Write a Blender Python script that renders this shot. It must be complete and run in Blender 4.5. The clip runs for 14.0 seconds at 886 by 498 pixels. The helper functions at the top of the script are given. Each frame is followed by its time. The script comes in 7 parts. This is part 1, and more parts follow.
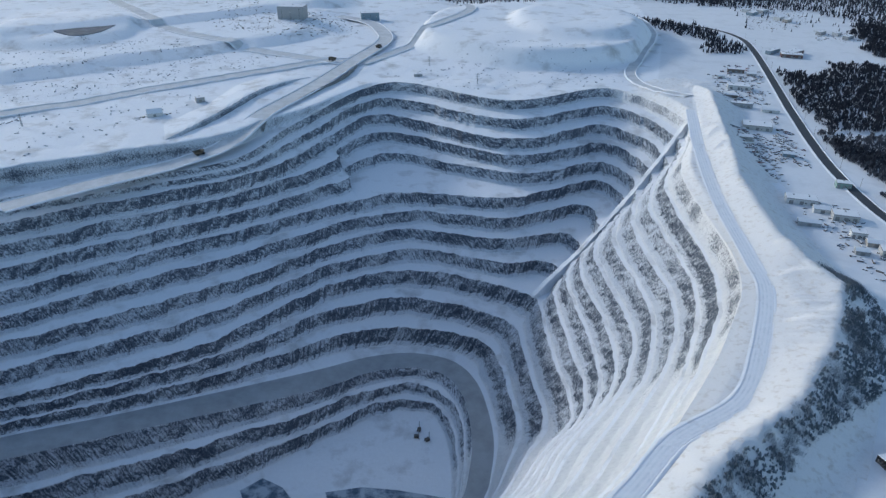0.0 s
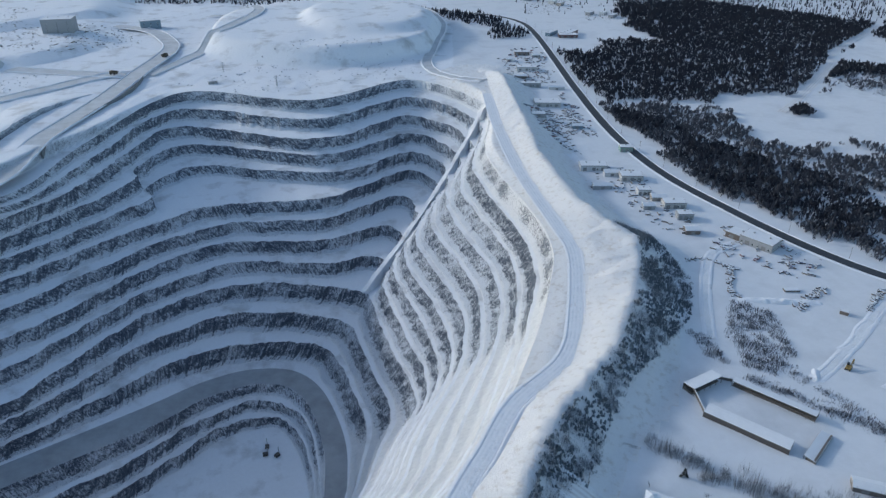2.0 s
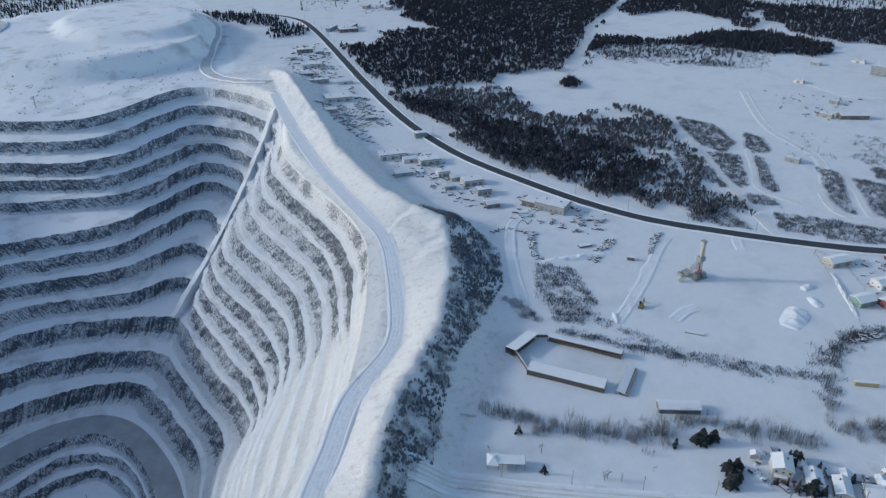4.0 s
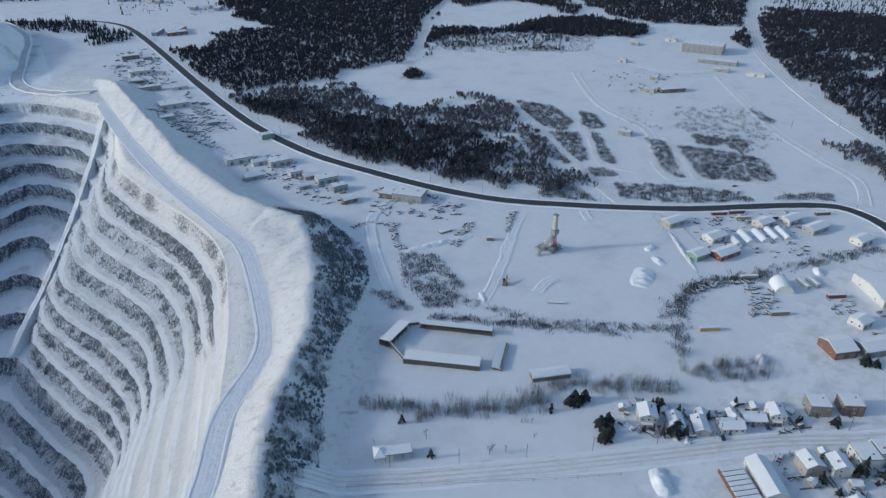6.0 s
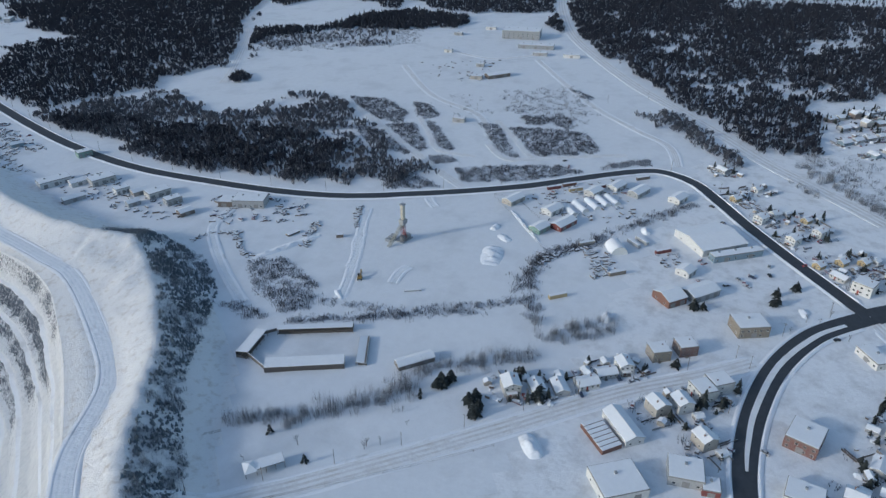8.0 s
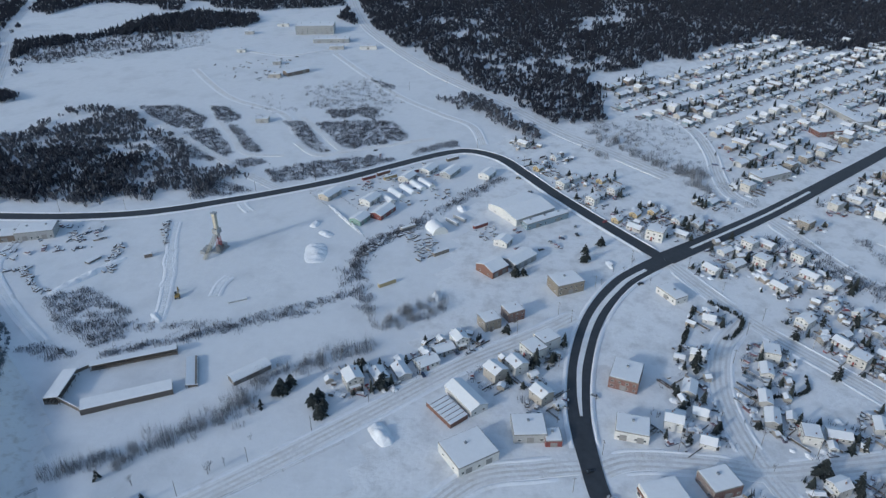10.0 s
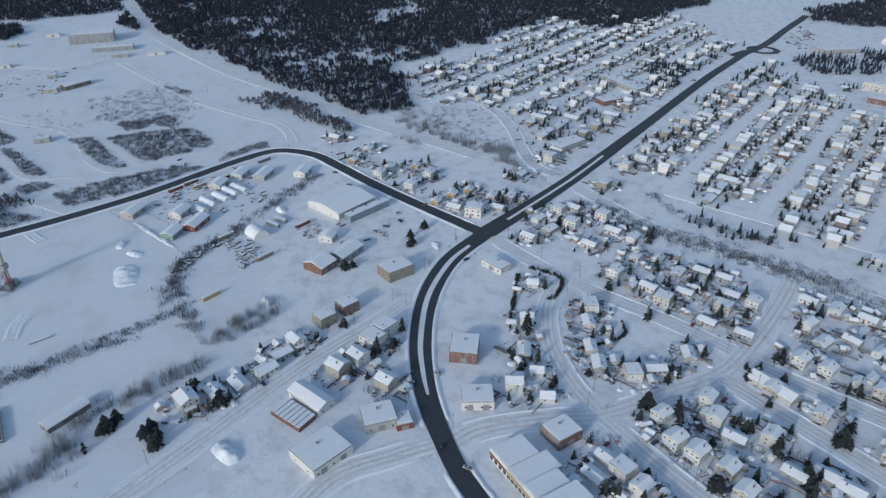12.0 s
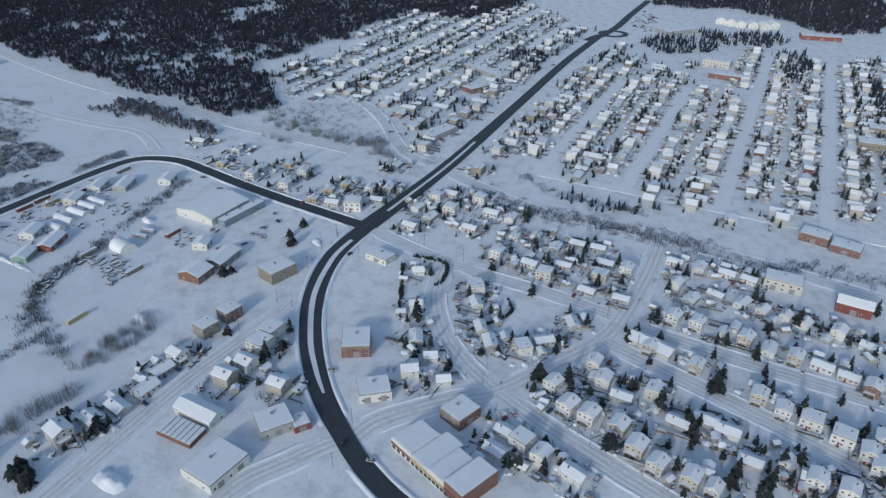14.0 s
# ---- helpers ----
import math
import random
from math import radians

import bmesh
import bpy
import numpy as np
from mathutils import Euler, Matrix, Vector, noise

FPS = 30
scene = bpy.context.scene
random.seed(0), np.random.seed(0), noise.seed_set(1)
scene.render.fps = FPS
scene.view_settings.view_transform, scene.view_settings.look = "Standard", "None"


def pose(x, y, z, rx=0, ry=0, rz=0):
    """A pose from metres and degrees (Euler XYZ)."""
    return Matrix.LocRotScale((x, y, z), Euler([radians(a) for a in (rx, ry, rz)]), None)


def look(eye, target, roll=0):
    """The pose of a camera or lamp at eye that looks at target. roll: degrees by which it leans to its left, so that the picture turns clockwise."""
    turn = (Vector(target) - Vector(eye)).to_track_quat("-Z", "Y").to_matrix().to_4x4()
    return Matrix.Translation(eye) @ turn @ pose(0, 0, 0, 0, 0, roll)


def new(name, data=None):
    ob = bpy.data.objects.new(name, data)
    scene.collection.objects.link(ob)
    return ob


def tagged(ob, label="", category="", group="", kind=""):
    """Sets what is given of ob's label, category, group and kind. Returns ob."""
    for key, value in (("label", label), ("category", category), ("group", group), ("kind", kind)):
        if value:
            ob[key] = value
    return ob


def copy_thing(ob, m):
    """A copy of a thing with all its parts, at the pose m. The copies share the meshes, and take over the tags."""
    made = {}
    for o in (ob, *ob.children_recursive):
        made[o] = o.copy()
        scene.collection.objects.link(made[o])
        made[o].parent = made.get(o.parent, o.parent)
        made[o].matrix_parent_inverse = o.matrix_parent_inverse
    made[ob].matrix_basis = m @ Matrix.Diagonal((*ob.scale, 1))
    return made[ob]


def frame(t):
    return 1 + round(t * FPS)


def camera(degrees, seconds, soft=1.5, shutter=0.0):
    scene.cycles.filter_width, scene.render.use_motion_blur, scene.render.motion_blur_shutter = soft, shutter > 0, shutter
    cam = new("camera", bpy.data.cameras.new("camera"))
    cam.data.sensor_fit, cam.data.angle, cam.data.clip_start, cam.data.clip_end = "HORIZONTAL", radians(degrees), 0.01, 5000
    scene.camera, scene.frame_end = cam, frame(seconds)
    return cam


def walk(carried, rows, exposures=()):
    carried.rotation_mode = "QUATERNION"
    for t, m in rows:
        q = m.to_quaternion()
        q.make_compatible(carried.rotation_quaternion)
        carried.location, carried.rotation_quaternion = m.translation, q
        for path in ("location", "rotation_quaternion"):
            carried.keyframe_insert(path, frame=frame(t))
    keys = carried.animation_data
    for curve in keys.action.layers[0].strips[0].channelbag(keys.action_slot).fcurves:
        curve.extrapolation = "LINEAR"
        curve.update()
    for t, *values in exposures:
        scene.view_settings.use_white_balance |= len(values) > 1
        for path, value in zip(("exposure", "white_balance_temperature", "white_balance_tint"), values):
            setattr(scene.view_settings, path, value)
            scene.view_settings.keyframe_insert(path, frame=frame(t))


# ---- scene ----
cam = camera(64.8, 14.0, soft=1.4)
# seconds, place, yaw, pitch, roll of the hovering drone as it turns
PATH = [
    (0.0, 0.0, 0.0, 252.0, -0.00, -28.59, 0.48),
    (0.5, 0.4, -0.1, 252.1, -3.18, -28.64, 0.45),
    (1.0, 0.8, -0.4, 252.0, -8.11, -28.68, 0.32),
    (1.5, 1.4, -0.6, 251.9, -12.64, -28.69, 0.17),
    (2.0, 2.0, -1.0, 251.6, -16.12, -28.75, -0.00),
    (2.5, 2.2, -1.3, 251.2, -20.15, -28.80, -0.16),
    (3.0, 2.5, -1.4, 250.6, -24.63, -28.86, -0.26),
    (3.5, 2.7, -1.5, 249.9, -29.02, -28.93, -0.29),
    (4.0, 2.7, -1.5, 249.1, -33.41, -29.03, -0.34),
    (6.5, 1.5, -0.3, 244.3, -49.34, -29.31, -0.13),
    (7.0, 1.5, -0.4, 243.5, -52.53, -29.35, -0.13),
    (7.5, 1.5, -0.6, 242.5, -56.23, -29.39, -0.15),
    (8.0, 1.7, -1.0, 241.5, -60.30, -29.45, -0.14),
    (10.5, 3.1, -2.1, 236.7, -80.68, -29.89, -0.18),
    (11.0, 3.2, -2.2, 235.6, -84.73, -29.95, -0.13),
    (11.5, 3.2, -2.2, 234.4, -88.77, -29.99, 0.04),
    (12.0, 3.1, -2.5, 233.1, -92.86, -30.02, 0.11),
    (12.5, 3.1, -2.8, 231.8, -97.20, -30.03, 0.21),
    (13.0, 2.9, -2.7, 230.6, -101.61, -30.08, 0.37),
    (13.5, 2.9, -2.4, 229.5, -103.88, -30.13, 0.37),
    (14.0, 2.9, -1.8, 228.5, -104.00, -30.17, 0.47),
]
walk(cam, [(t, pose(x, y, z, 0, 0, yaw) @ pose(0, 0, 0, 90 + pitch) @ pose(0, 0, 0, 0, 0, roll))
           for t, x, y, z, yaw, pitch, roll in PATH],
     exposures=[(0.0, 0.31, 5930, 6), (1.5, 0.25, 6000, 6), (4.0, 0.22, 6050, 6), (7.0, 0.14, 6050, 6), (10.5, 0.16, 6020, 6), (14.0, 0.07, 6020, 6)])

# ---- light: low winter sun under a thin veil, blue sky ----
SUN_FROM = Vector((-0.73, 0.61, 0.32)).normalized()
world = bpy.data.worlds.new("world")
scene.world = world
world.use_nodes = True
sky = world.node_tree.nodes.new("ShaderNodeTexSky")
sky.sky_type = "NISHITA"
sky.sun_disc = False
sky.sun_elevation = math.asin(SUN_FROM.z)
sky.sun_rotation = math.atan2(SUN_FROM.x, SUN_FROM.y)
sky.air_density, sky.dust_density, sky.ozone_density = 1.0, 1.0, 1.0
background = world.node_tree.nodes["Background"]
background.inputs[1].default_value = 0.15
world.node_tree.links.new(sky.outputs[0], background.inputs[0])
sun = new("sun", bpy.data.lights.new("sun", "SUN"))
sun.data.energy, sun.data.angle, sun.data.color = 1.45, radians(5.0), (1.0, 0.94, 0.87)
sun.matrix_world = look((0, 0, 600), Vector((0, 0, 600)) - SUN_FROM)
scene.view_settings.exposure = 0.0

# ---- materials ----
def material(name, build):
    m = bpy.data.materials.new(name)
    m.use_nodes = True
    nt = m.node_tree
    bsdf = nt.nodes["Principled BSDF"]
    build(nt, bsdf)
    return m


def node(nt, kind, **values):
    n = nt.nodes.new(kind)
    for key, value in values.items():
        n.inputs[key].default_value = value
    return n


def noise_at(nt, scale, detail=4.0, rough=0.55, object_space=True, stretch=None):
    co = nt.nodes.new("ShaderNodeNewGeometry" if object_space else "ShaderNodeTexCoord")
    out = co.outputs["Position"] if object_space else co.outputs["Object"]
    if stretch:
        mp = nt.nodes.new("ShaderNodeMapping")
        mp.inputs["Scale"].default_value = stretch
        nt.links.new(out, mp.inputs[0])
        out = mp.outputs[0]
    n = node(nt, "ShaderNodeTexNoise", Scale=scale, Detail=detail, Roughness=rough)
    nt.links.new(out, n.inputs["Vector"])
    return n.outputs["Fac"]


def ramp(nt, fac, stops):
    r = nt.nodes.new("ShaderNodeValToRGB")
    el = r.color_ramp.elements
    while len(el) < len(stops):
        el.new(0.5)
    for e, (p, c) in zip(el, stops):
        e.position, e.color = p, (*c, 1) if not isinstance(c, float) else (c, c, c, 1)
    nt.links.new(fac, r.inputs[0])
    return r.outputs[0]


def blend(nt, fac, a, b, mode="MIX"):
    n = nt.nodes.new("ShaderNodeMix")
    n.data_type, n.blend_type = "RGBA", mode
    for socket, value in ((n.inputs["Factor"], fac), (n.inputs[6], a), (n.inputs[7], b)):
        if isinstance(value, (int, float)):
            socket.default_value = value
        elif isinstance(value, tuple):
            socket.default_value = (*value, 1)
        else:
            nt.links.new(value, socket)
    return n.outputs[2]


def bump(nt, bsdf, height, strength, distance):
    b = node(nt, "ShaderNodeBump", Strength=strength, Distance=distance)
    nt.links.new(height, b.inputs["Height"])
    nt.links.new(b.outputs[0], bsdf.inputs["Normal"])


def upness(nt, lo, hi, fac_noise=None, amount=0.5, weight=1.0):
    """0 on steep faces, 1 on faces that look up; broken by a noise."""
    g = nt.nodes.new("ShaderNodeNewGeometry")
    s = nt.nodes.new("ShaderNodeSeparateXYZ")
    nt.links.new(g.outputs["Normal"], s.inputs[0])
    out = s.outputs["Z"]
    if weight != 1.0:
        w = nt.nodes.new("ShaderNodeMath")
        w.operation = "MULTIPLY"
        w.inputs[1].default_value = weight
        nt.links.new(out, w.inputs[0])
        out = w.outputs[0]
    if fac_noise is not None:
        m = node(nt, "ShaderNodeMath")
        m.operation = "MULTIPLY_ADD"
        nt.links.new(fac_noise, m.inputs[0])
        m.inputs[1].default_value = amount
        nt.links.new(out, m.inputs[2])
        out = m.outputs[0]
    r = node(nt, "ShaderNodeMapRange")
    r.inputs["From Min"].default_value, r.inputs["From Max"].default_value = lo, hi
    nt.links.new(out, r.inputs["Value"])
    return r.outputs[0]


def snow(name, base=(0.80, 0.82, 0.86), dirt=(0.45, 0.44, 0.43), lo=0.60, hi=0.80, scale=0.05, rough_bump=0.6, fine=0.35):
    def build(nt, bsdf):
        broad = noise_at(nt, scale, 6.0, 0.62)
        small = noise_at(nt, fine, 5.0, 0.7)
        dirty = ramp(nt, broad, [(lo, 0.0), (hi, 1.0)])
        col = blend(nt, dirty, base, dirt)
        col = blend(nt, ramp(nt, small, [(0.35, 0.0), (0.75, 0.35)]), col, tuple(0.82 * c for c in base))
        nt.links.new(col, bsdf.inputs["Base Color"])
        bsdf.inputs["Roughness"].default_value = 0.85
        bsdf.inputs["Specular IOR Level"].default_value = 0.2
        bump(nt, bsdf, small, rough_bump, 0.8)
    return material(name, build)


def plain(name, colour, rough=0.7, metal=0.0, vary=0.15, scale=0.6):
    def build(nt, bsdf):
        n = noise_at(nt, scale, 5.0, 0.65)
        dark = tuple(c * (1 - vary * 2) for c in colour)
        nt.links.new(blend(nt, ramp(nt, n, [(0.3, 0.0), (0.75, 1.0)]), dark, colour), bsdf.inputs["Base Color"])
        bsdf.inputs["Roughness"].default_value, bsdf.inputs["Metallic"].default_value = rough, metal
        bump(nt, bsdf, n, 0.2, 0.05)
    return material(name, build)


def rock(nt, bsdf):
    """Blasted rock in upright ribs and slanting cracks, with snow lodged on its ledges and deep drifts where they lie."""
    ribs = noise_at(nt, 0.80, 6.0, 0.72, stretch=(1.0, 1.0, 0.42))
    cracks = noise_at(nt, 0.42, 5.0, 0.75, stretch=(1.3, 0.7, 1.9))
    fine = noise_at(nt, 1.9, 5.0, 0.8)
    patch = noise_at(nt, 0.035, 3.0, 0.6)
    # stone greys pushed to blue, with the pit's haze in the colour
    stone = ramp(nt, cracks, [(0.36, (0.026, 0.038, 0.064)), (0.50, (0.072, 0.093, 0.130)), (0.66, (0.165, 0.195, 0.24))])
    stone = blend(nt, ramp(nt, patch, [(0.45, 0.0), (0.66, 0.30)]), stone, (0.16, 0.18, 0.21))
    both = node(nt, "ShaderNodeMath")
    both.operation = "ADD"
    nt.links.new(ribs, both.inputs[0])
    nt.links.new(fine, both.inputs[1])
    wide = node(nt, "ShaderNodeMath")
    wide.operation = "MULTIPLY_ADD"
    nt.links.new(patch, wide.inputs[0])
    wide.inputs[1].default_value = 0.5
    nt.links.new(both.outputs[0], wide.inputs[2])
    lodged = upness(nt, 2.84, 3.34, wide.outputs[0], 2.0, 1.15)
    col = blend(nt, lodged, stone, (0.66, 0.70, 0.76))
    drift = nt.nodes.new("ShaderNodeAttribute")
    drift.attribute_name = "drift"
    deep = node(nt, "ShaderNodeMath")
    deep.operation = "MULTIPLY_ADD"
    nt.links.new(both.outputs[0], deep.inputs[0])
    deep.inputs[1].default_value = 1.1
    nt.links.new(drift.outputs["Fac"], deep.inputs[2])
    cover = node(nt, "ShaderNodeMapRange")
    cover.inputs["From Min"].default_value, cover.inputs["From Max"].default_value = 1.38, 1.58
    nt.links.new(deep.outputs[0], cover.inputs["Value"])
    run = noise_at(nt, 0.5, 7.0, 0.75, stretch=(0.5, 1.0, 0.4))
    loose = ramp(nt, run, [(0.30, (0.58, 0.60, 0.64)), (0.42, (0.74, 0.76, 0.79)), (0.58, (0.82, 0.835, 0.86))])
    nt.links.new(blend(nt, cover.outputs[0], col, loose), bsdf.inputs["Base Color"])
    bsdf.inputs["Roughness"].default_value = 0.9
    bump(nt, bsdf, fine, 1.0, 1.2)


SNOW = snow("snow")
SNOW_FIELD = snow("snow_field", base=(0.71, 0.73, 0.765), scale=0.03, lo=0.50, hi=0.85, dirt=(0.52, 0.54, 0.57), rough_bump=0.3, fine=0.15)
SNOW_TOWN = snow("town_snow", base=(0.765, 0.778, 0.805), dirt=(0.47, 0.475, 0.49), lo=0.47, hi=0.79, scale=0.09, rough_bump=0.4, fine=0.3)
SNOW_BANK = snow("bank_snow", base=(0.78, 0.785, 0.80), dirt=(0.56, 0.53, 0.50), lo=0.52, hi=0.74, scale=0.22, rough_bump=0.9, fine=1.1)
SNOW_MINE = snow("mine_snow", dirt=(0.36, 0.36, 0.36), lo=0.52, hi=0.78, scale=0.03)
SNOW_ROOF = snow("roof_snow", base=(0.755, 0.775, 0.81), scale=0.4, lo=0.7, hi=0.95, rough_bump=0.15)
SNOW_TRACK = snow("track_snow", base=(0.77, 0.80, 0.84), dirt=(0.60, 0.64, 0.70), lo=0.45, hi=0.75, scale=0.15)
SNOW_RUT = snow("rutted_snow", base=(0.66, 0.66, 0.68), dirt=(0.54, 0.52, 0.50), lo=0.45, hi=0.7, scale=0.1)
SNOW_PACKED = snow("packed_snow", base=(0.76, 0.77, 0.79), dirt=(0.58, 0.57, 0.56), lo=0.50, hi=0.75, scale=0.12)
ROCK = material("rock", rock)
HAUL = snow("haul_road_grit", base=(0.40, 0.42, 0.44), dirt=(0.30, 0.31, 0.32), lo=0.4, hi=0.7, scale=0.06)
GRIT = snow("gritted_snow", base=(0.62, 0.63, 0.65), dirt=(0.47, 0.48, 0.49), lo=0.4, hi=0.7, scale=0.08)
STOCKPILE_DARK = snow("stockpile_dark", base=(0.10, 0.12, 0.15), dirt=(0.22, 0.24, 0.27), lo=0.5, hi=0.75, scale=0.06)
ICE = snow("pond_ice", base=(0.42, 0.47, 0.53), dirt=(0.06, 0.10, 0.15), lo=0.42, hi=0.6, scale=0.08)
STREET_SNOW = snow("street_snow", base=(0.80, 0.81, 0.83), dirt=(0.70, 0.70, 0.71), lo=0.5, hi=0.8, scale=0.1, rough_bump=0.3)
CONCRETE = plain("concrete", (0.20, 0.21, 0.22), 0.8, vary=0.15, scale=0.4)
ASPHALT = plain("asphalt", (0.046, 0.053, 0.066), 0.75, vary=0.2, scale=0.25)

# ---- tools for building ----
def mesh_object(name, verts, faces, mat, parent=None, label="", smooth=False):
    me = bpy.data.meshes.new(name)
    me.from_pydata([tuple(map(float, v)) for v in verts], [], [tuple(map(int, f)) for f in faces])
    for m in mat if isinstance(mat, (list, tuple)) else [mat]:
        me.materials.append(m)
    if smooth:
        me.shade_smooth()
    ob = new(name, me)
    if parent:
        ob.parent = parent
    if label:
        ob["label"] = label
    return ob


def part(name, bm, mat, parent, label=""):
    me = bpy.data.meshes.new(name)
    bm.to_mesh(me)
    bm.free()
    for m in mat if isinstance(mat, (list, tuple)) else [mat]:
        me.materials.append(m)
    ob = new(name, me)
    ob.parent = parent
    if label:
        ob["label"] = label
    return ob


def sheet(rows, closed=True):
    """Verts and quads of a sheet through equally long rows of points."""
    n = len(rows[0])
    verts = [p for row in rows for p in row]
    faces = []
    for i in range(len(rows) - 1):
        for j in range(n if closed else n - 1):
            k = (j + 1) % n
            faces.append((i * n + j, i * n + k, (i + 1) * n + k, (i + 1) * n + j))
    return verts, faces


def curve_through(points, steps, closed=False):
    """Catmull-Rom through points of any dimension; steps is one number or one for each stretch."""
    p = np.array(points, float)
    n = len(p)
    out = []
    for i in range(n if closed else n - 1):
        a, b, c, d = (p[(i + k) % n] if closed else p[min(max(i + k, 0), n - 1)] for k in (-1, 0, 1, 2))
        pieces = steps if isinstance(steps, int) else steps[i]
        for s in range(pieces):
            t = s / pieces
            out.append(0.5 * (2 * b + (c - a) * t + (2 * a - 5 * b + 4 * c - d) * t * t + (3 * b - a - 3 * c + d) * t ** 3))
    if not closed:
        out.append(p[-1])
    return np.array(out)


def smoothstep(a, b, x):
    t = np.clip((x - a) / (b - a), 0, 1)
    return t * t * (3 - 2 * t)


def wobble(x, y, z=0.0):
    return noise.noise(Vector((x, y, z)))


def line_distance(x, y, line):
    """Distance from (x, y) to a polyline, vectorised."""
    best = np.full(np.shape(x), 1e9)
    for (x0, y0), (x1, y1) in zip(line[:-1], line[1:]):
        dx, dy = x1 - x0, y1 - y0
        t = np.clip(((x - x0) * dx + (y - y0) * dy) / (dx * dx + dy * dy), 0, 1)
        best = np.minimum(best, np.hypot(x - x0 - t * dx, y - y0 - t * dy))
    return best


def side_distance(x, y, line):
    """Distance to a polyline, positive on its left."""
    best, sign = np.full(np.shape(x), 1e9), np.ones(np.shape(x))
    for (x0, y0), (x1, y1) in zip(line[:-1], line[1:]):
        dx, dy = x1 - x0, y1 - y0
        t = np.clip(((x - x0) * dx + (y - y0) * dy) / (dx * dx + dy * dy), 0, 1)
        d = np.hypot(x - x0 - t * dx, y - y0 - t * dy)
        closer = d < best
        best = np.where(closer, d, best)
        sign = np.where(closer, np.where(dx * (y - y0) - dy * (x - x0) >= 0, 1.0, -1.0), sign)
    return best * sign


# ---- the pit: plan curves at a few levels, benches fourteen metres high between them ----
# nineteen stations round the pit, from the west end of the north wall over the corner and the east wall to the near side
RIM = [(-407, 582, -16.8), (-312, 630, -16.8), (-216, 682, -14), (-169, 787, -8.4), (-73, 928, 0), (80, 850, 0), (218, 907, 0),
       (279, 773, 0), (224, 610, 2.8), (210, 433, 5.6), (174, 349, 5.6), (120, 269, 5.6), (78, 221, 5.6), (0, 179, 5.6), (-140, 147, 4.2),
       (-350, 154, 0), (-532, 210, -5.6), (-602, 350, -11.2), (-546, 490, -14)]
L20 = [(-395, 556), (-307, 609), (-203, 673), (-150, 752), (-85, 876), (77, 788), (200, 841), (246, 738), (196, 609), (192, 461),
       (165, 377), (119, 301), (73, 245), (0, 204), (-140, 175), (-343, 182), (-511, 235), (-574, 350), (-525, 469)]
L50 = [(-381, 507), (-307, 561), (-207, 627), (-113, 690), (-42, 725), (73, 713), (181, 763), (195, 693), (144, 589), (150, 477),
       (136, 405), (83, 330), (49, 280), (-14, 241), (-140, 213), (-329, 221), (-469, 266), (-525, 347), (-490, 434)]
L90 = [(-357, 435), (-281, 473), (-207, 519), (-113, 616), (-26.6, 647), (50, 619), (81, 601), (94, 589), (95, 574), (97, 497),
       (102, 424), (74, 381), (42, 335), (-21, 287), (-133, 259), (-308, 266), (-413, 301), (-469, 343), (-441, 399)]
ROAD_OUT = [(-354, 417, -151), (-279, 451, -157), (-204, 489, -164), (-120, 533, -172), (-76, 561, -178), (-36.4, 573, -181), (-1.4, 568, -182),
            (18.2, 556, -183), (32.2, 536, -185), (40.6, 507, -186), (46, 465, -189), (43, 430, -193), (32.2, 396, -196), (-7, 346, -197),
            (-112, 304, -189), (-280, 291, -168), (-371, 315, -157), (-420, 343, -151), (-406, 385, -148)]
ROAD_IN = [(-340, 393), (-269, 427), (-197, 463), (-116, 504), (-73, 536), (-35, 549), (-9.8, 546), (4.2, 538), (16.8, 521), (23.8, 494), (26.6, 458),
           (23.8, 428), (14, 395), (-21, 361), (-112, 322), (-273, 308), (-350, 328), (-389, 350), (-378, 375)]
FLOOR = [(-288, 346), (-239, 382), (-181, 417), (-132, 455), (-76, 496), (-50, 512), (-28, 515), (-11.2, 511), (-1.4, 493), (4.2, 469), (7, 445),
         (8.4, 426), (4.2, 402), (-21, 381), (-84, 357), (-154, 343), (-210, 333), (-252, 329), (-280, 333)]
# finer steps along the walls in front of the camera than on the near side
SPANS = [84] * 13 + [14] * 6


def at_level(line, z):
    return [(x, y, z) for x, y in line]


road_out = curve_through(ROAD_OUT, SPANS, True)
road_in = curve_through([(x, y, o[2]) for (x, y), o in zip(ROAD_IN, ROAD_OUT)], SPANS, True)
levels = [(0, curve_through(RIM, SPANS, True)), (2, curve_through(at_level(L20, -28), SPANS, True)),
          (5, curve_through(at_level(L50, -70), SPANS, True)), (9, curve_through(at_level(L90, -126), SPANS, True)), (12, road_out)]
count = len(road_out)
station = np.concatenate([k + np.arange(n) / n for k, n in enumerate(SPANS)])
# where the wall is buried under a loose snow slope
straight_part = 1 - 0.55 * smoothstep(7.2, 8.2, station) * (1 - smoothstep(12, 13, station))
eastern = smoothstep(7.2, 8.0, station) * (1 - smoothstep(12, 13, station))
buried = smoothstep(9.6, 11.2, station) * (1 - smoothstep(13.5, 15, station))


def crests(levels):
    out = []
    for (n0, a), (n1, b) in zip(levels[:-1], levels[1:]):
        for n in range(n0, n1):
            out.append(a + (b - a) * (n - n0) / (n1 - n0))
    out.append(levels[-1][1])
    if len(out) > 6:
        # two steps of the north wall stand back behind a wide shelf
        back = (smoothstep(3.2, 3.36, station) * (1 - smoothstep(4.8, 5.5, station)))[:, None] * np.array((1, 1, 0))
        out[4], out[3] = out[4] + (out[3] - out[4]) * 0.72 * back, out[3] + (out[2] - out[3]) * 0.48 * back
    return out


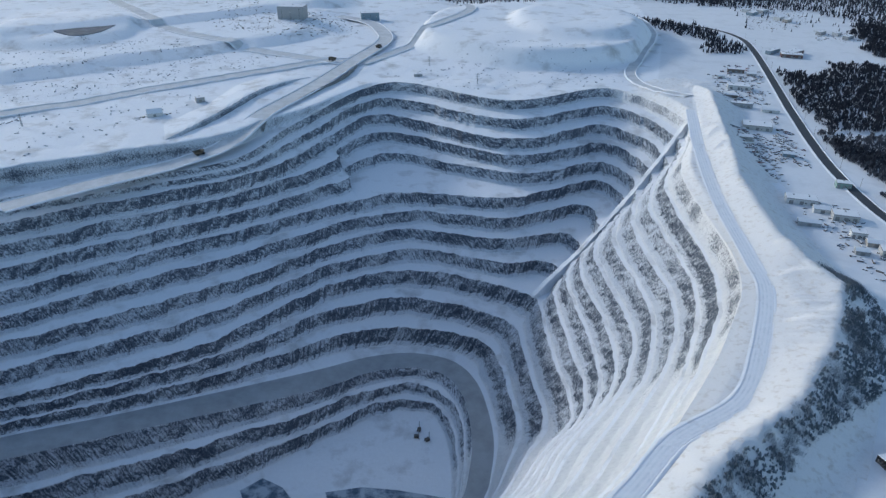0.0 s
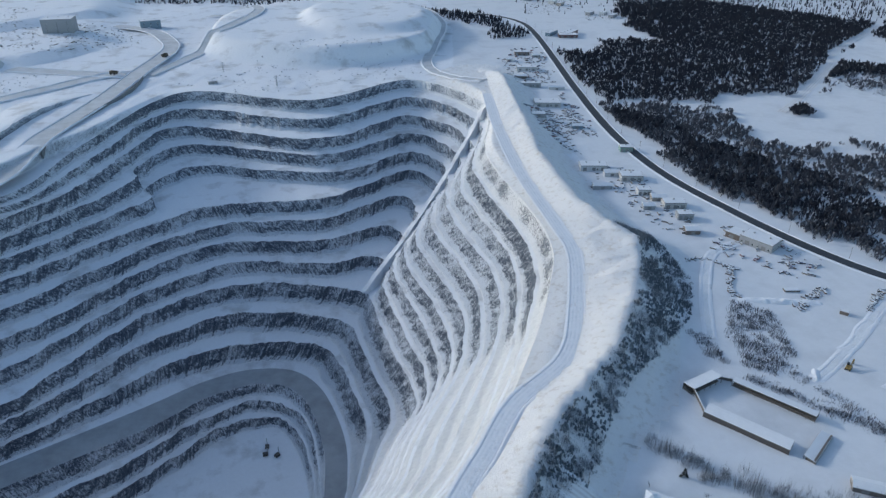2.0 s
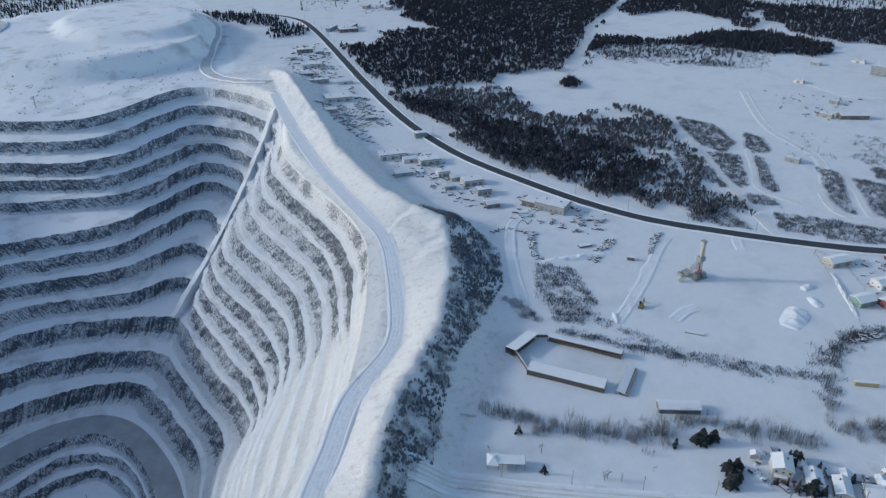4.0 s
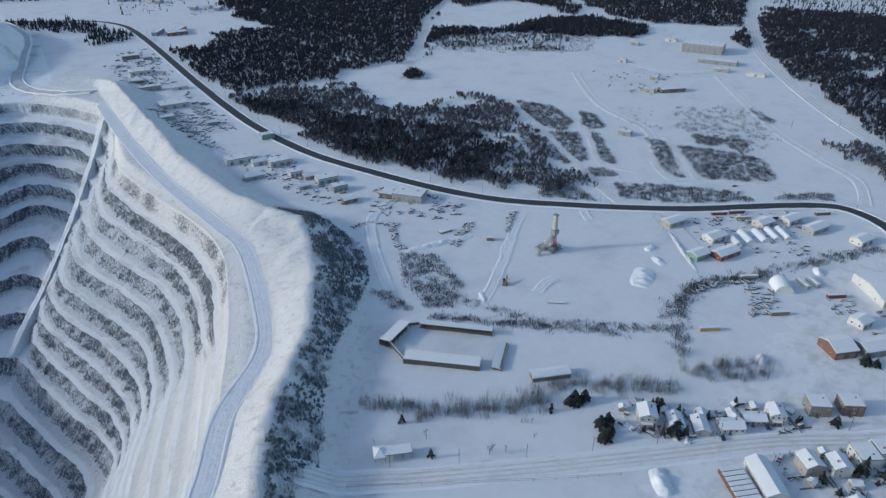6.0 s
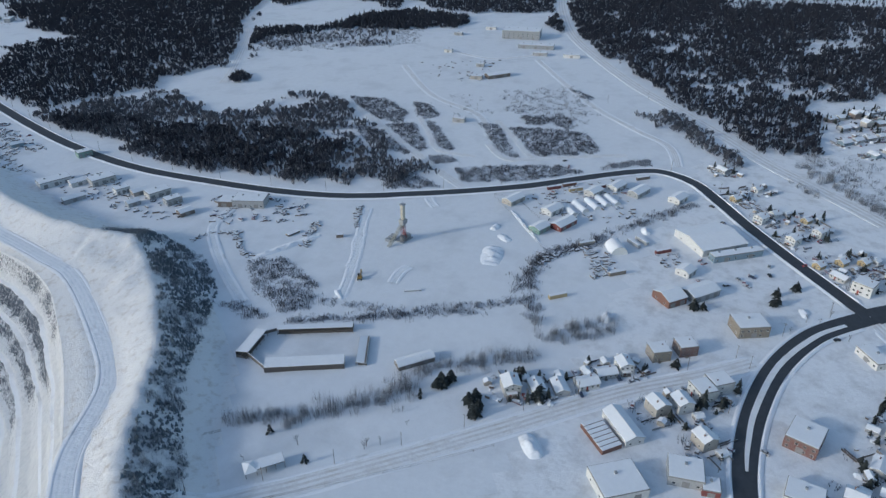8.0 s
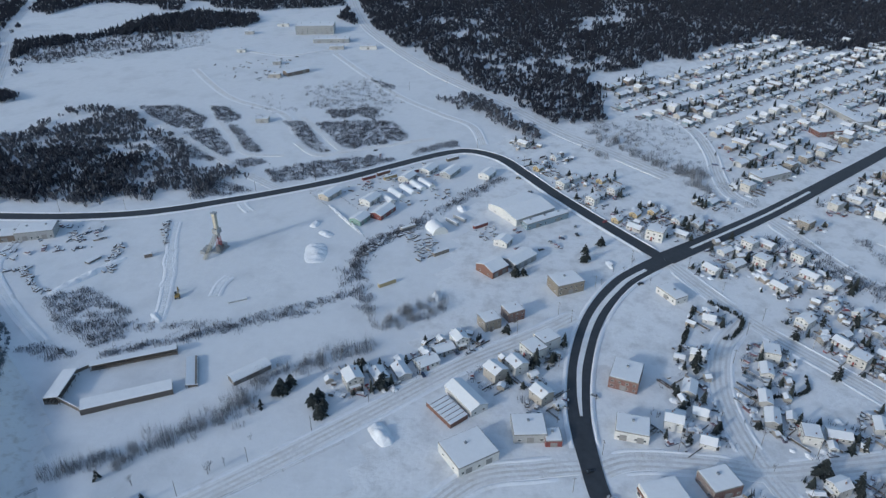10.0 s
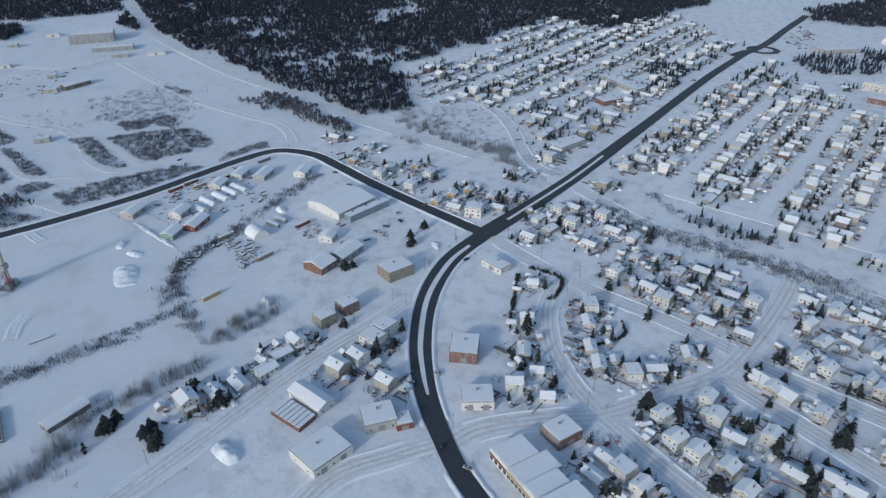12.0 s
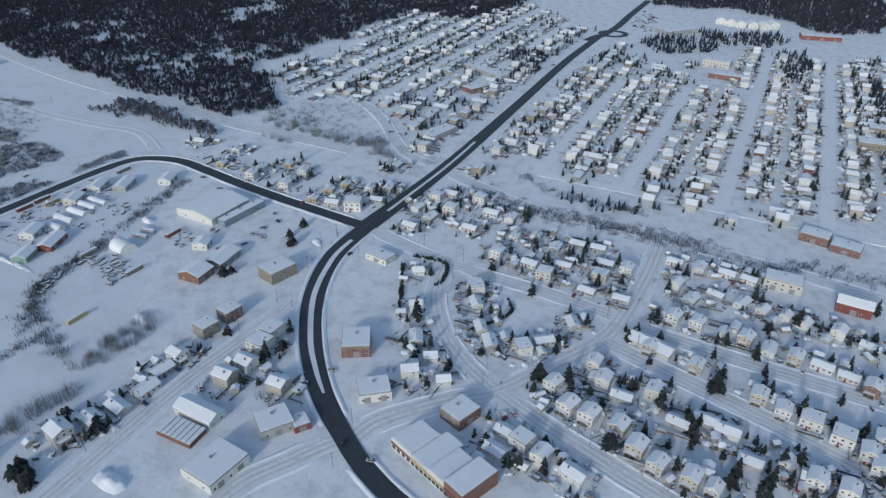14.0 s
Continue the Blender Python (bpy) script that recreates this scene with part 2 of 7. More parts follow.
def ragged(line, seed, size):
    """Shift a bench's edge in and out, as blasting leaves it."""
    out = line.copy()
    way = np.roll(line, -1, 0) - np.roll(line, 1, 0)
    way /= np.linalg.norm(way[:, :2], axis=1)[:, None] + 1e-9
    for i, (x, y, z) in enumerate(line):
        d = size * (wobble(x * 0.03, y * 0.03, seed) * 1.6 + wobble(x * 0.12, y * 0.12, seed + 9) * 0.9 + wobble(x * 0.4, y * 0.4, seed + 5) * 0.4)
        d *= (1 - 0.6 * buried[i]) * straight_part[i]
        out[i, 0] += way[i, 1] * d
        out[i, 1] -= way[i, 0] * d
        out[i, 2] += 0.35 * wobble(x * 0.1, y * 0.1, seed + 20)
    return out


pit = tagged(new("open_pit"), "terraced open pit mine with snow on its dark rock benches", "open pit", kind="structure")


def benches(lines, first):
    """Rock faces with flat benches between them: ribbed and cracked, steep above and with a talus apron below."""
    lines = [lines[0]] + [ragged(c, 3.1 * (i + first), 2.8) for i, c in enumerate(lines[1:-1], 1)] + [lines[-1]]
    STEPS = 10
    for i, (top, low) in enumerate(zip(lines[:-1], lines[1:])):
        gap = low - top
        wide = np.linalg.norm(gap[:, :2], axis=1)
        high = top[:, 2] - low[:, 2]
        run = np.minimum((0.66 + 0.10 * eastern) * wide, 0.66 * high + 1.0 + 5 * eastern)
        run = run * (1 - buried) + wide * 0.86 * buried
        share = (run / np.maximum(wide, 0.1))[:, None]
        toe = top + gap * share
        toe[:, 2] = low[:, 2] + 0.4 + 0.04 * np.maximum(wide - run, 0)
        arc = np.concatenate([[0], np.cumsum(np.linalg.norm(np.diff(top[:, :2], axis=0), axis=1))])
        seed = 11.3 * (i + first)
        apron = np.array([0.62 + 0.28 * wobble(a * 0.045, seed, 2) for a in arc])
        rows, depth = [], []
        for k in range(STEPS + 1):
            f = k / STEPS
            out = np.where(f < apron, 0.55 * f / apron, 0.55 + 0.45 * (f - apron) / (1 - apron))
            down = np.where(f < apron, 0.80 * f / apron, 0.80 + 0.20 * (f - apron) / (1 - apron))
            row = top + (toe - top) * np.stack([out, out, down], 1)
            calm = min(1, 4 * f) * min(1, 3 * (1 - f))
            for j in range(count):
                z, a = row[j, 2], arc[j]
                if calm:
                    d = wobble(a * 0.30 + z * 0.05, z * 0.05, seed) * 1.5 + wobble(a * 0.75 + z * 0.3, z * 0.22, seed + 3) * 1.0 + wobble(a * 0.10 - z * 0.07, z * 0.09, seed + 5) * 1.4
                    d *= calm * (1 - 0.7 * buried[j])
                    row[j, :2] += gap[j, :2] / max(wide[j], 0.1) * d
                    row[j, 2] += 0.4 * calm * wobble(a * 0.5, z * 0.5, 7 + i)
                heap = 0.42 * max(0.0, (f - apron[j]) / (1 - apron[j])) + 0.30 * wobble(row[j, 0] * 0.045, row[j, 1] * 0.045, 3)
                depth.append(buried[j] + heap + (0.35 if k in (0, STEPS) else 0) + (0.4 if i == 0 and first == 0 and 6 < station[j] < 12 else 0))
            rows.append(row)
        v, f = sheet(rows)
        face = mesh_object("bench_face", v, f, ROCK, pit, "dark blasted rock face with snow in its cracks")
        face.data.attributes.new("drift", "FLOAT", "POINT").data.foreach_set("value", np.array(depth, np.float32))
        flat = [toe, toe + (low - toe) * 0.35 + np.array((0, 0, -0.1)), toe + (low - toe) * 0.8, low]
        v, f = sheet(flat)
        mesh_object("bench", v, f, SNOW_MINE, pit, "flat snow-covered bench", smooth=True)


benches(crests(levels), 0)
v, f = sheet([road_out, (road_out + road_in) / 2 + np.array((0, 0, 0.3)), road_in])
mesh_object("haul_road", v, f, HAUL, pit, "grey gritted haul road winding down the pit", smooth=True)
floor_edge = curve_through(at_level(FLOOR, -210), SPANS, True)
benches(crests([(0, road_in), (3, floor_edge)]), 15)
rows = [floor_edge * (1 - k) + np.array((-84, 420, -210)) * k for k in (0, 0.25, 0.5, 0.8, 0.999)]
for row in rows[1:]:
    for p in row:
        p[2] += 1.2 * wobble(p[0] * 0.05, p[1] * 0.05, 3)
v, f = sheet(rows)
mesh_object("pit_floor", v, f, SNOW_MINE, pit, "snow-covered pit floor", smooth=True)

mesh_object("pond", [(x, y, -208.2) for x, y in [(-97, 416), (-67, 422), (-36, 419), (5, 411), (-4, 367), (-79, 367)]], [(0, 1, 2, 3, 4, 5)], ICE, pit, "patchy ice on the pit's pond")
mesh_object("small_pond", [(x, y, -208.2) for x, y in [(-169, 417), (-153, 431), (-134, 421), (-121, 405), (-156, 393)]], [(0, 1, 2, 3, 4)], ICE, pit, "patchy ice on the pit's pond")

# ---- ground: one sheet from the rim of the pit to the horizon ----
MIDDLE = np.array((-84.0, 420.0))
BERM = [(315, 896), (287, 791), (255, 659), (232, 536), (221, 438), (214, 392), (182, 323), (157, 284), (115, 255), (83, 220), (28, 168), (-84, 126)]

CREST = [(333, 952), (329, 868), (319, 815), (288, 678), (262, 573), (249, 462), (255, 414), (262, 393), (249, 367), (221, 323), (185, 279), (136, 242), (111, 217), (92, 192), (50, 147), (-84, 98)]


def height(x, y):
    # berm: a bank tilted towards the pit, with a track at its foot and a steep wooded back
    sr, sc = side_distance(x, y, BERM), side_distance(x, y, CREST)
    d = np.abs(sr)
    tilt = np.clip(np.abs(sc) / (np.abs(sc) + np.maximum(d - 5, 0) + 1e-6), 0, 1)
    bank = np.where(sr < 0, 7.7 * (1 - smoothstep(42, 90, -sr)), 16.8 - 9.1 * tilt)
    bank = np.where(sc >= 0, 16.8 * (1 - np.clip(sc / 34, 0, 1) ** 0.9), bank)
    lumps = np.array([wobble(a * 0.05, b * 0.05, 5) * 1.3 + wobble(a * 0.14, b * 0.14, 6) * 0.8 + wobble(a * 0.36, b * 0.36, 8) * 0.55 for a, b in zip(np.ravel(x), np.ravel(y))]).reshape(np.shape(x))
    bank = bank + lumps * smoothstep(7, 16, d) * (bank > 3)
    h = bank * (1 - smoothstep(826, 966, y)) * smoothstep(28, 154, y)
    # waste dump with a flat top and a lower shoulder, a snow-covered stockpile
    r = np.hypot((x - 150) / 215, (y - 1235) / 245) + 0.06 * np.sin(x * 0.021) * np.cos(y * 0.017)
    h = h + 24 * (1 - smoothstep(0.84, 0.98, r)) + 11 * (1 - smoothstep(0.72, 0.98, np.hypot((x - 225) / 125, (y - 1240) / 165)))
    r = np.hypot((x + 622) / 118, (y - 1180) / 128)
    h = h + 9 * (1 - smoothstep(0.80, 1.0, r))
    # terraces on the west side of the mine
    h = h + (10 * smoothstep(0, 20, y - 0.82 * x - 1379) + 8 * smoothstep(0, 17, y - 0.82 * x - 1652)) * smoothstep(-168, -266, x) * (1 - smoothstep(1750, 1890, y))
    rough = np.array([wobble(a * 0.015, b * 0.015, 1) * 1.8 + wobble(a * 0.065, b * 0.065, 2) * 0.7 for a, b in zip(np.ravel(x), np.ravel(y))]).reshape(np.shape(x))
    calm = smoothstep(56, 154, d) * smoothstep(56, 308, x - 0.3 * (y - 420))
    return h + rough * (1 - 0.98 * calm) * (0.25 + 0.75 * smoothstep(11, 35, d)) * (np.hypot(x, y) < 2240)


rim = levels[0][1]
away = rim[:, :2] - MIDDLE
away /= np.linalg.norm(away, axis=1)[:, None]
steps = np.concatenate([np.arange(0, 92, 4.0), np.arange(92, 308, 10.0), np.arange(308, 980, 20.0), np.arange(980, 2100, 40.0), np.geomspace(2100, 12000, 14)])
low_side = 1 - smoothstep(2.3, 3.2, station) + smoothstep(16.5, 18, station)
rows = []
for d in steps:
    x, y = rim[:, 0] + away[:, 0] * d, rim[:, 1] + away[:, 1] * d
    h = height(x, y)
    keep = 1 - smoothstep(1 + 30 * low_side, 11 + 30 * low_side, d + 0 * x)
    z = rim[:, 2] * keep + h * (1 - keep)
    rows.append(np.stack([x, y, z], 1))
v, f = sheet(rows)
ground = tagged(mesh_object("ground", v, f, SNOW_FIELD, smooth=True), "snow-covered ground reaching to the horizon", "ground", kind="structure")
ground.data.materials.append(SNOW_MINE)
centres = np.array([q.center[:2] for q in ground.data.polygons])
mine = (centres[:, 0] < 336 + 0.1 * (centres[:, 1] - 840)) & (line_distance(centres[:, 0], centres[:, 1], [(280, 784), (420, 1260), (462, 1540)]) > 35) & (centres[:, 1] > 560)
ground.data.materials.append(ROCK)
ground.data.materials.append(SNOW_TOWN)
ground.data.materials.append(SNOW_BANK)
bank = (line_distance(centres[:, 0], centres[:, 1], BERM) < 62) & (centres[:, 0] > 0)
settled = (centres[:, 0] > 133) & (centres[:, 1] < 87) & (centres[:, 0] < 1260)
steep = np.array([q.normal.z for q in ground.data.polygons]) < 0.78
ground.data.polygons.foreach_set("material_index", np.where(steep & (centres[:, 0] < -140) & (centres[:, 1] < 900), 2, np.where(settled, 3, np.where(bank, 4, mine.astype(int)))).astype(np.int32))


MAIN = [(340, 1442), (419, 1364), (472, 1313), (504, 1246), (492, 1126)] + [(393, 721), (367, 550), (378, 437), (403, 339), (444, 272), (496, 207), (550, 157), (577, 129), (585, 109), (574, 81),
        (546, 56), (515, 30.8), (476, -4.2), (426, -52)]
LOOP = [(426, -53), (391, -26.6), (350, -11.2), (308, -5.6), (267, -7), (234, -14), (209, -22.4), (182, -37.8), (140, -70), (84, -126)]
DIAGONAL = [(426, -53), (510, -129), (629, -224), (790, -350), (902, -445)] + [(884, -419), (901, -447), (950, -496), (1017, -550), (1119, -636)]
STREETS = [
    ("a", [(426, -53), (365, -98), (314, -151), (262, -196), (195, -266), (126, -336)], 10),
    ("b", [(224, -11.2), (239, -30.8), (245, -67), (246, -90), (255, -116), (270, -154), (286, -175), (323, -210), (367, -246)], 11),
    ("c", [(367, -97), (336, -81), (301, -76), (272, -80), (249, -88)], 10),
    ("d", [(244, -91), (220, -104), (197, -118), (172, -134), (126, -165)], 10),
]
STREETS += [
    ("e", [(270, -157), (223, -189), (190, -211), (157, -232), (98, -273)], 10),
    ("f", [(112, 204), (130, 188), (185, 139), (239, 95), (287, 57), (322, 22.4), (346, 1.4)], 10),
    ("g", [(182, 56), (213, 35), (225, 8.4), (232, -11.2)], 10),
    ("corridor", [(504, -129), (487, -139), (424, -176), (386, -224), (344, -265), (308, -300), (267, -335), (182, -406)], 11),
]
CROSSINGS = [MAIN, LOOP, DIAGONAL] + [line for _, line, _ in STREETS]


def ribbon(name, line, width, mat, z=0.25, label="", steps_each=14, category="road", lift=None, crown=0.0, rut=None, ridge=0.0):
    """A road along a centre line, laid on the ground."""
    c = curve_through(line, steps_each)
    way = np.gradient(c[:, :2], axis=0)
    way /= np.linalg.norm(way, axis=1)[:, None]
    side = np.stack([way[:, 1], -way[:, 0]], 1)
    h = height(c[:, 0], c[:, 1]) + z if lift is None else lift
    wide = np.interp(np.linspace(0, 1, len(c)), np.linspace(0, 1, len(width)), width) if np.ndim(width) else np.full(len(c), width)
    h = h if np.ndim(h) else np.full(len(c), h)
    cuts = [(-0.5, -0.3), (-0.5, 0)] + ([(-0.36, 0), (-0.24, 0), (-0.08, 0), (0.06, 0), (0.22, 0), (0.34, 0)] if rut else [(0, crown)]) + [(0.5, 0), (0.5, -0.3)]
    rows = []
    for n, (k, dz) in enumerate(cuts):
        drift = np.array([0.02 * wobble(0.05 * p[0], 0.05 * p[1], n) for p in c]) if 1 < n < len(cuts) - 2 else 0
        rows.append(np.column_stack([c[:, :2] + side * (wide * (k + drift))[:, None], h + dz]))
    v, f = sheet(rows, closed=False)
    ob = tagged(mesh_object(name, v, f, [mat, rut] if rut else mat), label, category, kind="structure")
    if rut:
        n = len(c) - 1
        ob.data.polygons.foreach_set("material_index", np.repeat([1 if q in (2, 4, 6) else 0 for q in range(len(cuts) - 1)], n).astype(np.int32))
    if ridge:
        open_way = np.ones(len(c))
        for other in CROSSINGS:
            gone = line_distance(c[:, 0], c[:, 1], other)
            if gone.max() > 30:
                open_way *= smoothstep(10, 15, gone) if gone.min() < 1 or gone.max() > 30 else 1
        for s in (-1, 1):
            rows = []
            for k, up in ((0.0, -0.2), (0.5, 0.75), (1.1, 1.0), (1.8, 0.5), (2.6, -0.2)):
                lump = np.array([0.7 + 0.6 * wobble(p[0] * 0.12, p[1] * 0.12, s + k) for p in c])
                rows.append(np.column_stack([c[:, :2] + side * (s * (wide / 2 + k))[:, None], h - 0.15 + ridge * up * np.maximum(lump, 0.1) * open_way - 0.4 * (1 - open_way)]))
            v, f = sheet(rows, closed=False)
            tagged(mesh_object("snow_ridge", v, f, SNOW, smooth=True), "ploughed ridge of snow along the street", "snow ridge", kind="structure")
    return ob


RAIL = [(1471, 545), (1308, 485), (1189, 435), (1048, 366), (933, 287), (830, 205), (748, 125), (700, 80), (651, 35), (614, -7), (566, -60)]
FOREST_TRACK = [(1120, 1027), (874, 870), (828, 820), (664, 692), (599, 648)]
FIELD_TRACKS = [[(625, 497), (599, 445), (557, 381), (521, 327), (494, 286), (470, 244)], [(607, 372), (572, 340), (540, 314), (534, 298), (538, 271)],
                [(571, 274), (546, 244), (560, 220), (609, 151)], [(637, 296), (600, 260), (563, 227), (563, 216)]]
ribbon("road_main", MAIN, 9.5, ASPHALT, 0.5, "dark cleared asphalt road curving past the woods", ridge=0.8)
ribbon("road_loop", LOOP, (12.5, 12.6, 12.4, 12, 11, 9.5, 9.2, 9.2, 9.2, 9.2), ASPHALT, 0.45, "dark asphalt road bending through the town", ridge=0.6)
ribbon("road_diagonal", DIAGONAL, (15, 12.5, 10.5, 10, 10, 10, 11, 11, 11), ASPHALT, 0.55, "straight dark asphalt main street")
ribbon("median", [(409, -40.6), (388, -25.9), (350, -11.2), (308, -5.6), (280, -6.3), (263, -8.4)], (2.4, 3.2, 3.2, 3.0, 2.4, 1.2), SNOW_PACKED, 0.62, "snow-covered median strip", category="median")
ribbon("median_diagonal", [(445, -71), (510, -129), (560, -169)], 2.2, SNOW_PACKED, 0.72, "snow-covered median strip", category="median")
for i, (name, line, width) in enumerate(STREETS):
    ribbon("street_" + name, line, width, SNOW_PACKED, 0.12 + 0.015 * i, "snow-packed town street with tyre tracks", category="street", rut=SNOW_RUT, ridge=0.55)
ribbon("berm_road", BERM[1:], 8, SNOW, 0.35, "snow-packed track along the top of the berm", rut=SNOW_TRACK, ridge=0.35)
ribbon("mine_road", [(-389, 554), (-337, 603), (-276, 655), (-231, 700), (-209, 785), (-168, 904), (-132, 1039), (-99, 1170), (-112, 1260), (-144, 1333), (-203, 1385)], 22, GRIT,
       label="grey haul road climbing out of the pit", ridge=1.4, lift=np.interp(np.arange(141), [0, 28, 42, 56, 84, 140], [-12.5, -12, -6, 1.8, 3.0, 3.2]))
for i, line in enumerate(([(-588, 707), (-508, 773), (-438, 830), (-357, 896), (-265, 970), (-188, 1030), (-140, 1043)], [(-140, 1033), (-164, 1037), (-298, 1106), (-430, 1183), (-539, 1298), (-721, 1532)],
                          [(301, 1418), (351, 1260), (337, 1170), (263, 987), (273, 888), (301, 847)])):
    ribbon("mine_track", line, 22 if i < 2 else 13, GRIT, 0.7 + 0.1 * i, "gritted snow track through the mine", steps_each=44, ridge=1.6)
# a flat dark sheet laid on the stockpile's top
dark_edge = curve_through([(-622, 1140), (-634, 1165), (-608, 1196), (-579, 1226), (-550, 1205), (-546, 1172), (-551, 1132), (-577, 1108)], 5, True)
dark_top = float(np.median(height(dark_edge[:, 0], dark_edge[:, 1]))) + 0.1
v, f = sheet([np.column_stack([dark_edge, np.full(len(dark_edge), dark_top - dz)]) for dz in (3.0, 0.0)])
tagged(mesh_object("settling_pond", v, f + [tuple(range(2 * len(dark_edge) - 1, len(dark_edge) - 1, -1))], STOCKPILE_DARK), "flat dark sheet on a snowy stockpile", "pond", kind="structure")
ribbon("dump_road", [(-121, 1021), (-77, 1105), (-16, 1198), (33, 1295), (48, 1370), (14, 1427), (-42, 1449)], 17, GRIT, 0.9, "gritted snow track up the waste dump", steps_each=30, ridge=1.4)
# a roundabout on the main street, the old rail bed and a forest track
around = [(910, -470)][0]
ribbon("roundabout", [(around[0] + 17 * math.cos(a), around[1] + 17 * math.sin(a)) for a in np.linspace(0, 6.2832, 13)], 8, ASPHALT, 0.7, "small asphalt roundabout ring", steps_each=4)
ribbon("rail_bed", RAIL, 16, SNOW_PACKED, 0.3, "snow-covered rail bed between the woods", rut=SNOW_RUT)
ribbon("forest_track", FOREST_TRACK, 11, SNOW_PACKED, 0.3, "snow-covered forest track", rut=SNOW_RUT)
for i, line in enumerate(FIELD_TRACKS):
    ribbon("field_track", line, 9 if i == 0 else 6, SNOW_PACKED, 0.30 + 0.03 * i, "snow-covered track through the brush", rut=SNOW_RUT)
for i, line in enumerate(([(886, 355), (742, 234), (681, 164), (650, 122), (603, 102)], [(777, 499), (683, 402), (645, 323), (592, 282)], [(880, 494), (862, 415), (907, 370)])):
    ribbon("field_path", line, 6, SNOW_PACKED, 0.36 + 0.02 * i, "snow-covered path ploughed through the field", rut=SNOW_RUT, ridge=0.3)
for i, line in enumerate(([(401, 294), (376, 282), (349, 266), (324, 253), (304, 243), (287, 236)], [(365, 274), (351, 269), (335, 258), (321, 253)], [(449, 269), (436, 258), (429, 249)], [(341, 219), (331, 220), (318, 217)], [(347, 387), (316, 375), (283, 334), (254, 286)])):
    ribbon("yard_track", line, 3.2, SNOW_TRACK, 0.30 + 0.02 * i, "wheel track through the snowy yard", rut=SNOW_PACKED, ridge=0.3)
ribbon("street_curved", [(736, -52), (691, -87), (631, -100), (580, -102), (544, -107), (523, -120)], 9, SNOW_PACKED, 0.33, "snow-packed street curving round the houses", category="street", rut=SNOW_RUT, ridge=0.6)
# concrete wall between the haul road and the pit
wall_line = curve_through([(-204, 753), (-193, 809), (-164, 879), (-136, 946), (-126, 1007)], 6)
wall_top = np.interp(np.arange(len(wall_line)), [0, 12, 24], [-1.0, 3.2, 4.6])
across = np.array((0.93, -0.36))
rows = []
for k, up in ((0.0, False), (0.0, True), (0.5, True), (0.5, False)):
    rows.append(np.column_stack([wall_line + across * k, wall_top if up else wall_top - 9]))
v, f = sheet(rows, closed=False)
tagged(mesh_object("retaining_wall", v, f, CONCRETE), "dark concrete wall along the haul road", "wall", kind="structure")
# the catch ramp that climbs the corner of the pit
ramp_line = curve_through([(90, 594, -125), (115, 616, -111), (144, 641, -96), (195, 693, -68), (221, 715, -46), (246, 738, -25.2), (279, 773, 2.1)], 20)
across = np.array((0.62, -0.78, 0))
rows = []
for k, dz in ((-5, -6), (-2.6, 0.1), (-0.8, 0.3), (1.4, 0.2), (2.0, 1.0), (2.8, 0.6), (6, -7)):
    jag = np.array([wobble(0.12 * p[0], 0.12 * p[1], k) * 1.6 for p in ramp_line])
    rows.append(ramp_line + across * (k + jag)[:, None] + np.column_stack([0 * jag, 0 * jag, dz + 0.4 * jag]))
v, f = sheet(rows, closed=False)
mesh_object("catch_ramp", v, f, SNOW_MINE, pit, "narrow snow-covered ramp up the corner of the pit", smooth=True)

# ---- plants ----
BARK = plain("bark", (0.10, 0.085, 0.075), 0.9, vary=0.2, scale=2.0)
TWIGS = plain("bare_twigs", (0.195, 0.205, 0.228), 0.9, vary=0.2, scale=0.2)


def needles(nt, bsdf):
    n = noise_at(nt, 0.7, 4.0, 0.7)
    col = ramp(nt, n, [(0.3, (0.009, 0.013, 0.015)), (0.7, (0.027, 0.036, 0.036))])
    nt.links.new(blend(nt, upness(nt, 1.42, 1.75, n, 0.9), col, (0.55, 0.58, 0.63)), bsdf.inputs["Base Color"])
    bsdf.inputs["Roughness"].default_value = 0.9


def dark_needles(nt, bsdf):
    n = noise_at(nt, 0.15, 4.0, 0.7)
    # blue raised in the needles to stand for distant haze
    col = ramp(nt, n, [(0.3, (0.010, 0.014, 0.025)), (0.7, (0.028, 0.036, 0.053))])
    nt.links.new(col, bsdf.inputs["Base Color"])
    bsdf.inputs["Roughness"].default_value = 0.95


# open woods: bluish haze mixed into the twig colour
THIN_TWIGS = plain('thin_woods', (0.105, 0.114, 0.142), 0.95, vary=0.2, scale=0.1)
# dense woods: the shade among close stems is put into the twig colour
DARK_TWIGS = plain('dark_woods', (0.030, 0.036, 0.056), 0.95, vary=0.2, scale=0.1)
NEEDLES = material("spruce_needles", needles)
# needles lightened towards blue to carry the haze over the slope
SLOPE = plain('slope_needles', (0.18, 0.225, 0.27), 0.9, vary=0.25)
BRUSH_TWIGS = plain('brush_twigs', (0.115, 0.122, 0.145), 0.95, vary=0.2, scale=0.1)
# pale from frost, and paler still with haze put into the colour
SLOPE_TWIGS = plain('frosted_hazy_twigs', (0.25, 0.285, 0.33), 0.9, vary=0.2)
FOREST = material("far_forest", dark_needles)


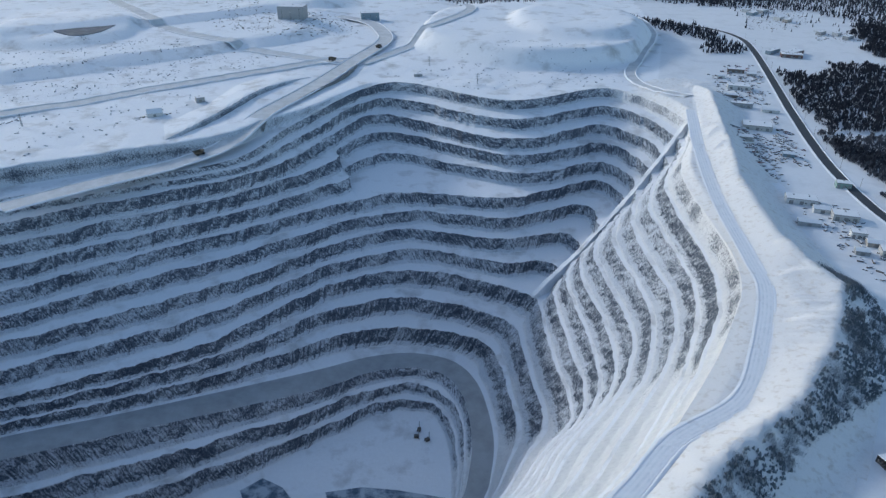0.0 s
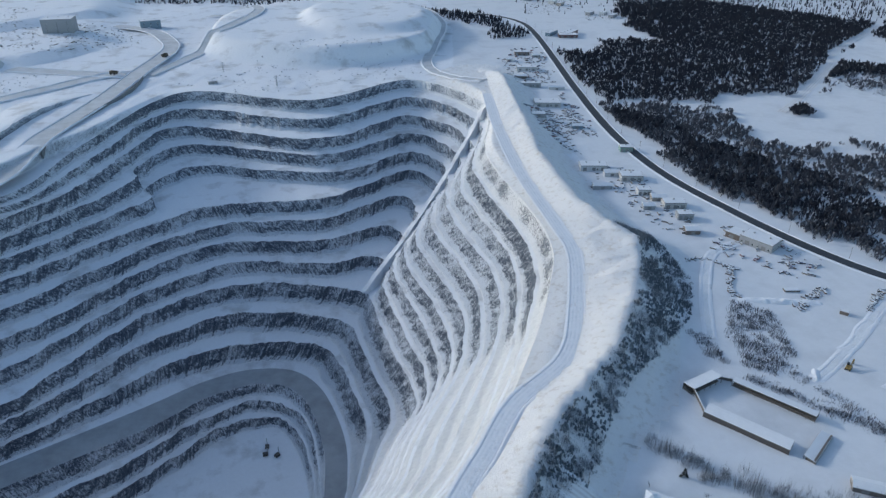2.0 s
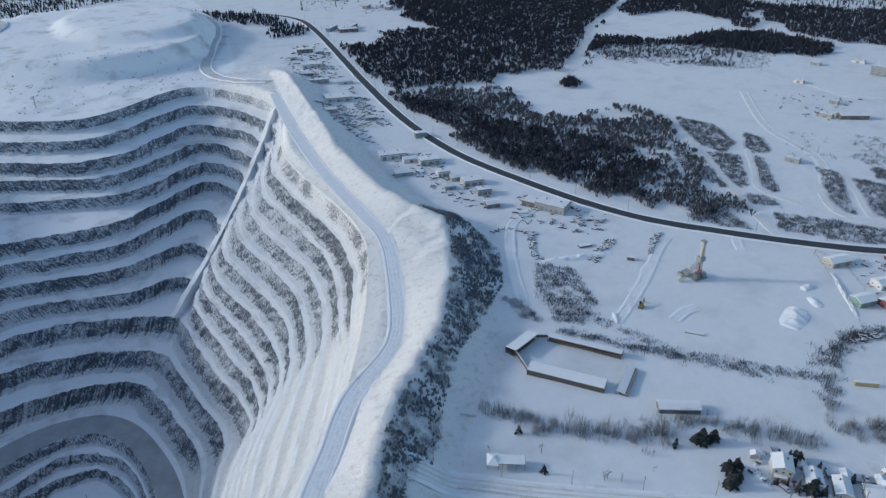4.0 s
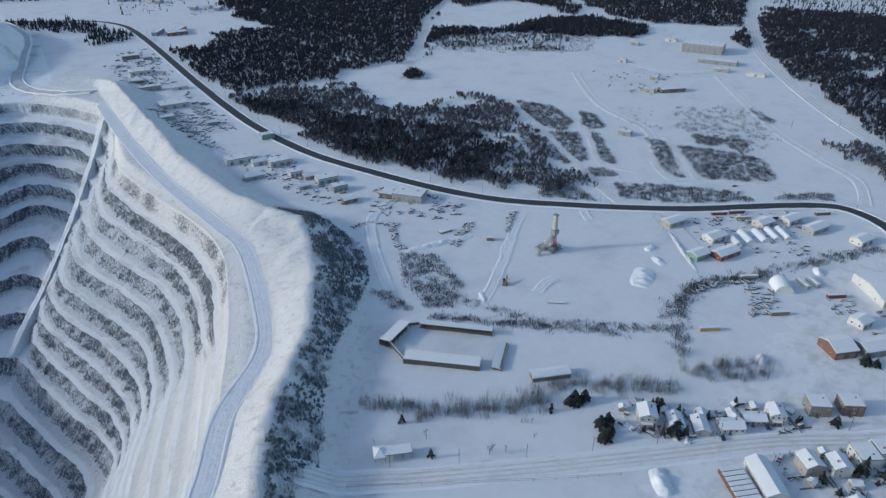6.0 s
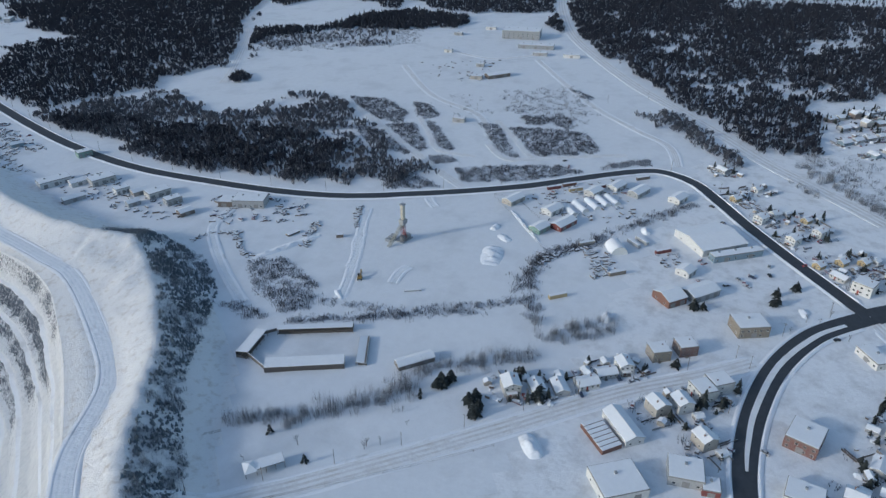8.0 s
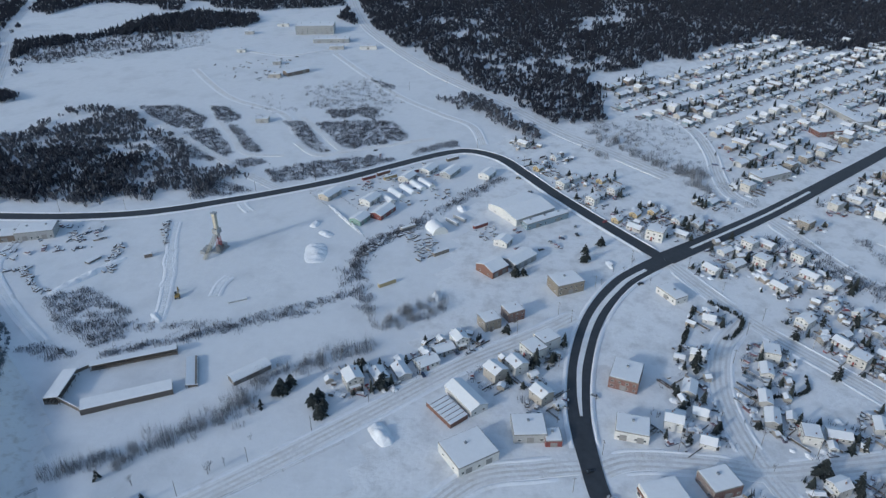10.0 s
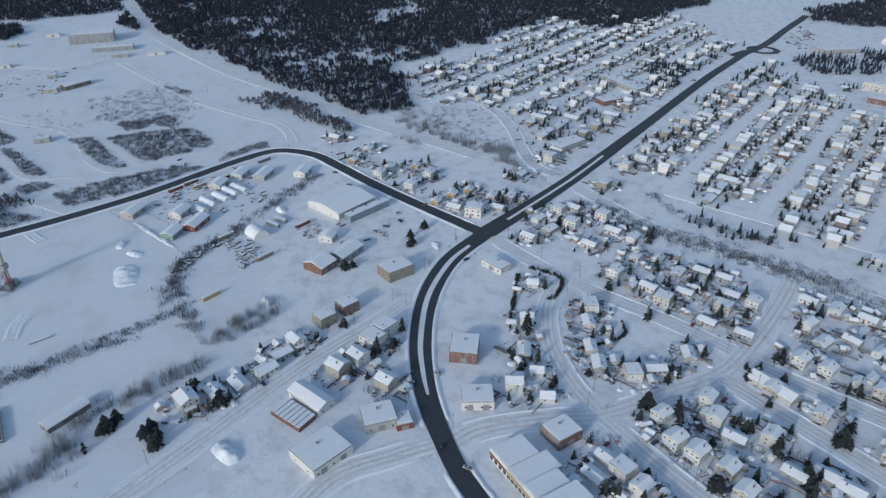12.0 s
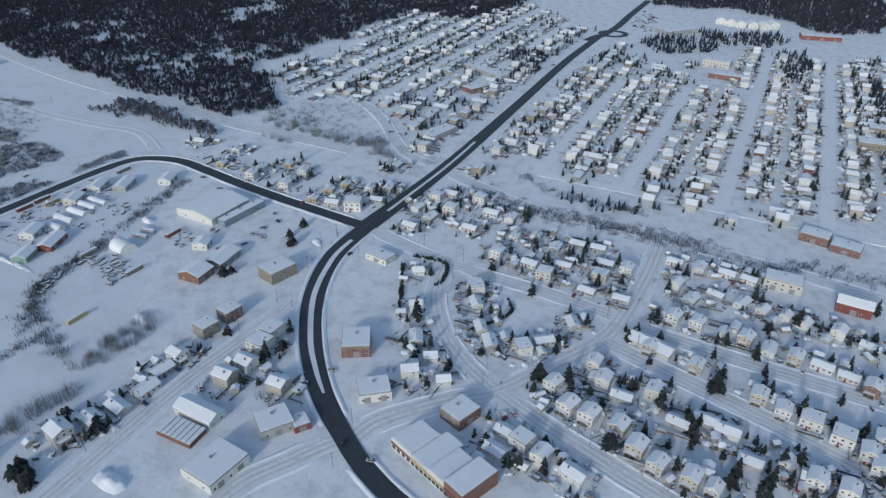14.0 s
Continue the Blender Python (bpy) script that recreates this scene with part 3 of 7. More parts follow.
def cone_tree(rng, tiers, sides, high, wide):
    """A small conifer: drooping tiers with uneven skirts; verts and triangles."""
    v, f = [], []
    for k in range(tiers):
        z0, z1 = high * (0.10 + 0.86 * k / tiers), high * min(1.0, 0.10 + 0.86 * (k + 1.5) / tiers)
        r = wide * (1 - 0.86 * k / tiers)
        base = len(v)
        a0 = rng.random() * 6.28
        for i in range(sides):
            rr = r * (1.0 if i % 2 else 0.55) * rng.uniform(0.8, 1.15)
            a = a0 + i * 6.2832 / sides
            v.append((rr * math.cos(a), rr * math.sin(a), z0 + (0.0 if i % 2 else 0.10 * high) * rng.uniform(0.4, 1)))
        v.append((rng.uniform(-.05, .05) * wide, rng.uniform(-.05, .05) * wide, z1))
        for i in range(sides):
            f.append((base + i, base + (i + 1) % sides, base + sides))
    return np.array(v), np.array(f)


def twig_bush(rng, count, high, wide, thick):
    """Bare stems that spread upwards from one foot, each a thin three-sided spike."""
    v, f = [], []
    for k in range(count):
        a, far = rng.random() * 6.28, wide * math.sqrt(rng.random())
        foot = np.array((math.cos(a) * far, math.sin(a) * far, 0.0))
        rise = high * rng.uniform(0.55, 1.0) * (1 - 0.35 * (far / wide) ** 2)
        tip = foot * 1.15 + np.array((rng.uniform(-.12, .12) * rise, rng.uniform(-.12, .12) * rise, rise))
        b = len(v)
        w = thick * rng.uniform(0.7, 1.3)
        for i in range(3):
            v.append(foot + w * np.array((math.cos(i * 2.09 + a), math.sin(i * 2.09 + a), 0)))
        v.append(tip)
        f += [(b, b + 1, b + 3), (b + 1, b + 2, b + 3), (b + 2, b, b + 3)]
    return np.array(v), np.array(f)


def twig_crown(rng, count, high, wide, thick):
    """A leafless tree seen from far: limbs that fan out from low on the trunk and end in a tuft of twigs."""
    v, f = [], []
    for k in range(count):
        a, lean = rng.random() * 6.28, rng.uniform(0.15, 1.0)
        start = rng.uniform(0.0, 0.35) * high * (1 - 0.3 * lean)
        foot = np.array((math.cos(a) * wide * 0.35 * lean, math.sin(a) * wide * 0.35 * lean, start))
        tip = np.array((math.cos(a) * wide * lean, math.sin(a) * wide * lean, high * (1 - 0.42 * lean * lean) * rng.uniform(0.8, 1.05)))
        b, w = len(v), thick * rng.uniform(0.6, 1.4)
        for i in range(3):
            v.append(tip + w * np.array((math.cos(i * 2.09 + a), math.sin(i * 2.09 + a), rng.uniform(-0.6, 0.9))))
        v.append(foot)
        f += [(b, b + 1, b + 3), (b + 1, b + 2, b + 3), (b + 2, b, b + 3)]
    return np.array(v), np.array(f)


def scatter(name, protos, spots, mat, label, category, scale=(0.7, 1.3), seed=1):
    """Many small plants joined into one mesh."""
    rng = np.random.default_rng(seed)
    vs, fs, base = [], [], 0
    for i, (x, y, z) in enumerate(spots):
        v, f = protos[rng.integers(len(protos))]
        a, s = rng.random() * 6.2832, rng.uniform(*scale)
        c, d = math.cos(a) * s, math.sin(a) * s
        vs.append(np.column_stack([v[:, 0] * c - v[:, 1] * d + x, v[:, 0] * d + v[:, 1] * c + y, v[:, 2] * s * rng.uniform(0.85, 1.15) + z]))
        fs.append(f + base)
        base += len(v)
    v, f = np.concatenate(vs), np.concatenate(fs)
    me = bpy.data.meshes.new(name)
    me.vertices.add(len(v))
    me.vertices.foreach_set("co", v.ravel())
    me.loops.add(len(f) * 3)
    me.loops.foreach_set("vertex_index", f.ravel().astype(np.int32))
    me.polygons.add(len(f))
    me.polygons.foreach_set("loop_start", np.arange(0, len(f) * 3, 3, dtype=np.int32))
    me.update(calc_edges=True)
    me.validate()
    me.shade_flat()
    me.materials.append(mat)
    return tagged(new(name, me), label, category, kind="stuff")


def inside(x, y, poly):
    hit = np.zeros(np.shape(x), bool)
    for (x0, y0), (x1, y1) in zip(poly, poly[1:] + poly[:1]):
        cross = (y0 > y) != (y1 > y)
        hit ^= cross & (x < (x1 - x0) * (y - y0) / ((y1 - y0) if y1 != y0 else 1e-9) + x0)
    return hit


ALL_ROADS = [MAIN, LOOP, DIAGONAL]
OPEN_TRACKS = [(RAIL, 9), (FOREST_TRACK, 8)] + [(line, 4) for line in FIELD_TRACKS]


def spots_in(poly, gap, seed, gaps=0.0, grain=0.012, holes=()):
    """Random spots in a polygon, about gap metres apart, with clearings."""
    rng = np.random.default_rng(seed)
    p = np.array(poly, float)
    (x0, y0), (x1, y1) = p.min(0), p.max(0)
    n = int((x1 - x0) * (y1 - y0) / gap ** 2)
    x, y = rng.uniform(x0, x1, n), rng.uniform(y0, y1, n)
    wander = min(9.0, 0.08 * min(x1 - x0, y1 - y0))
    xw = x + wander * (np.sin(0.045 * x + 0.03 * y) + 0.6 * np.sin(0.13 * y - 0.07 * x) + 0.4 * np.sin(0.31 * x))
    yw = y + wander * (np.sin(0.05 * y - 0.025 * x) + 0.6 * np.sin(0.12 * x + 0.06 * y) + 0.4 * np.sin(0.29 * y))
    ok = inside(xw, yw, poly) if gap > 3.2 else inside(x, y, poly)
    stray = rng.random(n) < 0.10
    for hole in holes:
        ok &= ~inside(x + 2.2 * (xw - x), y + 2.2 * (yw - y), hole) | stray
    x, y = x[ok], y[ok]
    for road in ALL_ROADS:
        near = line_distance(x, y, road) > 11
        x, y = x[near], y[near]
    for road, clear in OPEN_TRACKS:
        near = line_distance(x, y, road) > clear
        x, y = x[near], y[near]
    if gaps > 0:
        keep = np.array([wobble(a * grain, b * grain, seed) + 0.4 * wobble(a * grain * 4, b * grain * 4, seed) for a, b in zip(x, y)]) > gaps - 0.45
        x, y = x[keep], y[keep]
    return np.column_stack([x, y, height(x, y) - 0.2])


def along(line, width, gap, seed):
    rng = np.random.default_rng(seed)
    c = curve_through(line, 8)
    length = np.concatenate([[0], np.cumsum(np.hypot(*np.diff(c[:, :2], axis=0).T))])
    n = int(length[-1] / gap)
    at = rng.uniform(0, length[-1], n)
    x = np.interp(at, length, c[:, 0]) + rng.normal(0, width / 2, n)
    y = np.interp(at, length, c[:, 1]) + rng.normal(0, width / 2, n)
    return np.column_stack([x, y, height(x, y) - 0.2])


prng = random.Random(4)
FAR_CONES = [cone_tree(prng, 2, 6, 8.2, 1.8) for k in range(5)]
FAR_TWIGS = [twig_crown(prng, 7, 6.4, 2.9, 0.56) for k in range(7)]
BUSHES = [twig_bush(prng, 34, 3.0, 1.9, 0.05) for k in range(6)]
FAR_BUSHES = [twig_bush(prng, 10, 3.0, 2.3, 0.12) for k in range(6)]
SAPLINGS = [twig_bush(prng, 30, 9.5, 3.0, 0.055) for k in range(6)]

ROADSIDE_WOODS = [(450, 910), (413, 746), (464, 711), (543, 692), (534, 652), (511, 586), (542, 544), (599, 540), (618, 515), (602, 470), (568, 429), (565, 407),
                  (541, 375), (505, 323), (479, 278), (453, 286), (434, 321), (409, 372), (394, 424), (386, 495), (387, 598), (408, 710)]
ROADSIDE_GLADES = [[(505, 519), (535, 499), (509, 475), (490, 494)], [(538, 446), (563, 431), (518, 366), (516, 380), (526, 421)], [(451, 393), (473, 387), (481, 346), (463, 347), (444, 377)],
                   [(432, 737), (545, 694), (530, 669), (424, 710)], [(528, 381), (519, 359), (489, 336), (497, 357)], [(446, 590), (517, 533), (506, 525), (438, 574)]]
DARK_STAND = [(408, 722), (443, 676), (460, 610), (466, 567), (489, 505), (499, 461), (507, 419), (500, 374), (456, 395), (432, 347), (412, 382), (402, 441), (397, 510), (395, 600)]
FOREST_BLOCK = [(467, 1013), (523, 969), (579, 1052), (658, 1013), (693, 1185), (750, 1337), (961, 1346), (1120, 1027), (874, 870), (828, 848), (656, 692), (640, 724),
                (571, 733), (551, 702), (472, 723), (420, 759)]
CLUMP = [(616, 671), (645, 686), (639, 646), (621, 620), (604, 634)]
BEHIND_TRACK = [(680, 699), (834, 828), (887, 777), (918, 711), (976, 710), (1079, 705), (956, 615), (956, 674), (891, 717), (820, 755), (767, 750)]
SHRUB_BAND = [(694, 693), (780, 759), (888, 714), (937, 624), (867, 579), (806, 614), (797, 681), (763, 708)]
TOP_WOODS = [(1102, 1010), (1322, 1071), (1542, 1043), (1097, 718), (1145, 881), (1005, 928)]
FIELD_TOP_WOODS = [(875, 765), (1016, 720), (1108, 698), (1078, 567), (1013, 547), (957, 601), (940, 644)]
FAR_FIELD_WOODS = [(1300, 880), (1500, 560), (1405, 531), (1199, 452), (1115, 588), (1181, 739)]
RAIL_BRUSH = [(718, 177), (754, 158), (731, 125), (704, 93), (635, 41), (618, 49), (654, 96), (699, 148)]
RAILSIDE_WOODS = [(1093, 434), (1193, 445), (1064, 382), (1057, 390)]
EAST_WOODS = [(1404, 501), (1196, 424), (1055, 356), (940, 277), (838, 196), (756, 116), (708, 71), (672, 36), (690, 4), (800, 0), (841, 16), (875, 1), (945, -71), (1050, -173), (1117, -224),
              (1049, -292), (1065, -351), (1174, -438), (1248, -538), (1420, -560), (1500, 0)]
EAST_GLADES = [[(1228, 368), (1245, 345), (1184, 326), (1167, 348)], [(1156, 258), (1148, 232), (1074, 208), (1072, 232)], [(1054, 214), (1055, 182), (1017, 175), (1004, 192)],
               [(937, 140), (941, 116), (833, 98), (830, 115)], [(933, 107), (898, 67), (878, 76)], [(1465, 212), (1472, 152), (1383, 139), (1353, 201)], [(1141, 304), (1140, 293), (1081, 275), (1075, 283)],
               [(1093, 68), (1157, 34), (1330, 0), (1334, -51), (1160, -2), (1058, 31)], [(914, 95), (907, 10), (866, 16), (881, 88)]]
STRIP_WOODS = [(326, 1432), (420, 1366), (480, 1290), (481, 1155), (453, 1103), (416, 1125), (434, 1208), (371, 1301), (317, 1362)]
NORTH_WOODS = [(-84, 1610), (98, 1519), (350, 1666), (588, 1568), (840, 1750), (700, 2240), (-420, 2240), (-364, 1652)]
VILLAGE = [(429, 1526), (677, 1617), (924, 1578), (665, 1060), (554, 1056), (489, 1127), (436, 1425)]
GROVES = [[(872, -505), (854, -588), (789, -552), (805, -477)], [(773, -626), (763, -669), (634, -570), (655, -552)], [(634, -647), (630, -666), (542, -585), (560, -586)], [(848, -299), (839, -338), (735, -295), (752, -270)], [(894, -587), (851, -692), (778, -655), (817, -582)], [(447, -208), (399, -249), (391, -240), (437, -199)]]
BACK_WOODS = [(546, 1302), (588, 1960), (1260, 2100), (2100, 1400), (2380, 0), (2240, -1260), (1680, -1260), (1260, -868), (1330, -672), (1260, 0), (1400, 420), (1470, 588), (1204, 896), (1064, 1064), (840, 1148)]
VILLAGE_BACK = [(381, 1636), (500, 1568), (603, 1518), (753, 1486), (778, 1357), (753, 1219), (731, 1068), (1087, 1656), (1048, 1752), (402, 1734)]
EDGE_WOODS = [(1024, -722), (933, -754), (851, -758), (820, -841), (1065, -1067), (1240, -840), (1150, -640), (1072, -623)]

cones = np.concatenate([spots_in(FOREST_BLOCK, 9.5, 1, 0.24, 0.012), spots_in(DARK_STAND, 12.0, 17, 0.36, 0.02), spots_in(TOP_WOODS, 7.5, 8, 0.0), spots_in(BEHIND_TRACK, 6.0, 9, 0.1), spots_in(FIELD_TOP_WOODS, 5.4, 3, 0.05, 0.01),
                        spots_in(FAR_FIELD_WOODS, 8, 19, 0.0), spots_in(RAILSIDE_WOODS, 7, 20, 0.0), *[spots_in(p, 6, 900 + i, 0.05) for i, p in enumerate(GROVES)], spots_in(STRIP_WOODS, 5.3, 15, 0.0), spots_in(NORTH_WOODS, 8.5, 16, 0.0),
                        spots_in(EAST_WOODS, 9.5, 4, 0.20, 0.008, EAST_GLADES), spots_in(EDGE_WOODS, 7, 5, 0.0), spots_in(VILLAGE_BACK, 8, 36, 0.0), spots_in(BACK_WOODS, 12.5, 6, 0.0, 0.004, (VILLAGE,))])
scatter("spruce_forest", FAR_CONES, cones, FOREST, "dark spruce forest standing in snow", "forest", (0.6, 1.35), 11)
twigs = np.concatenate([spots_in(FOREST_BLOCK, 4.6, 21, -0.05, 0.02), spots_in(DARK_STAND, 4.4, 31, 0.1, 0.02), spots_in(CLUMP, 3.2, 32, 0.0), spots_in(TOP_WOODS, 5.4, 28, 0.0), spots_in(BEHIND_TRACK, 4.5, 29, 0.1),
                        spots_in(FIELD_TOP_WOODS, 4.8, 23, 0.0, 0.01), spots_in(FAR_FIELD_WOODS, 5.6, 33, 0.0), spots_in(RAILSIDE_WOODS, 4.5, 34, 0.0), spots_in(EAST_WOODS, 4.5, 24, -0.22, 0.009, EAST_GLADES), spots_in(EDGE_WOODS, 5.5, 25, 0.0)])
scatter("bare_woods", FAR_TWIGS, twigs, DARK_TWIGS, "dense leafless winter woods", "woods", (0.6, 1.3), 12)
scatter("thin_woods", FAR_TWIGS, np.concatenate([spots_in(ROADSIDE_WOODS, 3.4, 35, 0.05, 0.018, ROADSIDE_GLADES), spots_in(SHRUB_BAND, 6.0, 30, 0.15, 0.03), spots_in(RAIL_BRUSH, 3.6, 37, 0.0)]), THIN_TWIGS, "open leafless woods with snow between the stems", "woods", (0.45, 1.1), 18)

# brush on the berm's outer slope, in the fields and along creek and hedges
BERM_WOODS = [(258, 420), (265, 393), (252, 367), (224, 323), (188, 279), (139, 241), (113, 216), (95, 190), (84, 165), (109, 171), (120, 188), (148, 221), (178, 253), (204, 270), (234, 293), (258, 311), (280, 346), (286, 414)]
YARD_BRUSH = [
    [(293, 320), (309, 298), (292, 259), (268, 246), (256, 258), (268, 290)],
    [(245, 300), (252, 289), (249, 261), (240, 272)],
]
FIELD_BRUSH = [
    [(632, 481), (643, 437), (615, 392), (580, 379), (582, 406), (607, 451)],
    [(649, 406), (648, 380), (620, 356), (599, 368)],
    [(557, 424), (552, 374), (523, 325), (512, 327), (514, 348), (529, 392)],
    [(571, 391), (589, 368), (535, 320), (521, 321), (546, 356)],
    [(596, 366), (601, 351), (545, 296), (531, 302)],
    [(621, 310), (626, 290), (551, 232), (545, 243)],
    [(620, 284), (636, 249), (583, 212), (567, 210), (561, 223)],
]
LANE_BRUSH = [
    [(665, 281), (673, 247), (651, 244), (640, 263)],
    [(636, 250), (644, 226), (586, 189), (578, 207)],
    [(647, 227), (644, 201), (610, 176), (594, 179), (597, 193)],
    [(685, 255), (674, 226), (647, 222), (654, 239)],
    [(481, 253), (503, 274), (530, 239), (554, 197), (551, 161), (512, 204)],
    [(553, 159), (577, 160), (608, 131), (595, 123)],
    [(514, 313), (528, 295), (519, 274), (505, 293)],
    [(454, 318), (487, 317), (471, 286), (463, 259), (434, 298)],
    [(781, 272), (761, 232), (745, 236)],
]
TALL = [
    [(319, 121), (349, 82), (332, 75), (294, 108)],
    [(659, 36), (639, -15), (563, -98), (540, -89), (603, -13)],
]
low = np.concatenate([spots_in(p, 2.0, 40 + i, 0.0, 0.04) for i, p in enumerate(YARD_BRUSH + FIELD_BRUSH + LANE_BRUSH)] + [
    along([(252, 248), (273, 218), (291, 191)], 4, 0.5, 61), along([(300, 187), (323, 157), (345, 130)], 5, 0.9, 62),
    along([(326, 121), (353, 135), (379, 145), (400, 143), (430, 124), (461, 111), (532, 75)], 6, 0.5, 63),
    along([(482, -188), (441, -205), (400, -249)], 7, 0.7, 64), along([(471, -143), (414, -177), (381, -222), (337, -264), (305, -298)], 8, 0.45, 65), along([(469, -120), (434, -158), (406, -200), (371, -242), (342, -277)], 9, 0.6, 69),
    along([(350, 145), (372, 145), (396, 146), (408, 140), (438, 120)], 6, 0.5, 66), along([(317, -303), (283, -348)], 10, 0.5, 67),
    along([(276, 258), (285, 220), (294, 189), (321, 150)], 5, 0.8, 68)])
scatter("brush", FAR_BUSHES, low, BRUSH_TWIGS, "leafless grey-brown brush in the snow", "brush", (0.6, 1.3), 13)
tall = np.concatenate([spots_in(p, 4.0, 80 + i, 0.10, 0.05) for i, p in enumerate(TALL)] + [
    along([(169, 219), (187, 198)], 6, 1.0, 91), along([(187, 192), (209, 175), (235, 151)], 7, 0.8, 92), along([(234, 161), (255, 150), (269, 137)], 8, 1.0, 93),
    along([(269, 134), (293, 109)], 7, 1.0, 94)])
scatter("thicket", SAPLINGS, tall, TWIGS, "rows of slender leafless saplings", "thicket", (0.6, 1.15), 14)
slope = spots_in(BERM_WOODS, 1.7, 101, 0.34, 0.05)
scatter("slope_spruces", [cone_tree(prng, 2, 6, 2.5, 1.15) for k in range(5)], slope, SLOPE, "young spruces on the snowy outer slope", "young trees", (0.4, 1.15), 15)
scatter("slope_brush", BUSHES, spots_in(BERM_WOODS, 2.0, 102, 0.3, 0.05), SLOPE_TWIGS, "leafless brush on the snowy outer slope", "brush", (0.6, 1.4), 16)
field = np.concatenate([spots_in([(699, 297), (731, 239), (661, 204), (636, 258)], 7, 113, 0.1), spots_in([(705, -23), (670, -112), (535, -93), (577, -46), (633, -21)], 7, 114, 0.1), spots_in([(553, -97), (586, -134), (508, -130), (479, -114), (507, -88)], 8, 115), spots_in([(719, 25), (653, -38), (630, -36), (683, 19)], 4, 116), spots_in([(691, 392), (715, 360), (663, 299), (627, 346)], 10, 117), spots_in([(721, 335), (796, 271), (708, 195), (653, 269)], 6, 111), spots_in([(814, 796), (987, 590), (892, 530), (739, 701)], 6, 112, 0.2)])
scatter("field_shrubs", FAR_BUSHES, field, TWIGS, "scattered shrubs in the snowfield", "shrubs", (0.7, 1.5), 17)

# ---- kinds of things in the town ----
def box_bm(x0, x1, y0, y1, z0, z1, bm=None, bevel=0.0):
    bm = bm or bmesh.new()
    vs = [bm.verts.new(p) for p in ((x0, y0, z0), (x1, y0, z0), (x1, y1, z0), (x0, y1, z0), (x0, y0, z1), (x1, y0, z1), (x1, y1, z1), (x0, y1, z1))]
    fs = [bm.faces.new([vs[i] for i in q]) for q in ((3, 2, 1, 0), (4, 5, 6, 7), (0, 1, 5, 4), (1, 2, 6, 5), (2, 3, 7, 6), (3, 0, 4, 7))]
    if bevel:
        edges = list({e for f in fs for e in f.edges})
        bmesh.ops.bevel(bm, geom=edges, offset=bevel, segments=1, affect="EDGES")
    return bm


def siding(name, colour):
    def build(nt, bsdf):
        g = nt.nodes.new("ShaderNodeTexCoord")
        s = nt.nodes.new("ShaderNodeSeparateXYZ")
        nt.links.new(g.outputs["Object"], s.inputs[0])
        lap = nt.nodes.new("ShaderNodeMath")
        lap.operation = "FRACT"
        five = nt.nodes.new("ShaderNodeMath")
        five.operation = "MULTIPLY"
        five.inputs[1].default_value = 6.0
        nt.links.new(s.outputs["Z"], five.inputs[0])
        nt.links.new(five.outputs[0], lap.inputs[0])
        n = noise_at(nt, 0.8, 4.0, 0.6)
        col = blend(nt, ramp(nt, n, [(0.35, 0.0), (0.7, 1.0)]), tuple(0.82 * c for c in colour), colour)
        nt.links.new(col, bsdf.inputs["Base Color"])
        bsdf.inputs["Roughness"].default_value = 0.6
        bump(nt, bsdf, lap.outputs[0], 0.5, 0.03)
    return material(name, build)


def brickwork(name, colour):
    def build(nt, bsdf):
        g = nt.nodes.new("ShaderNodeTexCoord")
        b = node(nt, "ShaderNodeTexBrick", Scale=4.0)
        b.inputs["Color1"].default_value = (*colour, 1)
        b.inputs["Color2"].default_value = (*[0.7 * c for c in colour], 1)
        b.inputs["Mortar"].default_value = (0.35, 0.33, 0.31, 1)
        b.inputs["Mortar Size"].default_value = 0.015
        m = nt.nodes.new("ShaderNodeMapping")
        m.inputs["Rotation"].default_value = (radians(90), 0, 0)
        nt.links.new(g.outputs["Object"], m.inputs[0])
        nt.links.new(m.outputs[0], b.inputs["Vector"])
        n = noise_at(nt, 0.5, 4.0, 0.6)
        nt.links.new(blend(nt, ramp(nt, n, [(0.3, 0.0), (0.8, 0.5)]), b.outputs["Color"], tuple(0.6 * c for c in colour)), bsdf.inputs["Base Color"])
        bsdf.inputs["Roughness"].default_value = 0.85
    return material(name, build)


def pane_glass(nt, bsdf):
    bsdf.inputs["Base Color"].default_value = (0.03, 0.04, 0.05, 1)
    bsdf.inputs["Roughness"].default_value = 0.12
    bsdf.inputs["Specular IOR Level"].default_value = 0.6


GLASS = material("window_glass", pane_glass)
TRIM = plain("white_trim", (0.72, 0.72, 0.70), 0.5, vary=0.06)
DARK_TRIM = plain("dark_trim", (0.10, 0.09, 0.085), 0.6)
EAVE = plain("eave_board", (0.27, 0.27, 0.27), 0.7)
WOOD = plain("weathered_wood", (0.20, 0.18, 0.165), 0.85, vary=0.2, scale=1.5)
METAL = plain("grey_metal", (0.36, 0.38, 0.40), 0.5, 0.4, 0.1, 1.0)
RUBBER = plain("rubber", (0.02, 0.02, 0.02), 0.8)
RED_DOOR = plain("red_paint", (0.30, 0.05, 0.045), 0.5)
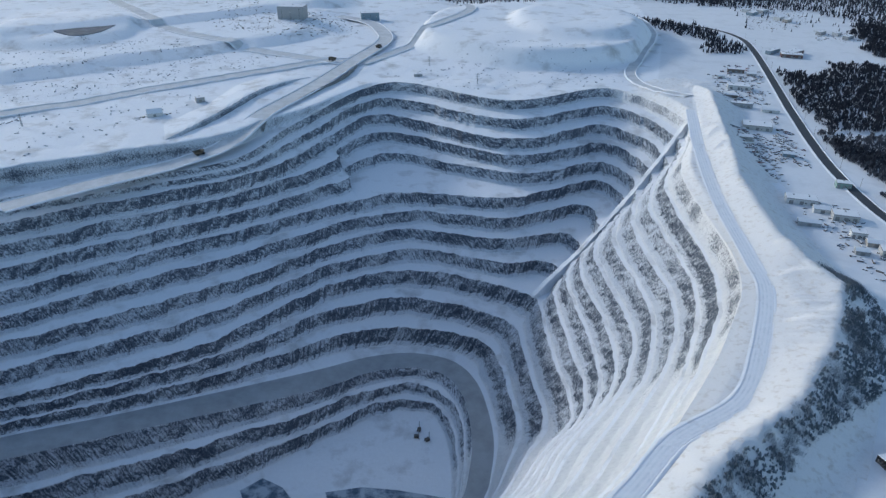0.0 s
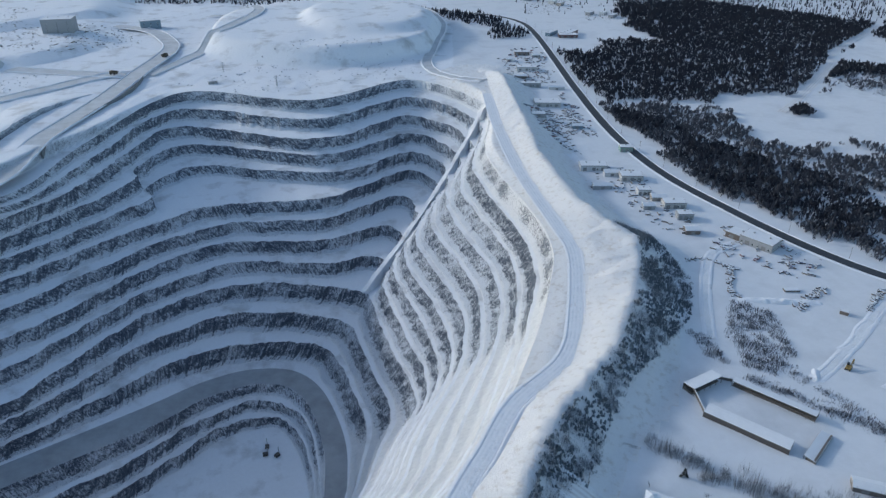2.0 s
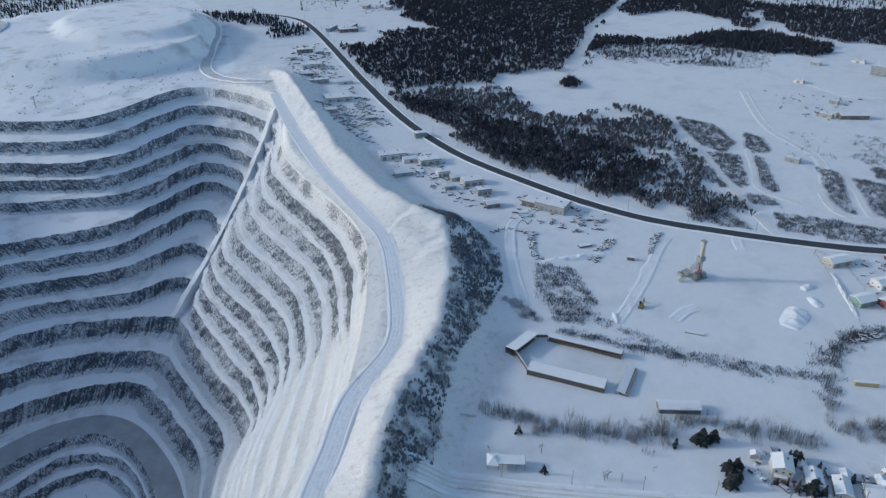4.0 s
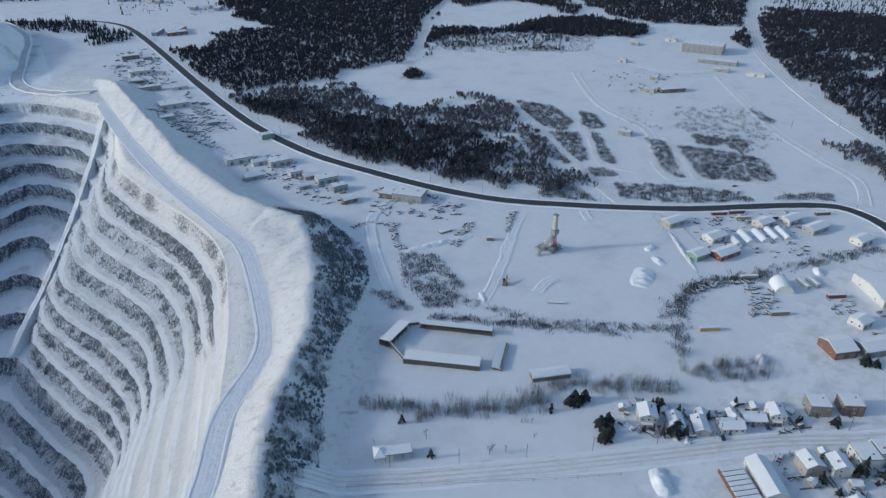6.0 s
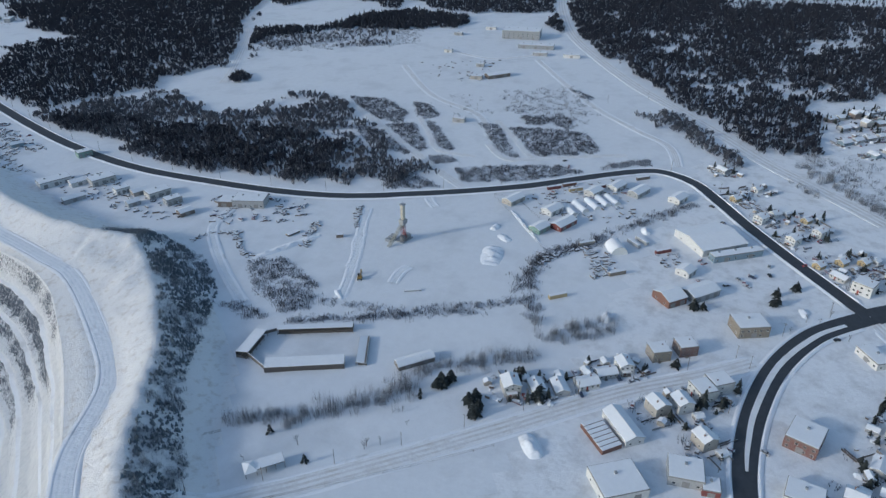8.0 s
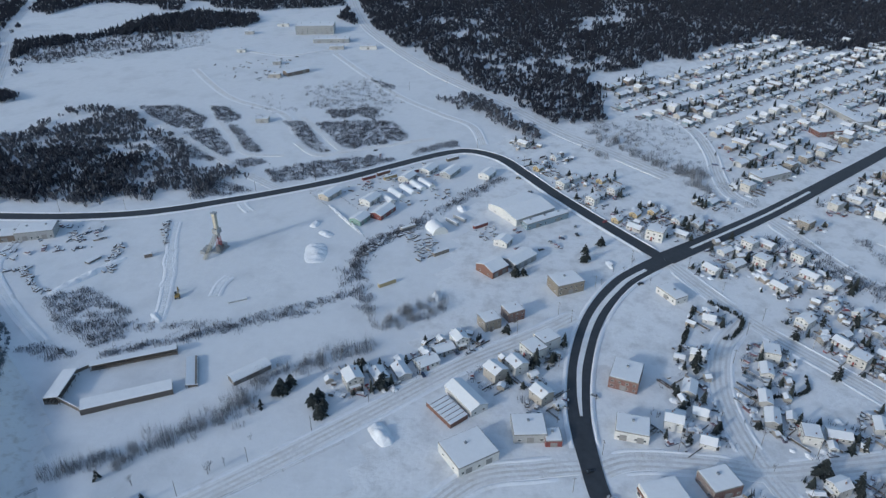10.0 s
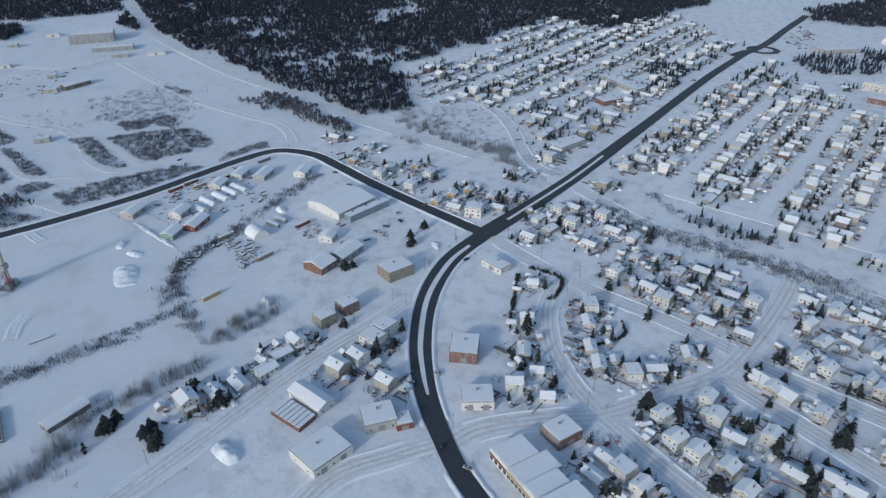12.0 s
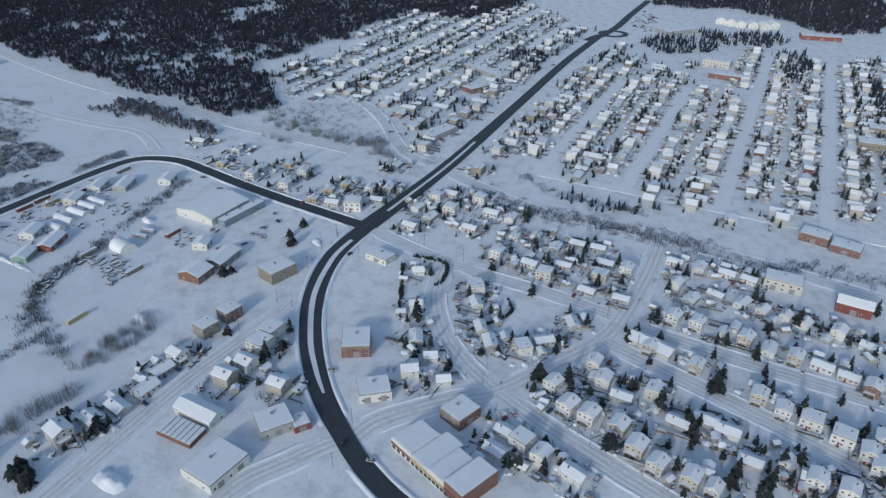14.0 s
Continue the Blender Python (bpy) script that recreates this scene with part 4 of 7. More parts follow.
WALLS = {"white": siding("white_siding", (0.64, 0.64, 0.63)), "cream": siding("cream_siding", (0.52, 0.51, 0.49)), "beige": siding("beige_siding", (0.43, 0.40, 0.36)),
         "grey": siding("grey_siding", (0.36, 0.37, 0.38)), "blue": siding("blue_siding", (0.22, 0.30, 0.36)), "yellow": siding("yellow_siding", (0.44, 0.35, 0.20)),
         "green": siding("green_siding", (0.22, 0.34, 0.30)), "brown": siding("brown_siding", (0.17, 0.14, 0.12)),
         "red_brick": brickwork("red_brick", (0.19, 0.085, 0.072)), "tan_brick": brickwork("tan_brick", (0.26, 0.225, 0.18)), "dark_brick": brickwork("dark_brick", (0.15, 0.07, 0.06)),
         "red": siding("red_siding", (0.20, 0.06, 0.055)), "orange": siding("orange_siding", (0.20, 0.105, 0.08))}
WORDS = {"red_brick": "red brick", "tan_brick": "tan brick", "dark_brick": "dark brick"}


def window_on(parent, x, y, z, wide, high, face, mat=None):
    """A framed window on a wall that looks along face ('x', '-x', 'y' or '-y')."""
    s = -1 if face[0] == "-" else 1
    bm = bmesh.new()
    t = 0.09
    def slab(a0, a1, z0, z1, d0, d1):
        n = len(bm.faces)
        if face[-1] == "y":
            box_bm(x + a0, x + a1, *sorted((y + s * d0, y + s * d1)), z0, z1, bm)
        else:
            box_bm(*sorted((x + s * d0, x + s * d1)), y + a0, y + a1, z0, z1, bm)
        bm.faces.ensure_lookup_table()
        return n
    h = wide / 2
    slab(-h, h, z, z + t, -0.02, 0.07), slab(-h, h, z + high - t, z + high, -0.02, 0.07)
    slab(-h, -h + t, z + t, z + high - t, -0.02, 0.07), slab(h - t, h, z + t, z + high - t, -0.02, 0.07)
    first = slab(-h + t, h - t, z + t, z + high - t, -0.02, 0.03)
    for q in bm.faces[first:]:
        q.material_index = 1
    return part("window", bm, [mat or TRIM, GLASS], parent)


def gable_roof(wide, deep, base, rise, over, parent, snow_deep=0.32, ridge="x"):
    """Eave boards with a snow blanket on two slopes. The ridge runs along x, or y."""
    for name, mat, lift, thick, extra in (("roof", EAVE, 0.0, 0.16, 0.0), ("snow_cover", SNOW_ROOF, 0.16, snow_deep, -0.06)):
        bm = bmesh.new()
        o = over + extra
        L, D = ((wide, deep) if ridge == "x" else (deep, wide))
        hx, hy = L / 2 + o, D / 2 + o
        drop = rise * o / (D / 2)
        prof = [(-hy, base - drop), (0, base + rise), (hy, base - drop)]
        rings = []
        for k in range(5):
            x = -hx + 2 * hx * k / 4
            sag = 0.05 * math.sin(k * 2.1 + wide) if name == "snow_cover" else 0
            lo = [(x, p, z + lift) for p, z in prof]
            hi = [(x, p * (0.985 if name == "snow_cover" else 1), z + lift + thick + (sag if i == 1 else 0)) for i, (p, z) in enumerate(prof)]
            pts = lo + hi[::-1]
            rings.append([bm.verts.new(q if ridge == "x" else (q[1], q[0], q[2])) for q in pts])
        for a, b in zip(rings[:-1], rings[1:]):
            for i in range(6):
                bm.faces.new((a[i], a[(i + 1) % 6], b[(i + 1) % 6], b[i]))
        bm.faces.new(rings[0])
        bm.faces.new(rings[-1][::-1])
        bmesh.ops.recalc_face_normals(bm, faces=bm.faces)
        parent = part(name, bm, mat, parent, "snow-covered roof" if name == "snow_cover" else "")
    return parent.parent


def house(name, label, wide, deep, storeys, wall, roof="x", rise=2.4, porch=False, windows=3, chimney=True, group="", far=False):
    """A house whose front looks along -y: walls, roof, door, windows, chimney, porch."""
    h = Empty(name, label, "house", group)
    top = 0.5 + 2.7 * storeys
    bm = bmesh.new()
    W, D = wide / 2, deep / 2
    if roof == "flat":
        box_bm(-W, W, -D, D, -0.4, top + 0.5, bm)
    else:
        ax = roof == "x"
        prof = [(-D if ax else -W, -0.4), (D if ax else W, -0.4), (D if ax else W, top), (0, top + rise), (-D if ax else -W, top)]
        ends = []
        for e in ((-W, W) if ax else (-D, D)):
            ends.append([bm.verts.new((e, p, z) if ax else (p, e, z)) for p, z in prof])
        for i in range(5):
            bm.faces.new((ends[0][i], ends[0][(i + 1) % 5], ends[1][(i + 1) % 5], ends[1][i]))
        bm.faces.new(ends[0])
        bm.faces.new(ends[1][::-1])
        bmesh.ops.recalc_face_normals(bm, faces=bm.faces)
    part("wall", bm, WALLS[wall], h)
    if roof == "flat":
        cap = part("cornice", box_bm(-W - 0.15, W + 0.15, -D - 0.15, D + 0.15, top + 0.5, top + 0.75), EAVE, h)
        part("snow_cover", box_bm(-W + 0.1, W - 0.1, -D + 0.1, D - 0.1, top + 0.75, top + 1.05, bevel=0.12), SNOW_ROOF, cap, "snow-covered flat roof")
    else:
        cap = gable_roof(wide, deep, top, rise, 0.45, h, ridge=roof)
    part("door", box_bm(-W * 0.25 - 0.5, -W * 0.25 + 0.5, -D - 0.06, -D + 0.02, 0.5, 2.55), RED_DOOR if wall in ("white", "cream") else DARK_TRIM, h)
    for s in range(storeys):
        z = 1.35 + 2.7 * s
        for k in range(windows):
            x = -W + wide * (k + 0.5) / windows
            if (s == 0 and abs(x + W * 0.25) < 1.3) or (far and k > 0):
                continue
            window_on(h, x, -D, z, 1.3, 1.2, "-y")
        if far and s:
            continue
        for side, f in ((-W, "-x"), (W, "x"))[:0 if far else 2]:
            window_on(h, side, -D * 0.4 if s else D * 0.35, z, 1.1, 1.1, f)
        if not far:
            window_on(h, W * 0.3, D, z, 1.2, 1.1, "y")
    if roof == "y" and not far:
        window_on(h, 0, -D, top + 0.3, 0.9, 0.9, "-y")
    if chimney and not far:
        x, y = W * 0.45, D * 0.3
        part("chimney", box_bm(x - 0.3, x + 0.3, y - 0.3, y + 0.3, top - 0.2, top + (rise if roof != "flat" else 0.6) + 0.9), WALLS["red_brick"], cap)
    if porch and not far:
        part("porch", box_bm(-W * 0.8, W * 0.5, -D - 1.8, -D, 0.0, 0.5), WOOD, h)
        part("porch_roof", box_bm(-W * 0.8, W * 0.5, -D - 1.9, -D, 2.75, 2.9), EAVE, h)
        part("porch_snow", box_bm(-W * 0.8, W * 0.5, -D - 1.85, -D, 2.9, 3.15, bevel=0.08), SNOW_ROOF, h)
        for x in (-W * 0.78, -W * 0.15, W * 0.48):
            part("post", box_bm(x - 0.07, x + 0.07, -D - 1.8, -D - 1.66, 0.5, 2.75), TRIM, h)
    elif not far:
        part("step", box_bm(-W * 0.25 - 0.8, -W * 0.25 + 0.8, -D - 1.1, -D, 0.0, 0.45), WOOD, h)
    return h


def Empty(name, label, category, group="", kind=""):
    return tagged(new(name), label, category, group, kind)


def put(proto, x, y, turn=0.0, scale=1.0, z=None):
    if z is None:
        z = float(height(np.array([x]), np.array([y]))[0])
    return copy_thing(proto, pose(x, y, z, 0, 0, turn) @ Matrix.Diagonal((scale, scale, scale, 1)))


STORE = []


def proto(ob):
    """Remember a first piece; it is moved to a real place by its last use."""
    STORE.append(ob)
    return ob


KINDS = {}


def make_kind(key, *args, **kw):
    KINDS[key] = proto(house(*args, **kw))
    KINDS["far_" + key] = proto(house(*args, **kw, far=True))


for c, word in (("white", "white"), ("cream", "cream"), ("grey", "grey"), ("blue", "slate-blue")):
    make_kind("bungalow_" + c, "bungalow", f"low {word} clapboard bungalow with a snow-covered gable roof", 11.5, 7.6, 1, c, "x", 1.5, windows=4, group="town houses")
for c, word in (("white", "white"), ("beige", "beige"), ("red_brick", "red brick"), ("cream", "cream")):
    make_kind("tall_" + c, "two_storey_house", f"two-storey {word} house with a snowy gable roof", 8.4, 9.2, 2, c, "y", 1.7, porch=True, windows=3, group="town houses")
for c, word in (("white", "white"), ("yellow", "yellow"), ("grey", "grey")):
    make_kind("cottage_" + c, "cottage", f"small {word} cottage with a steep snowy gable", 7.2, 8.0, 1, c, "y", 2.2, porch=(c == "white"), windows=2, group="town houses")
for c, word in (("white", "white"), ("tan_brick", "tan brick"), ("dark_brick", "dark brick"), ("cream", "cream")):
    make_kind("block_" + c, "flat_roofed_house", f"flat-roofed two-storey {word} house under deep snow", 10.5, 9.5, 2, c, "flat", windows=3, group="town houses")


def garage(name, label, wall, wide=5.2, deep=6.0):
    g = Empty(name, label, "shed", "garden sheds")
    W, D, top = wide / 2, deep / 2, 2.5
    bm = bmesh.new()
    ends = [[bm.verts.new((p, e, z)) for p, z in ((-W, -0.3), (W, -0.3), (W, top), (0, top + 1.3), (-W, top))] for e in (-D, D)]
    for i in range(5):
        bm.faces.new((ends[0][i], ends[0][(i + 1) % 5], ends[1][(i + 1) % 5], ends[1][i]))
    bm.faces.new(ends[0])
    bm.faces.new(ends[1][::-1])
    bmesh.ops.recalc_face_normals(bm, faces=bm.faces)
    part("wall", bm, WALLS[wall], g)
    gable_roof(wide, deep, top, 1.3, 0.3, g, ridge="y")
    part("door", box_bm(-W * 0.6, W * 0.6, -D - 0.05, -D + 0.02, 0.1, 2.2), TRIM if wall != "white" else EAVE, g)
    return g


KINDS["shed"] = proto(garage("garden_shed", "small white shed with snow on its roof", "white"))
KINDS["shed_grey"] = proto(garage("garage", "grey garage with a snow-covered roof", "grey", 6.0, 7.0))


def car(name, label, mat):
    c = Empty(name, label, "car", "parked cars")
    bm = box_bm(-2.2, 2.2, -0.88, 0.88, 0.35, 0.95, bevel=0.14)
    box_bm(-1.02, 0.57, -0.64, 0.64, 1.48, 1.54, bm)
    part("body", bm, mat, c)
    bm = bmesh.new()
    lo = [bm.verts.new(p) for p in ((-1.5, -0.8, 0.95), (1.2, -0.8, 0.95), (1.2, 0.8, 0.95), (-1.5, 0.8, 0.95))]
    hi = [bm.verts.new(p) for p in ((-1.0, -0.62, 1.48), (0.55, -0.62, 1.48), (0.55, 0.62, 1.48), (-1.0, 0.62, 1.48))]
    for i in range(4):
        bm.faces.new((lo[i], lo[(i + 1) % 4], hi[(i + 1) % 4], hi[i]))
    bm.faces.new(hi)
    part("cabin_glass", bm, GLASS, c)
    for x in (-1.35, 1.35):
        for y in (-0.88, 0.88):
            bm = bmesh.new()
            bmesh.ops.create_cone(bm, cap_ends=True, segments=10, radius1=0.33, radius2=0.33, depth=0.22, matrix=pose(x, y, 0.33, 90))
            part("wheel", bm, RUBBER, c)
    return c


CARS = [proto(car("parked_car", f"{word} car parked in the snow", plain(word + "_car_paint", col, 0.3, vary=0.05)))
        for word, col in (("black", (0.02, 0.02, 0.025)), ("white", (0.7, 0.7, 0.7)), ("red", (0.30, 0.03, 0.03)), ("dark-blue", (0.04, 0.06, 0.12)), ("silver", (0.4, 0.41, 0.43)))]


def mesh_from(name, v, f, mat, parent):
    return mesh_object(name, v, f, mat, parent)


def spruce(name, label, high, wide, seed):
    rng = random.Random(seed)
    t = Empty(name, label, "conifer", "town conifers")
    bm = bmesh.new()
    bmesh.ops.create_cone(bm, cap_ends=True, segments=7, radius1=high * 0.022, radius2=high * 0.006, depth=high * 0.9, matrix=pose(0, 0, high * 0.45 - 0.2))
    part("trunk", bm, BARK, t)
    v, f = [], []
    for k in range(int(high * 9)):
        u = rng.random() ** 0.8
        z = high * (0.10 + 0.88 * u)
        r = wide * (1 - u) ** 0.8 * rng.uniform(0.55, 1.15) + 0.15
        a = rng.random() * 6.28
        w = r * rng.uniform(0.28, 0.45)
        d = np.array((math.cos(a), math.sin(a), 0))
        s = np.array((-d[1], d[0], 0))
        root = np.array((0, 0, z + 0.15 * r))
        tip = d * r + np.array((0, 0, z - 0.28 * r))
        mid = d * r * 0.55 + np.array((0, 0, z - 0.02 * r))
        b = len(v)
        v += [root, mid + s * w, tip, mid - s * w, mid - np.array((0, 0, 0.22 * r))]
        f += [(b, b + 1, b + 2), (b, b + 2, b + 3), (b, b + 4, b + 1), (b + 1, b + 4, b + 2), (b + 4, b, b + 3), (b + 4, b + 3, b + 2)]
    mesh_from("crown", v, f, NEEDLES, t)
    return t


def bare_tree(name, label, high, seed):
    rng = random.Random(seed)
    t = Empty(name, label, "bare tree", "bare trees")
    v, f = [], []
    def limb(a, way, length, r, depth):
        b = a + way * length
        side = way.orthogonal().normalized()
        other = way.cross(side)
        base = len(v)
        for p, rr in ((a, r), (b, r * 0.55)):
            for i in range(4):
                an = i * math.pi / 2
                v.append(p + (side * math.cos(an) + other * math.sin(an)) * rr)
        for i in range(4):
            j = (i + 1) % 4
            f.append((base + i, base + j, base + 4 + j, base + 4 + i))
        if depth:
            for k in range(4 if depth > 1 else 5):
                w = (way + Vector((rng.uniform(-1, 1), rng.uniform(-1, 1), rng.uniform(-0.1, 0.7))) * 0.8).normalized()
                limb(a + way * length * rng.uniform(0.45, 1.0), w, length * rng.uniform(0.5, 0.75), r * 0.5, depth - 1)
    trunk = len(v)
    limb(Vector((0, 0, -0.2)), Vector((rng.uniform(-.05, .05), rng.uniform(-.05, .05), 1)).normalized(), high * 0.42, high * 0.022, 3)
    mesh_from("trunk", v[:8], f[:4], BARK, t)
    mesh_from("crown", v, f[4:], TWIGS, t)
    return t


SPRUCES = [proto(spruce("spruce", "dark green spruce with snow on its boughs", h, w, i)) for i, (h, w) in enumerate(((10, 2.6), (8, 2.4), (13, 3.1), (6, 2.2)))]
PINES = [proto(spruce("pine", "broad dark pine with dense needles", h, w, 20 + i)) for i, (h, w) in enumerate(((8, 4.2), (9, 4.8)))]
BARE = [proto(bare_tree("bare_tree", "leafless tree with fine grey branches", h, 30 + i)) for i, h in enumerate((7, 9, 6))]


def utility_pole():
    p = Empty("utility_pole", "grey wooden utility pole with crossarms", "utility pole", "utility poles")
    bm = bmesh.new()
    bmesh.ops.create_cone(bm, cap_ends=True, segments=8, radius1=0.17, radius2=0.11, depth=10.5, matrix=pose(0, 0, 4.9))
    part("pole", bm, WOOD, p)
    part("crossarm", box_bm(-1.1, 1.1, -0.07, 0.07, 9.2, 9.36), WOOD, p)
    return p


POLE = proto(utility_pole())


def heap_of_snow(name, label, x, y, length, wide, high, turn, seed=0):
    """A ploughed heap of snow, rough on top."""
    n, m = max(8, int(length / 1.2)), 9
    rows = []
    for i in range(n + 1):
        u = i / n
        taper = math.sin(math.pi * min(1, max(0, u))) ** 0.4
        row = []
        for j in range(m):
            w = (j / (m - 1) - 0.5) * 2
            lump = 0.7 + 0.5 * wobble(u * length * 0.35 + seed, w * 2.0, seed)
            row.append(((u - 0.5) * length, w * wide / 2 * (0.55 + 0.45 * taper), -0.3 + (1 - w * w) * high * taper * lump))
        rows.append(row)
    v, f = sheet(rows, closed=False)
    ob = mesh_object(name, v, f, SNOW, smooth=True)
    ob.matrix_world = pose(x, y, float(height(np.array([x]), np.array([y]))[0]), 0, 0, turn)
    return tagged(ob, label, "snowbank", "snowbanks")

# ---- town: houses street by street ----
PALETTE = ["bungalow_white", "bungalow_white", "bungalow_cream", "bungalow_grey", "bungalow_blue", "tall_white", "tall_white", "tall_beige", "tall_red_brick", "tall_cream", "bungalow_grey", "tall_beige",
           "cottage_white", "cottage_white", "cottage_grey", "cottage_grey", "block_white", "block_cream"]
HOME_SPOTS = []
GRID_STREETS = []


def homes(points, facing, seed, kinds=PALETTE, cars=0.6, sheds=0.4, size=0.9, prefix=""):
    """Houses at points; facing is the way in degrees that their fronts look."""
    rng = random.Random(seed)
    for x, y in points:
        turn = facing + 90 + rng.uniform(-4, 4)
        kind = rng.choice(kinds)
        put(KINDS[prefix + kind], x, y, turn + (rng.choice((0, 90, -90)) if kind[0] == "b" and rng.random() < 0.3 else 0), size * rng.uniform(0.9, 1.04))
        HOME_SPOTS.append((x, y))
        fx, fy = math.cos(radians(facing)), math.sin(radians(facing))
        if rng.random() < cars:
            k = rng.choice((-1, 1))
            put(rng.choice(CARS), x + fx * 6.6 - fy * 5.6 * k, y + fy * 6.6 + fx * 5.6 * k, facing + rng.uniform(-8, 8))
        if rng.random() < sheds:
            k = rng.choice((-1, 1))
            put(KINDS[rng.choice(("shed", "shed", "shed_grey"))], x - fx * 9 - fy * 3.5 * k, y - fy * 9 + fx * 3.5 * k, turn + rng.choice((0, 90)), 0.8)


# the streets east of the bend
homes([(242, -117), (226, -118), (218, -125), (208, -135), (195, -137), (184, -141), (174, -151), (168, -158)], 126, 1, ["tall_white", "bungalow_white", "bungalow_cream", "tall_beige", "cottage_white", "tall_cream"])
homes([(252, -143), (239, -142), (227, -146), (225, -162), (205, -163), (203, -176), (195, -182), (177, -181), (173, -196), (162, -201)], -46, 2, ["tall_white", "bungalow_white", "tall_cream", "cottage_white", "bungalow_grey", "tall_white"])
homes([(257, -177), (238, -192), (211, -209), (200, -214), (191, -222), (179, -229), (168, -233)], 133, 3, ["tall_white", "tall_white", "tall_cream", "block_white", "tall_beige"])
homes([(278, -202), (270, -212), (260, -222), (252, -230), (242, -237), (232, -245), (224, -255), (214, -262), (203, -266)], 129, 4, ["tall_white", "cottage_white", "bungalow_white", "tall_beige", "tall_red_brick", "bungalow_cream"])
homes([(308, -221), (293, -222), (294, -239), (283, -249), (274, -256), (266, -265), (257, -270), (245, -282), (231, -290)], -57, 5, ["bungalow_white", "cottage_white", "tall_white", "bungalow_cream", "bungalow_grey", "tall_white"])
homes([(333, -235), (323, -246), (313, -259), (304, -268)], 130, 6, ["bungalow_white", "bungalow_cream", "block_white", "cottage_grey"])
homes([(161, -201), (153, -210), (160, -232), (173, -245)], 133, 7, ["tall_white", "bungalow_white", "tall_cream"])
homes([(322, -66), (359, -75), (294, -60), (277, -64), (267, -51), (258, -66)], -97, 8, ["cottage_white", "bungalow_cream", "bungalow_white", "tall_white"], sheds=0.2)
homes([(332, -104), (318, -100), (295, -96), (281, -97), (272, -112), (276, -125), (287, -146)], 87, 9, ["bungalow_white", "bungalow_cream", "block_white", "bungalow_grey"], sheds=0.3)
homes([(218, -85), (210, -90), (200, -95), (188, -105), (208, -77)], -54, 10, ["bungalow_white", "tall_white", "block_white", "bungalow_cream"], sheds=0.4)
homes([(367, -128), (387, -147), (337, -149), (352, -145), (368, -184), (341, -191), (315, -167), (327, -181), (303, -183), (345, -165), (360, -195), (330, -200)], 138, 11, ["bungalow_white", "cottage_white", "bungalow_cream", "bungalow_grey", "tall_white", "block_cream"])
homes([(456, -110), (434, -115), (427, -98), (418, -82), (405, -121), (445, -140), (423, -142), (413, -153), (444, -93), (460, -122), (384, -161), (367, -168)], 139, 12, ["bungalow_white", "bungalow_grey", "bungalow_cream", "cottage_white", "block_white"])
# between the main road and the frozen river
homes([(612, 66), (584, 34), (542, 15), (526, 23), (523, -17), (502, -2), (487, -34), (494, -47), (475, -21), (465, -34), (483, -64), (481, -78), (463, -66), (557, 46), (543, -7)], 150, 13, ["bungalow_white", "cottage_white", "tall_white", "bungalow_cream", "cottage_yellow", "bungalow_grey"], cars=0.6)
put(KINDS["block_white"], 455.4, -47.9, 162 + 90, 1.15)
# the street on the mine's side
homes([(261, 107), (268, 95), (274, 85), (284, 74), (297, 68), (306, 61)], -138, 14, ["bungalow_white", "tall_white", "bungalow_grey", "tall_white", "tall_cream"], sheds=0.8, size=1.02)
put(KINDS["block_tan_brick"], 326.4, 47.9, -141 + 90)
put(KINDS["block_dark_brick"], 338.2, 36.1, -141 + 90)
homes([(283, 37), (291, 27), (305, 20), (315, 14), (271, 12)], 47, 15, ["tall_beige", "bungalow_cream", "tall_white", "block_white"], cars=0.9, size=1.05)

# the long parallel streets beyond the corridor
FIRST, STEP, WAY = np.array((496.0, -209.0)), np.array((-46.0, -53.0)), np.array((0.77, -0.64))
WAY /= np.linalg.norm(WAY)
ACROSS = np.array((-WAY[1], WAY[0]))
rng = random.Random(77)
LENGTHS = (273, 280, 483, 462, 448, 420, 392)
for k in range(7):
    a = FIRST + STEP * k
    b = a + WAY * LENGTHS[k]
    GRID_STREETS.append([tuple(a - WAY * 17), tuple(b)])
    ribbon("street_grid", [tuple(a - WAY * 17), tuple((a + b) / 2), tuple(b)], 10, STREET_SNOW, 0.14 + 0.012 * k, "snow-packed residential street", category="street")
    for side in (-1, 1):
        s = 20.0 + rng.uniform(0, 7)
        spots = []
        while s < LENGTHS[k] - 6:
            q = a + WAY * s + ACROSS * side * (16.5 + rng.uniform(-1.5, 1.5))
            if rng.random() < 0.9:
                spots.append((q[0], q[1]))
            s += rng.uniform(12.0, 15.0)
        f = ACROSS * -side
        homes(spots, math.degrees(math.atan2(f[1], f[0])), 100 + 2 * k + side, cars=0.0, sheds=0.0, size=0.9, prefix="far_")
# cross street at the foot of the grid, beside the corridor
ribbon("street_foot", [tuple(FIRST - WAY * 14), tuple(FIRST + STEP * 3 - WAY * 14), tuple(FIRST + STEP * 7 - WAY * 14)], 10, STREET_SNOW, 0.27, "snow-packed residential street", category="street")
# beyond the main street
NORTH = [(714, -8), (836, -53), (1101, -196), (1113, -431), (918, -447), (693, -244), (689, -133)]
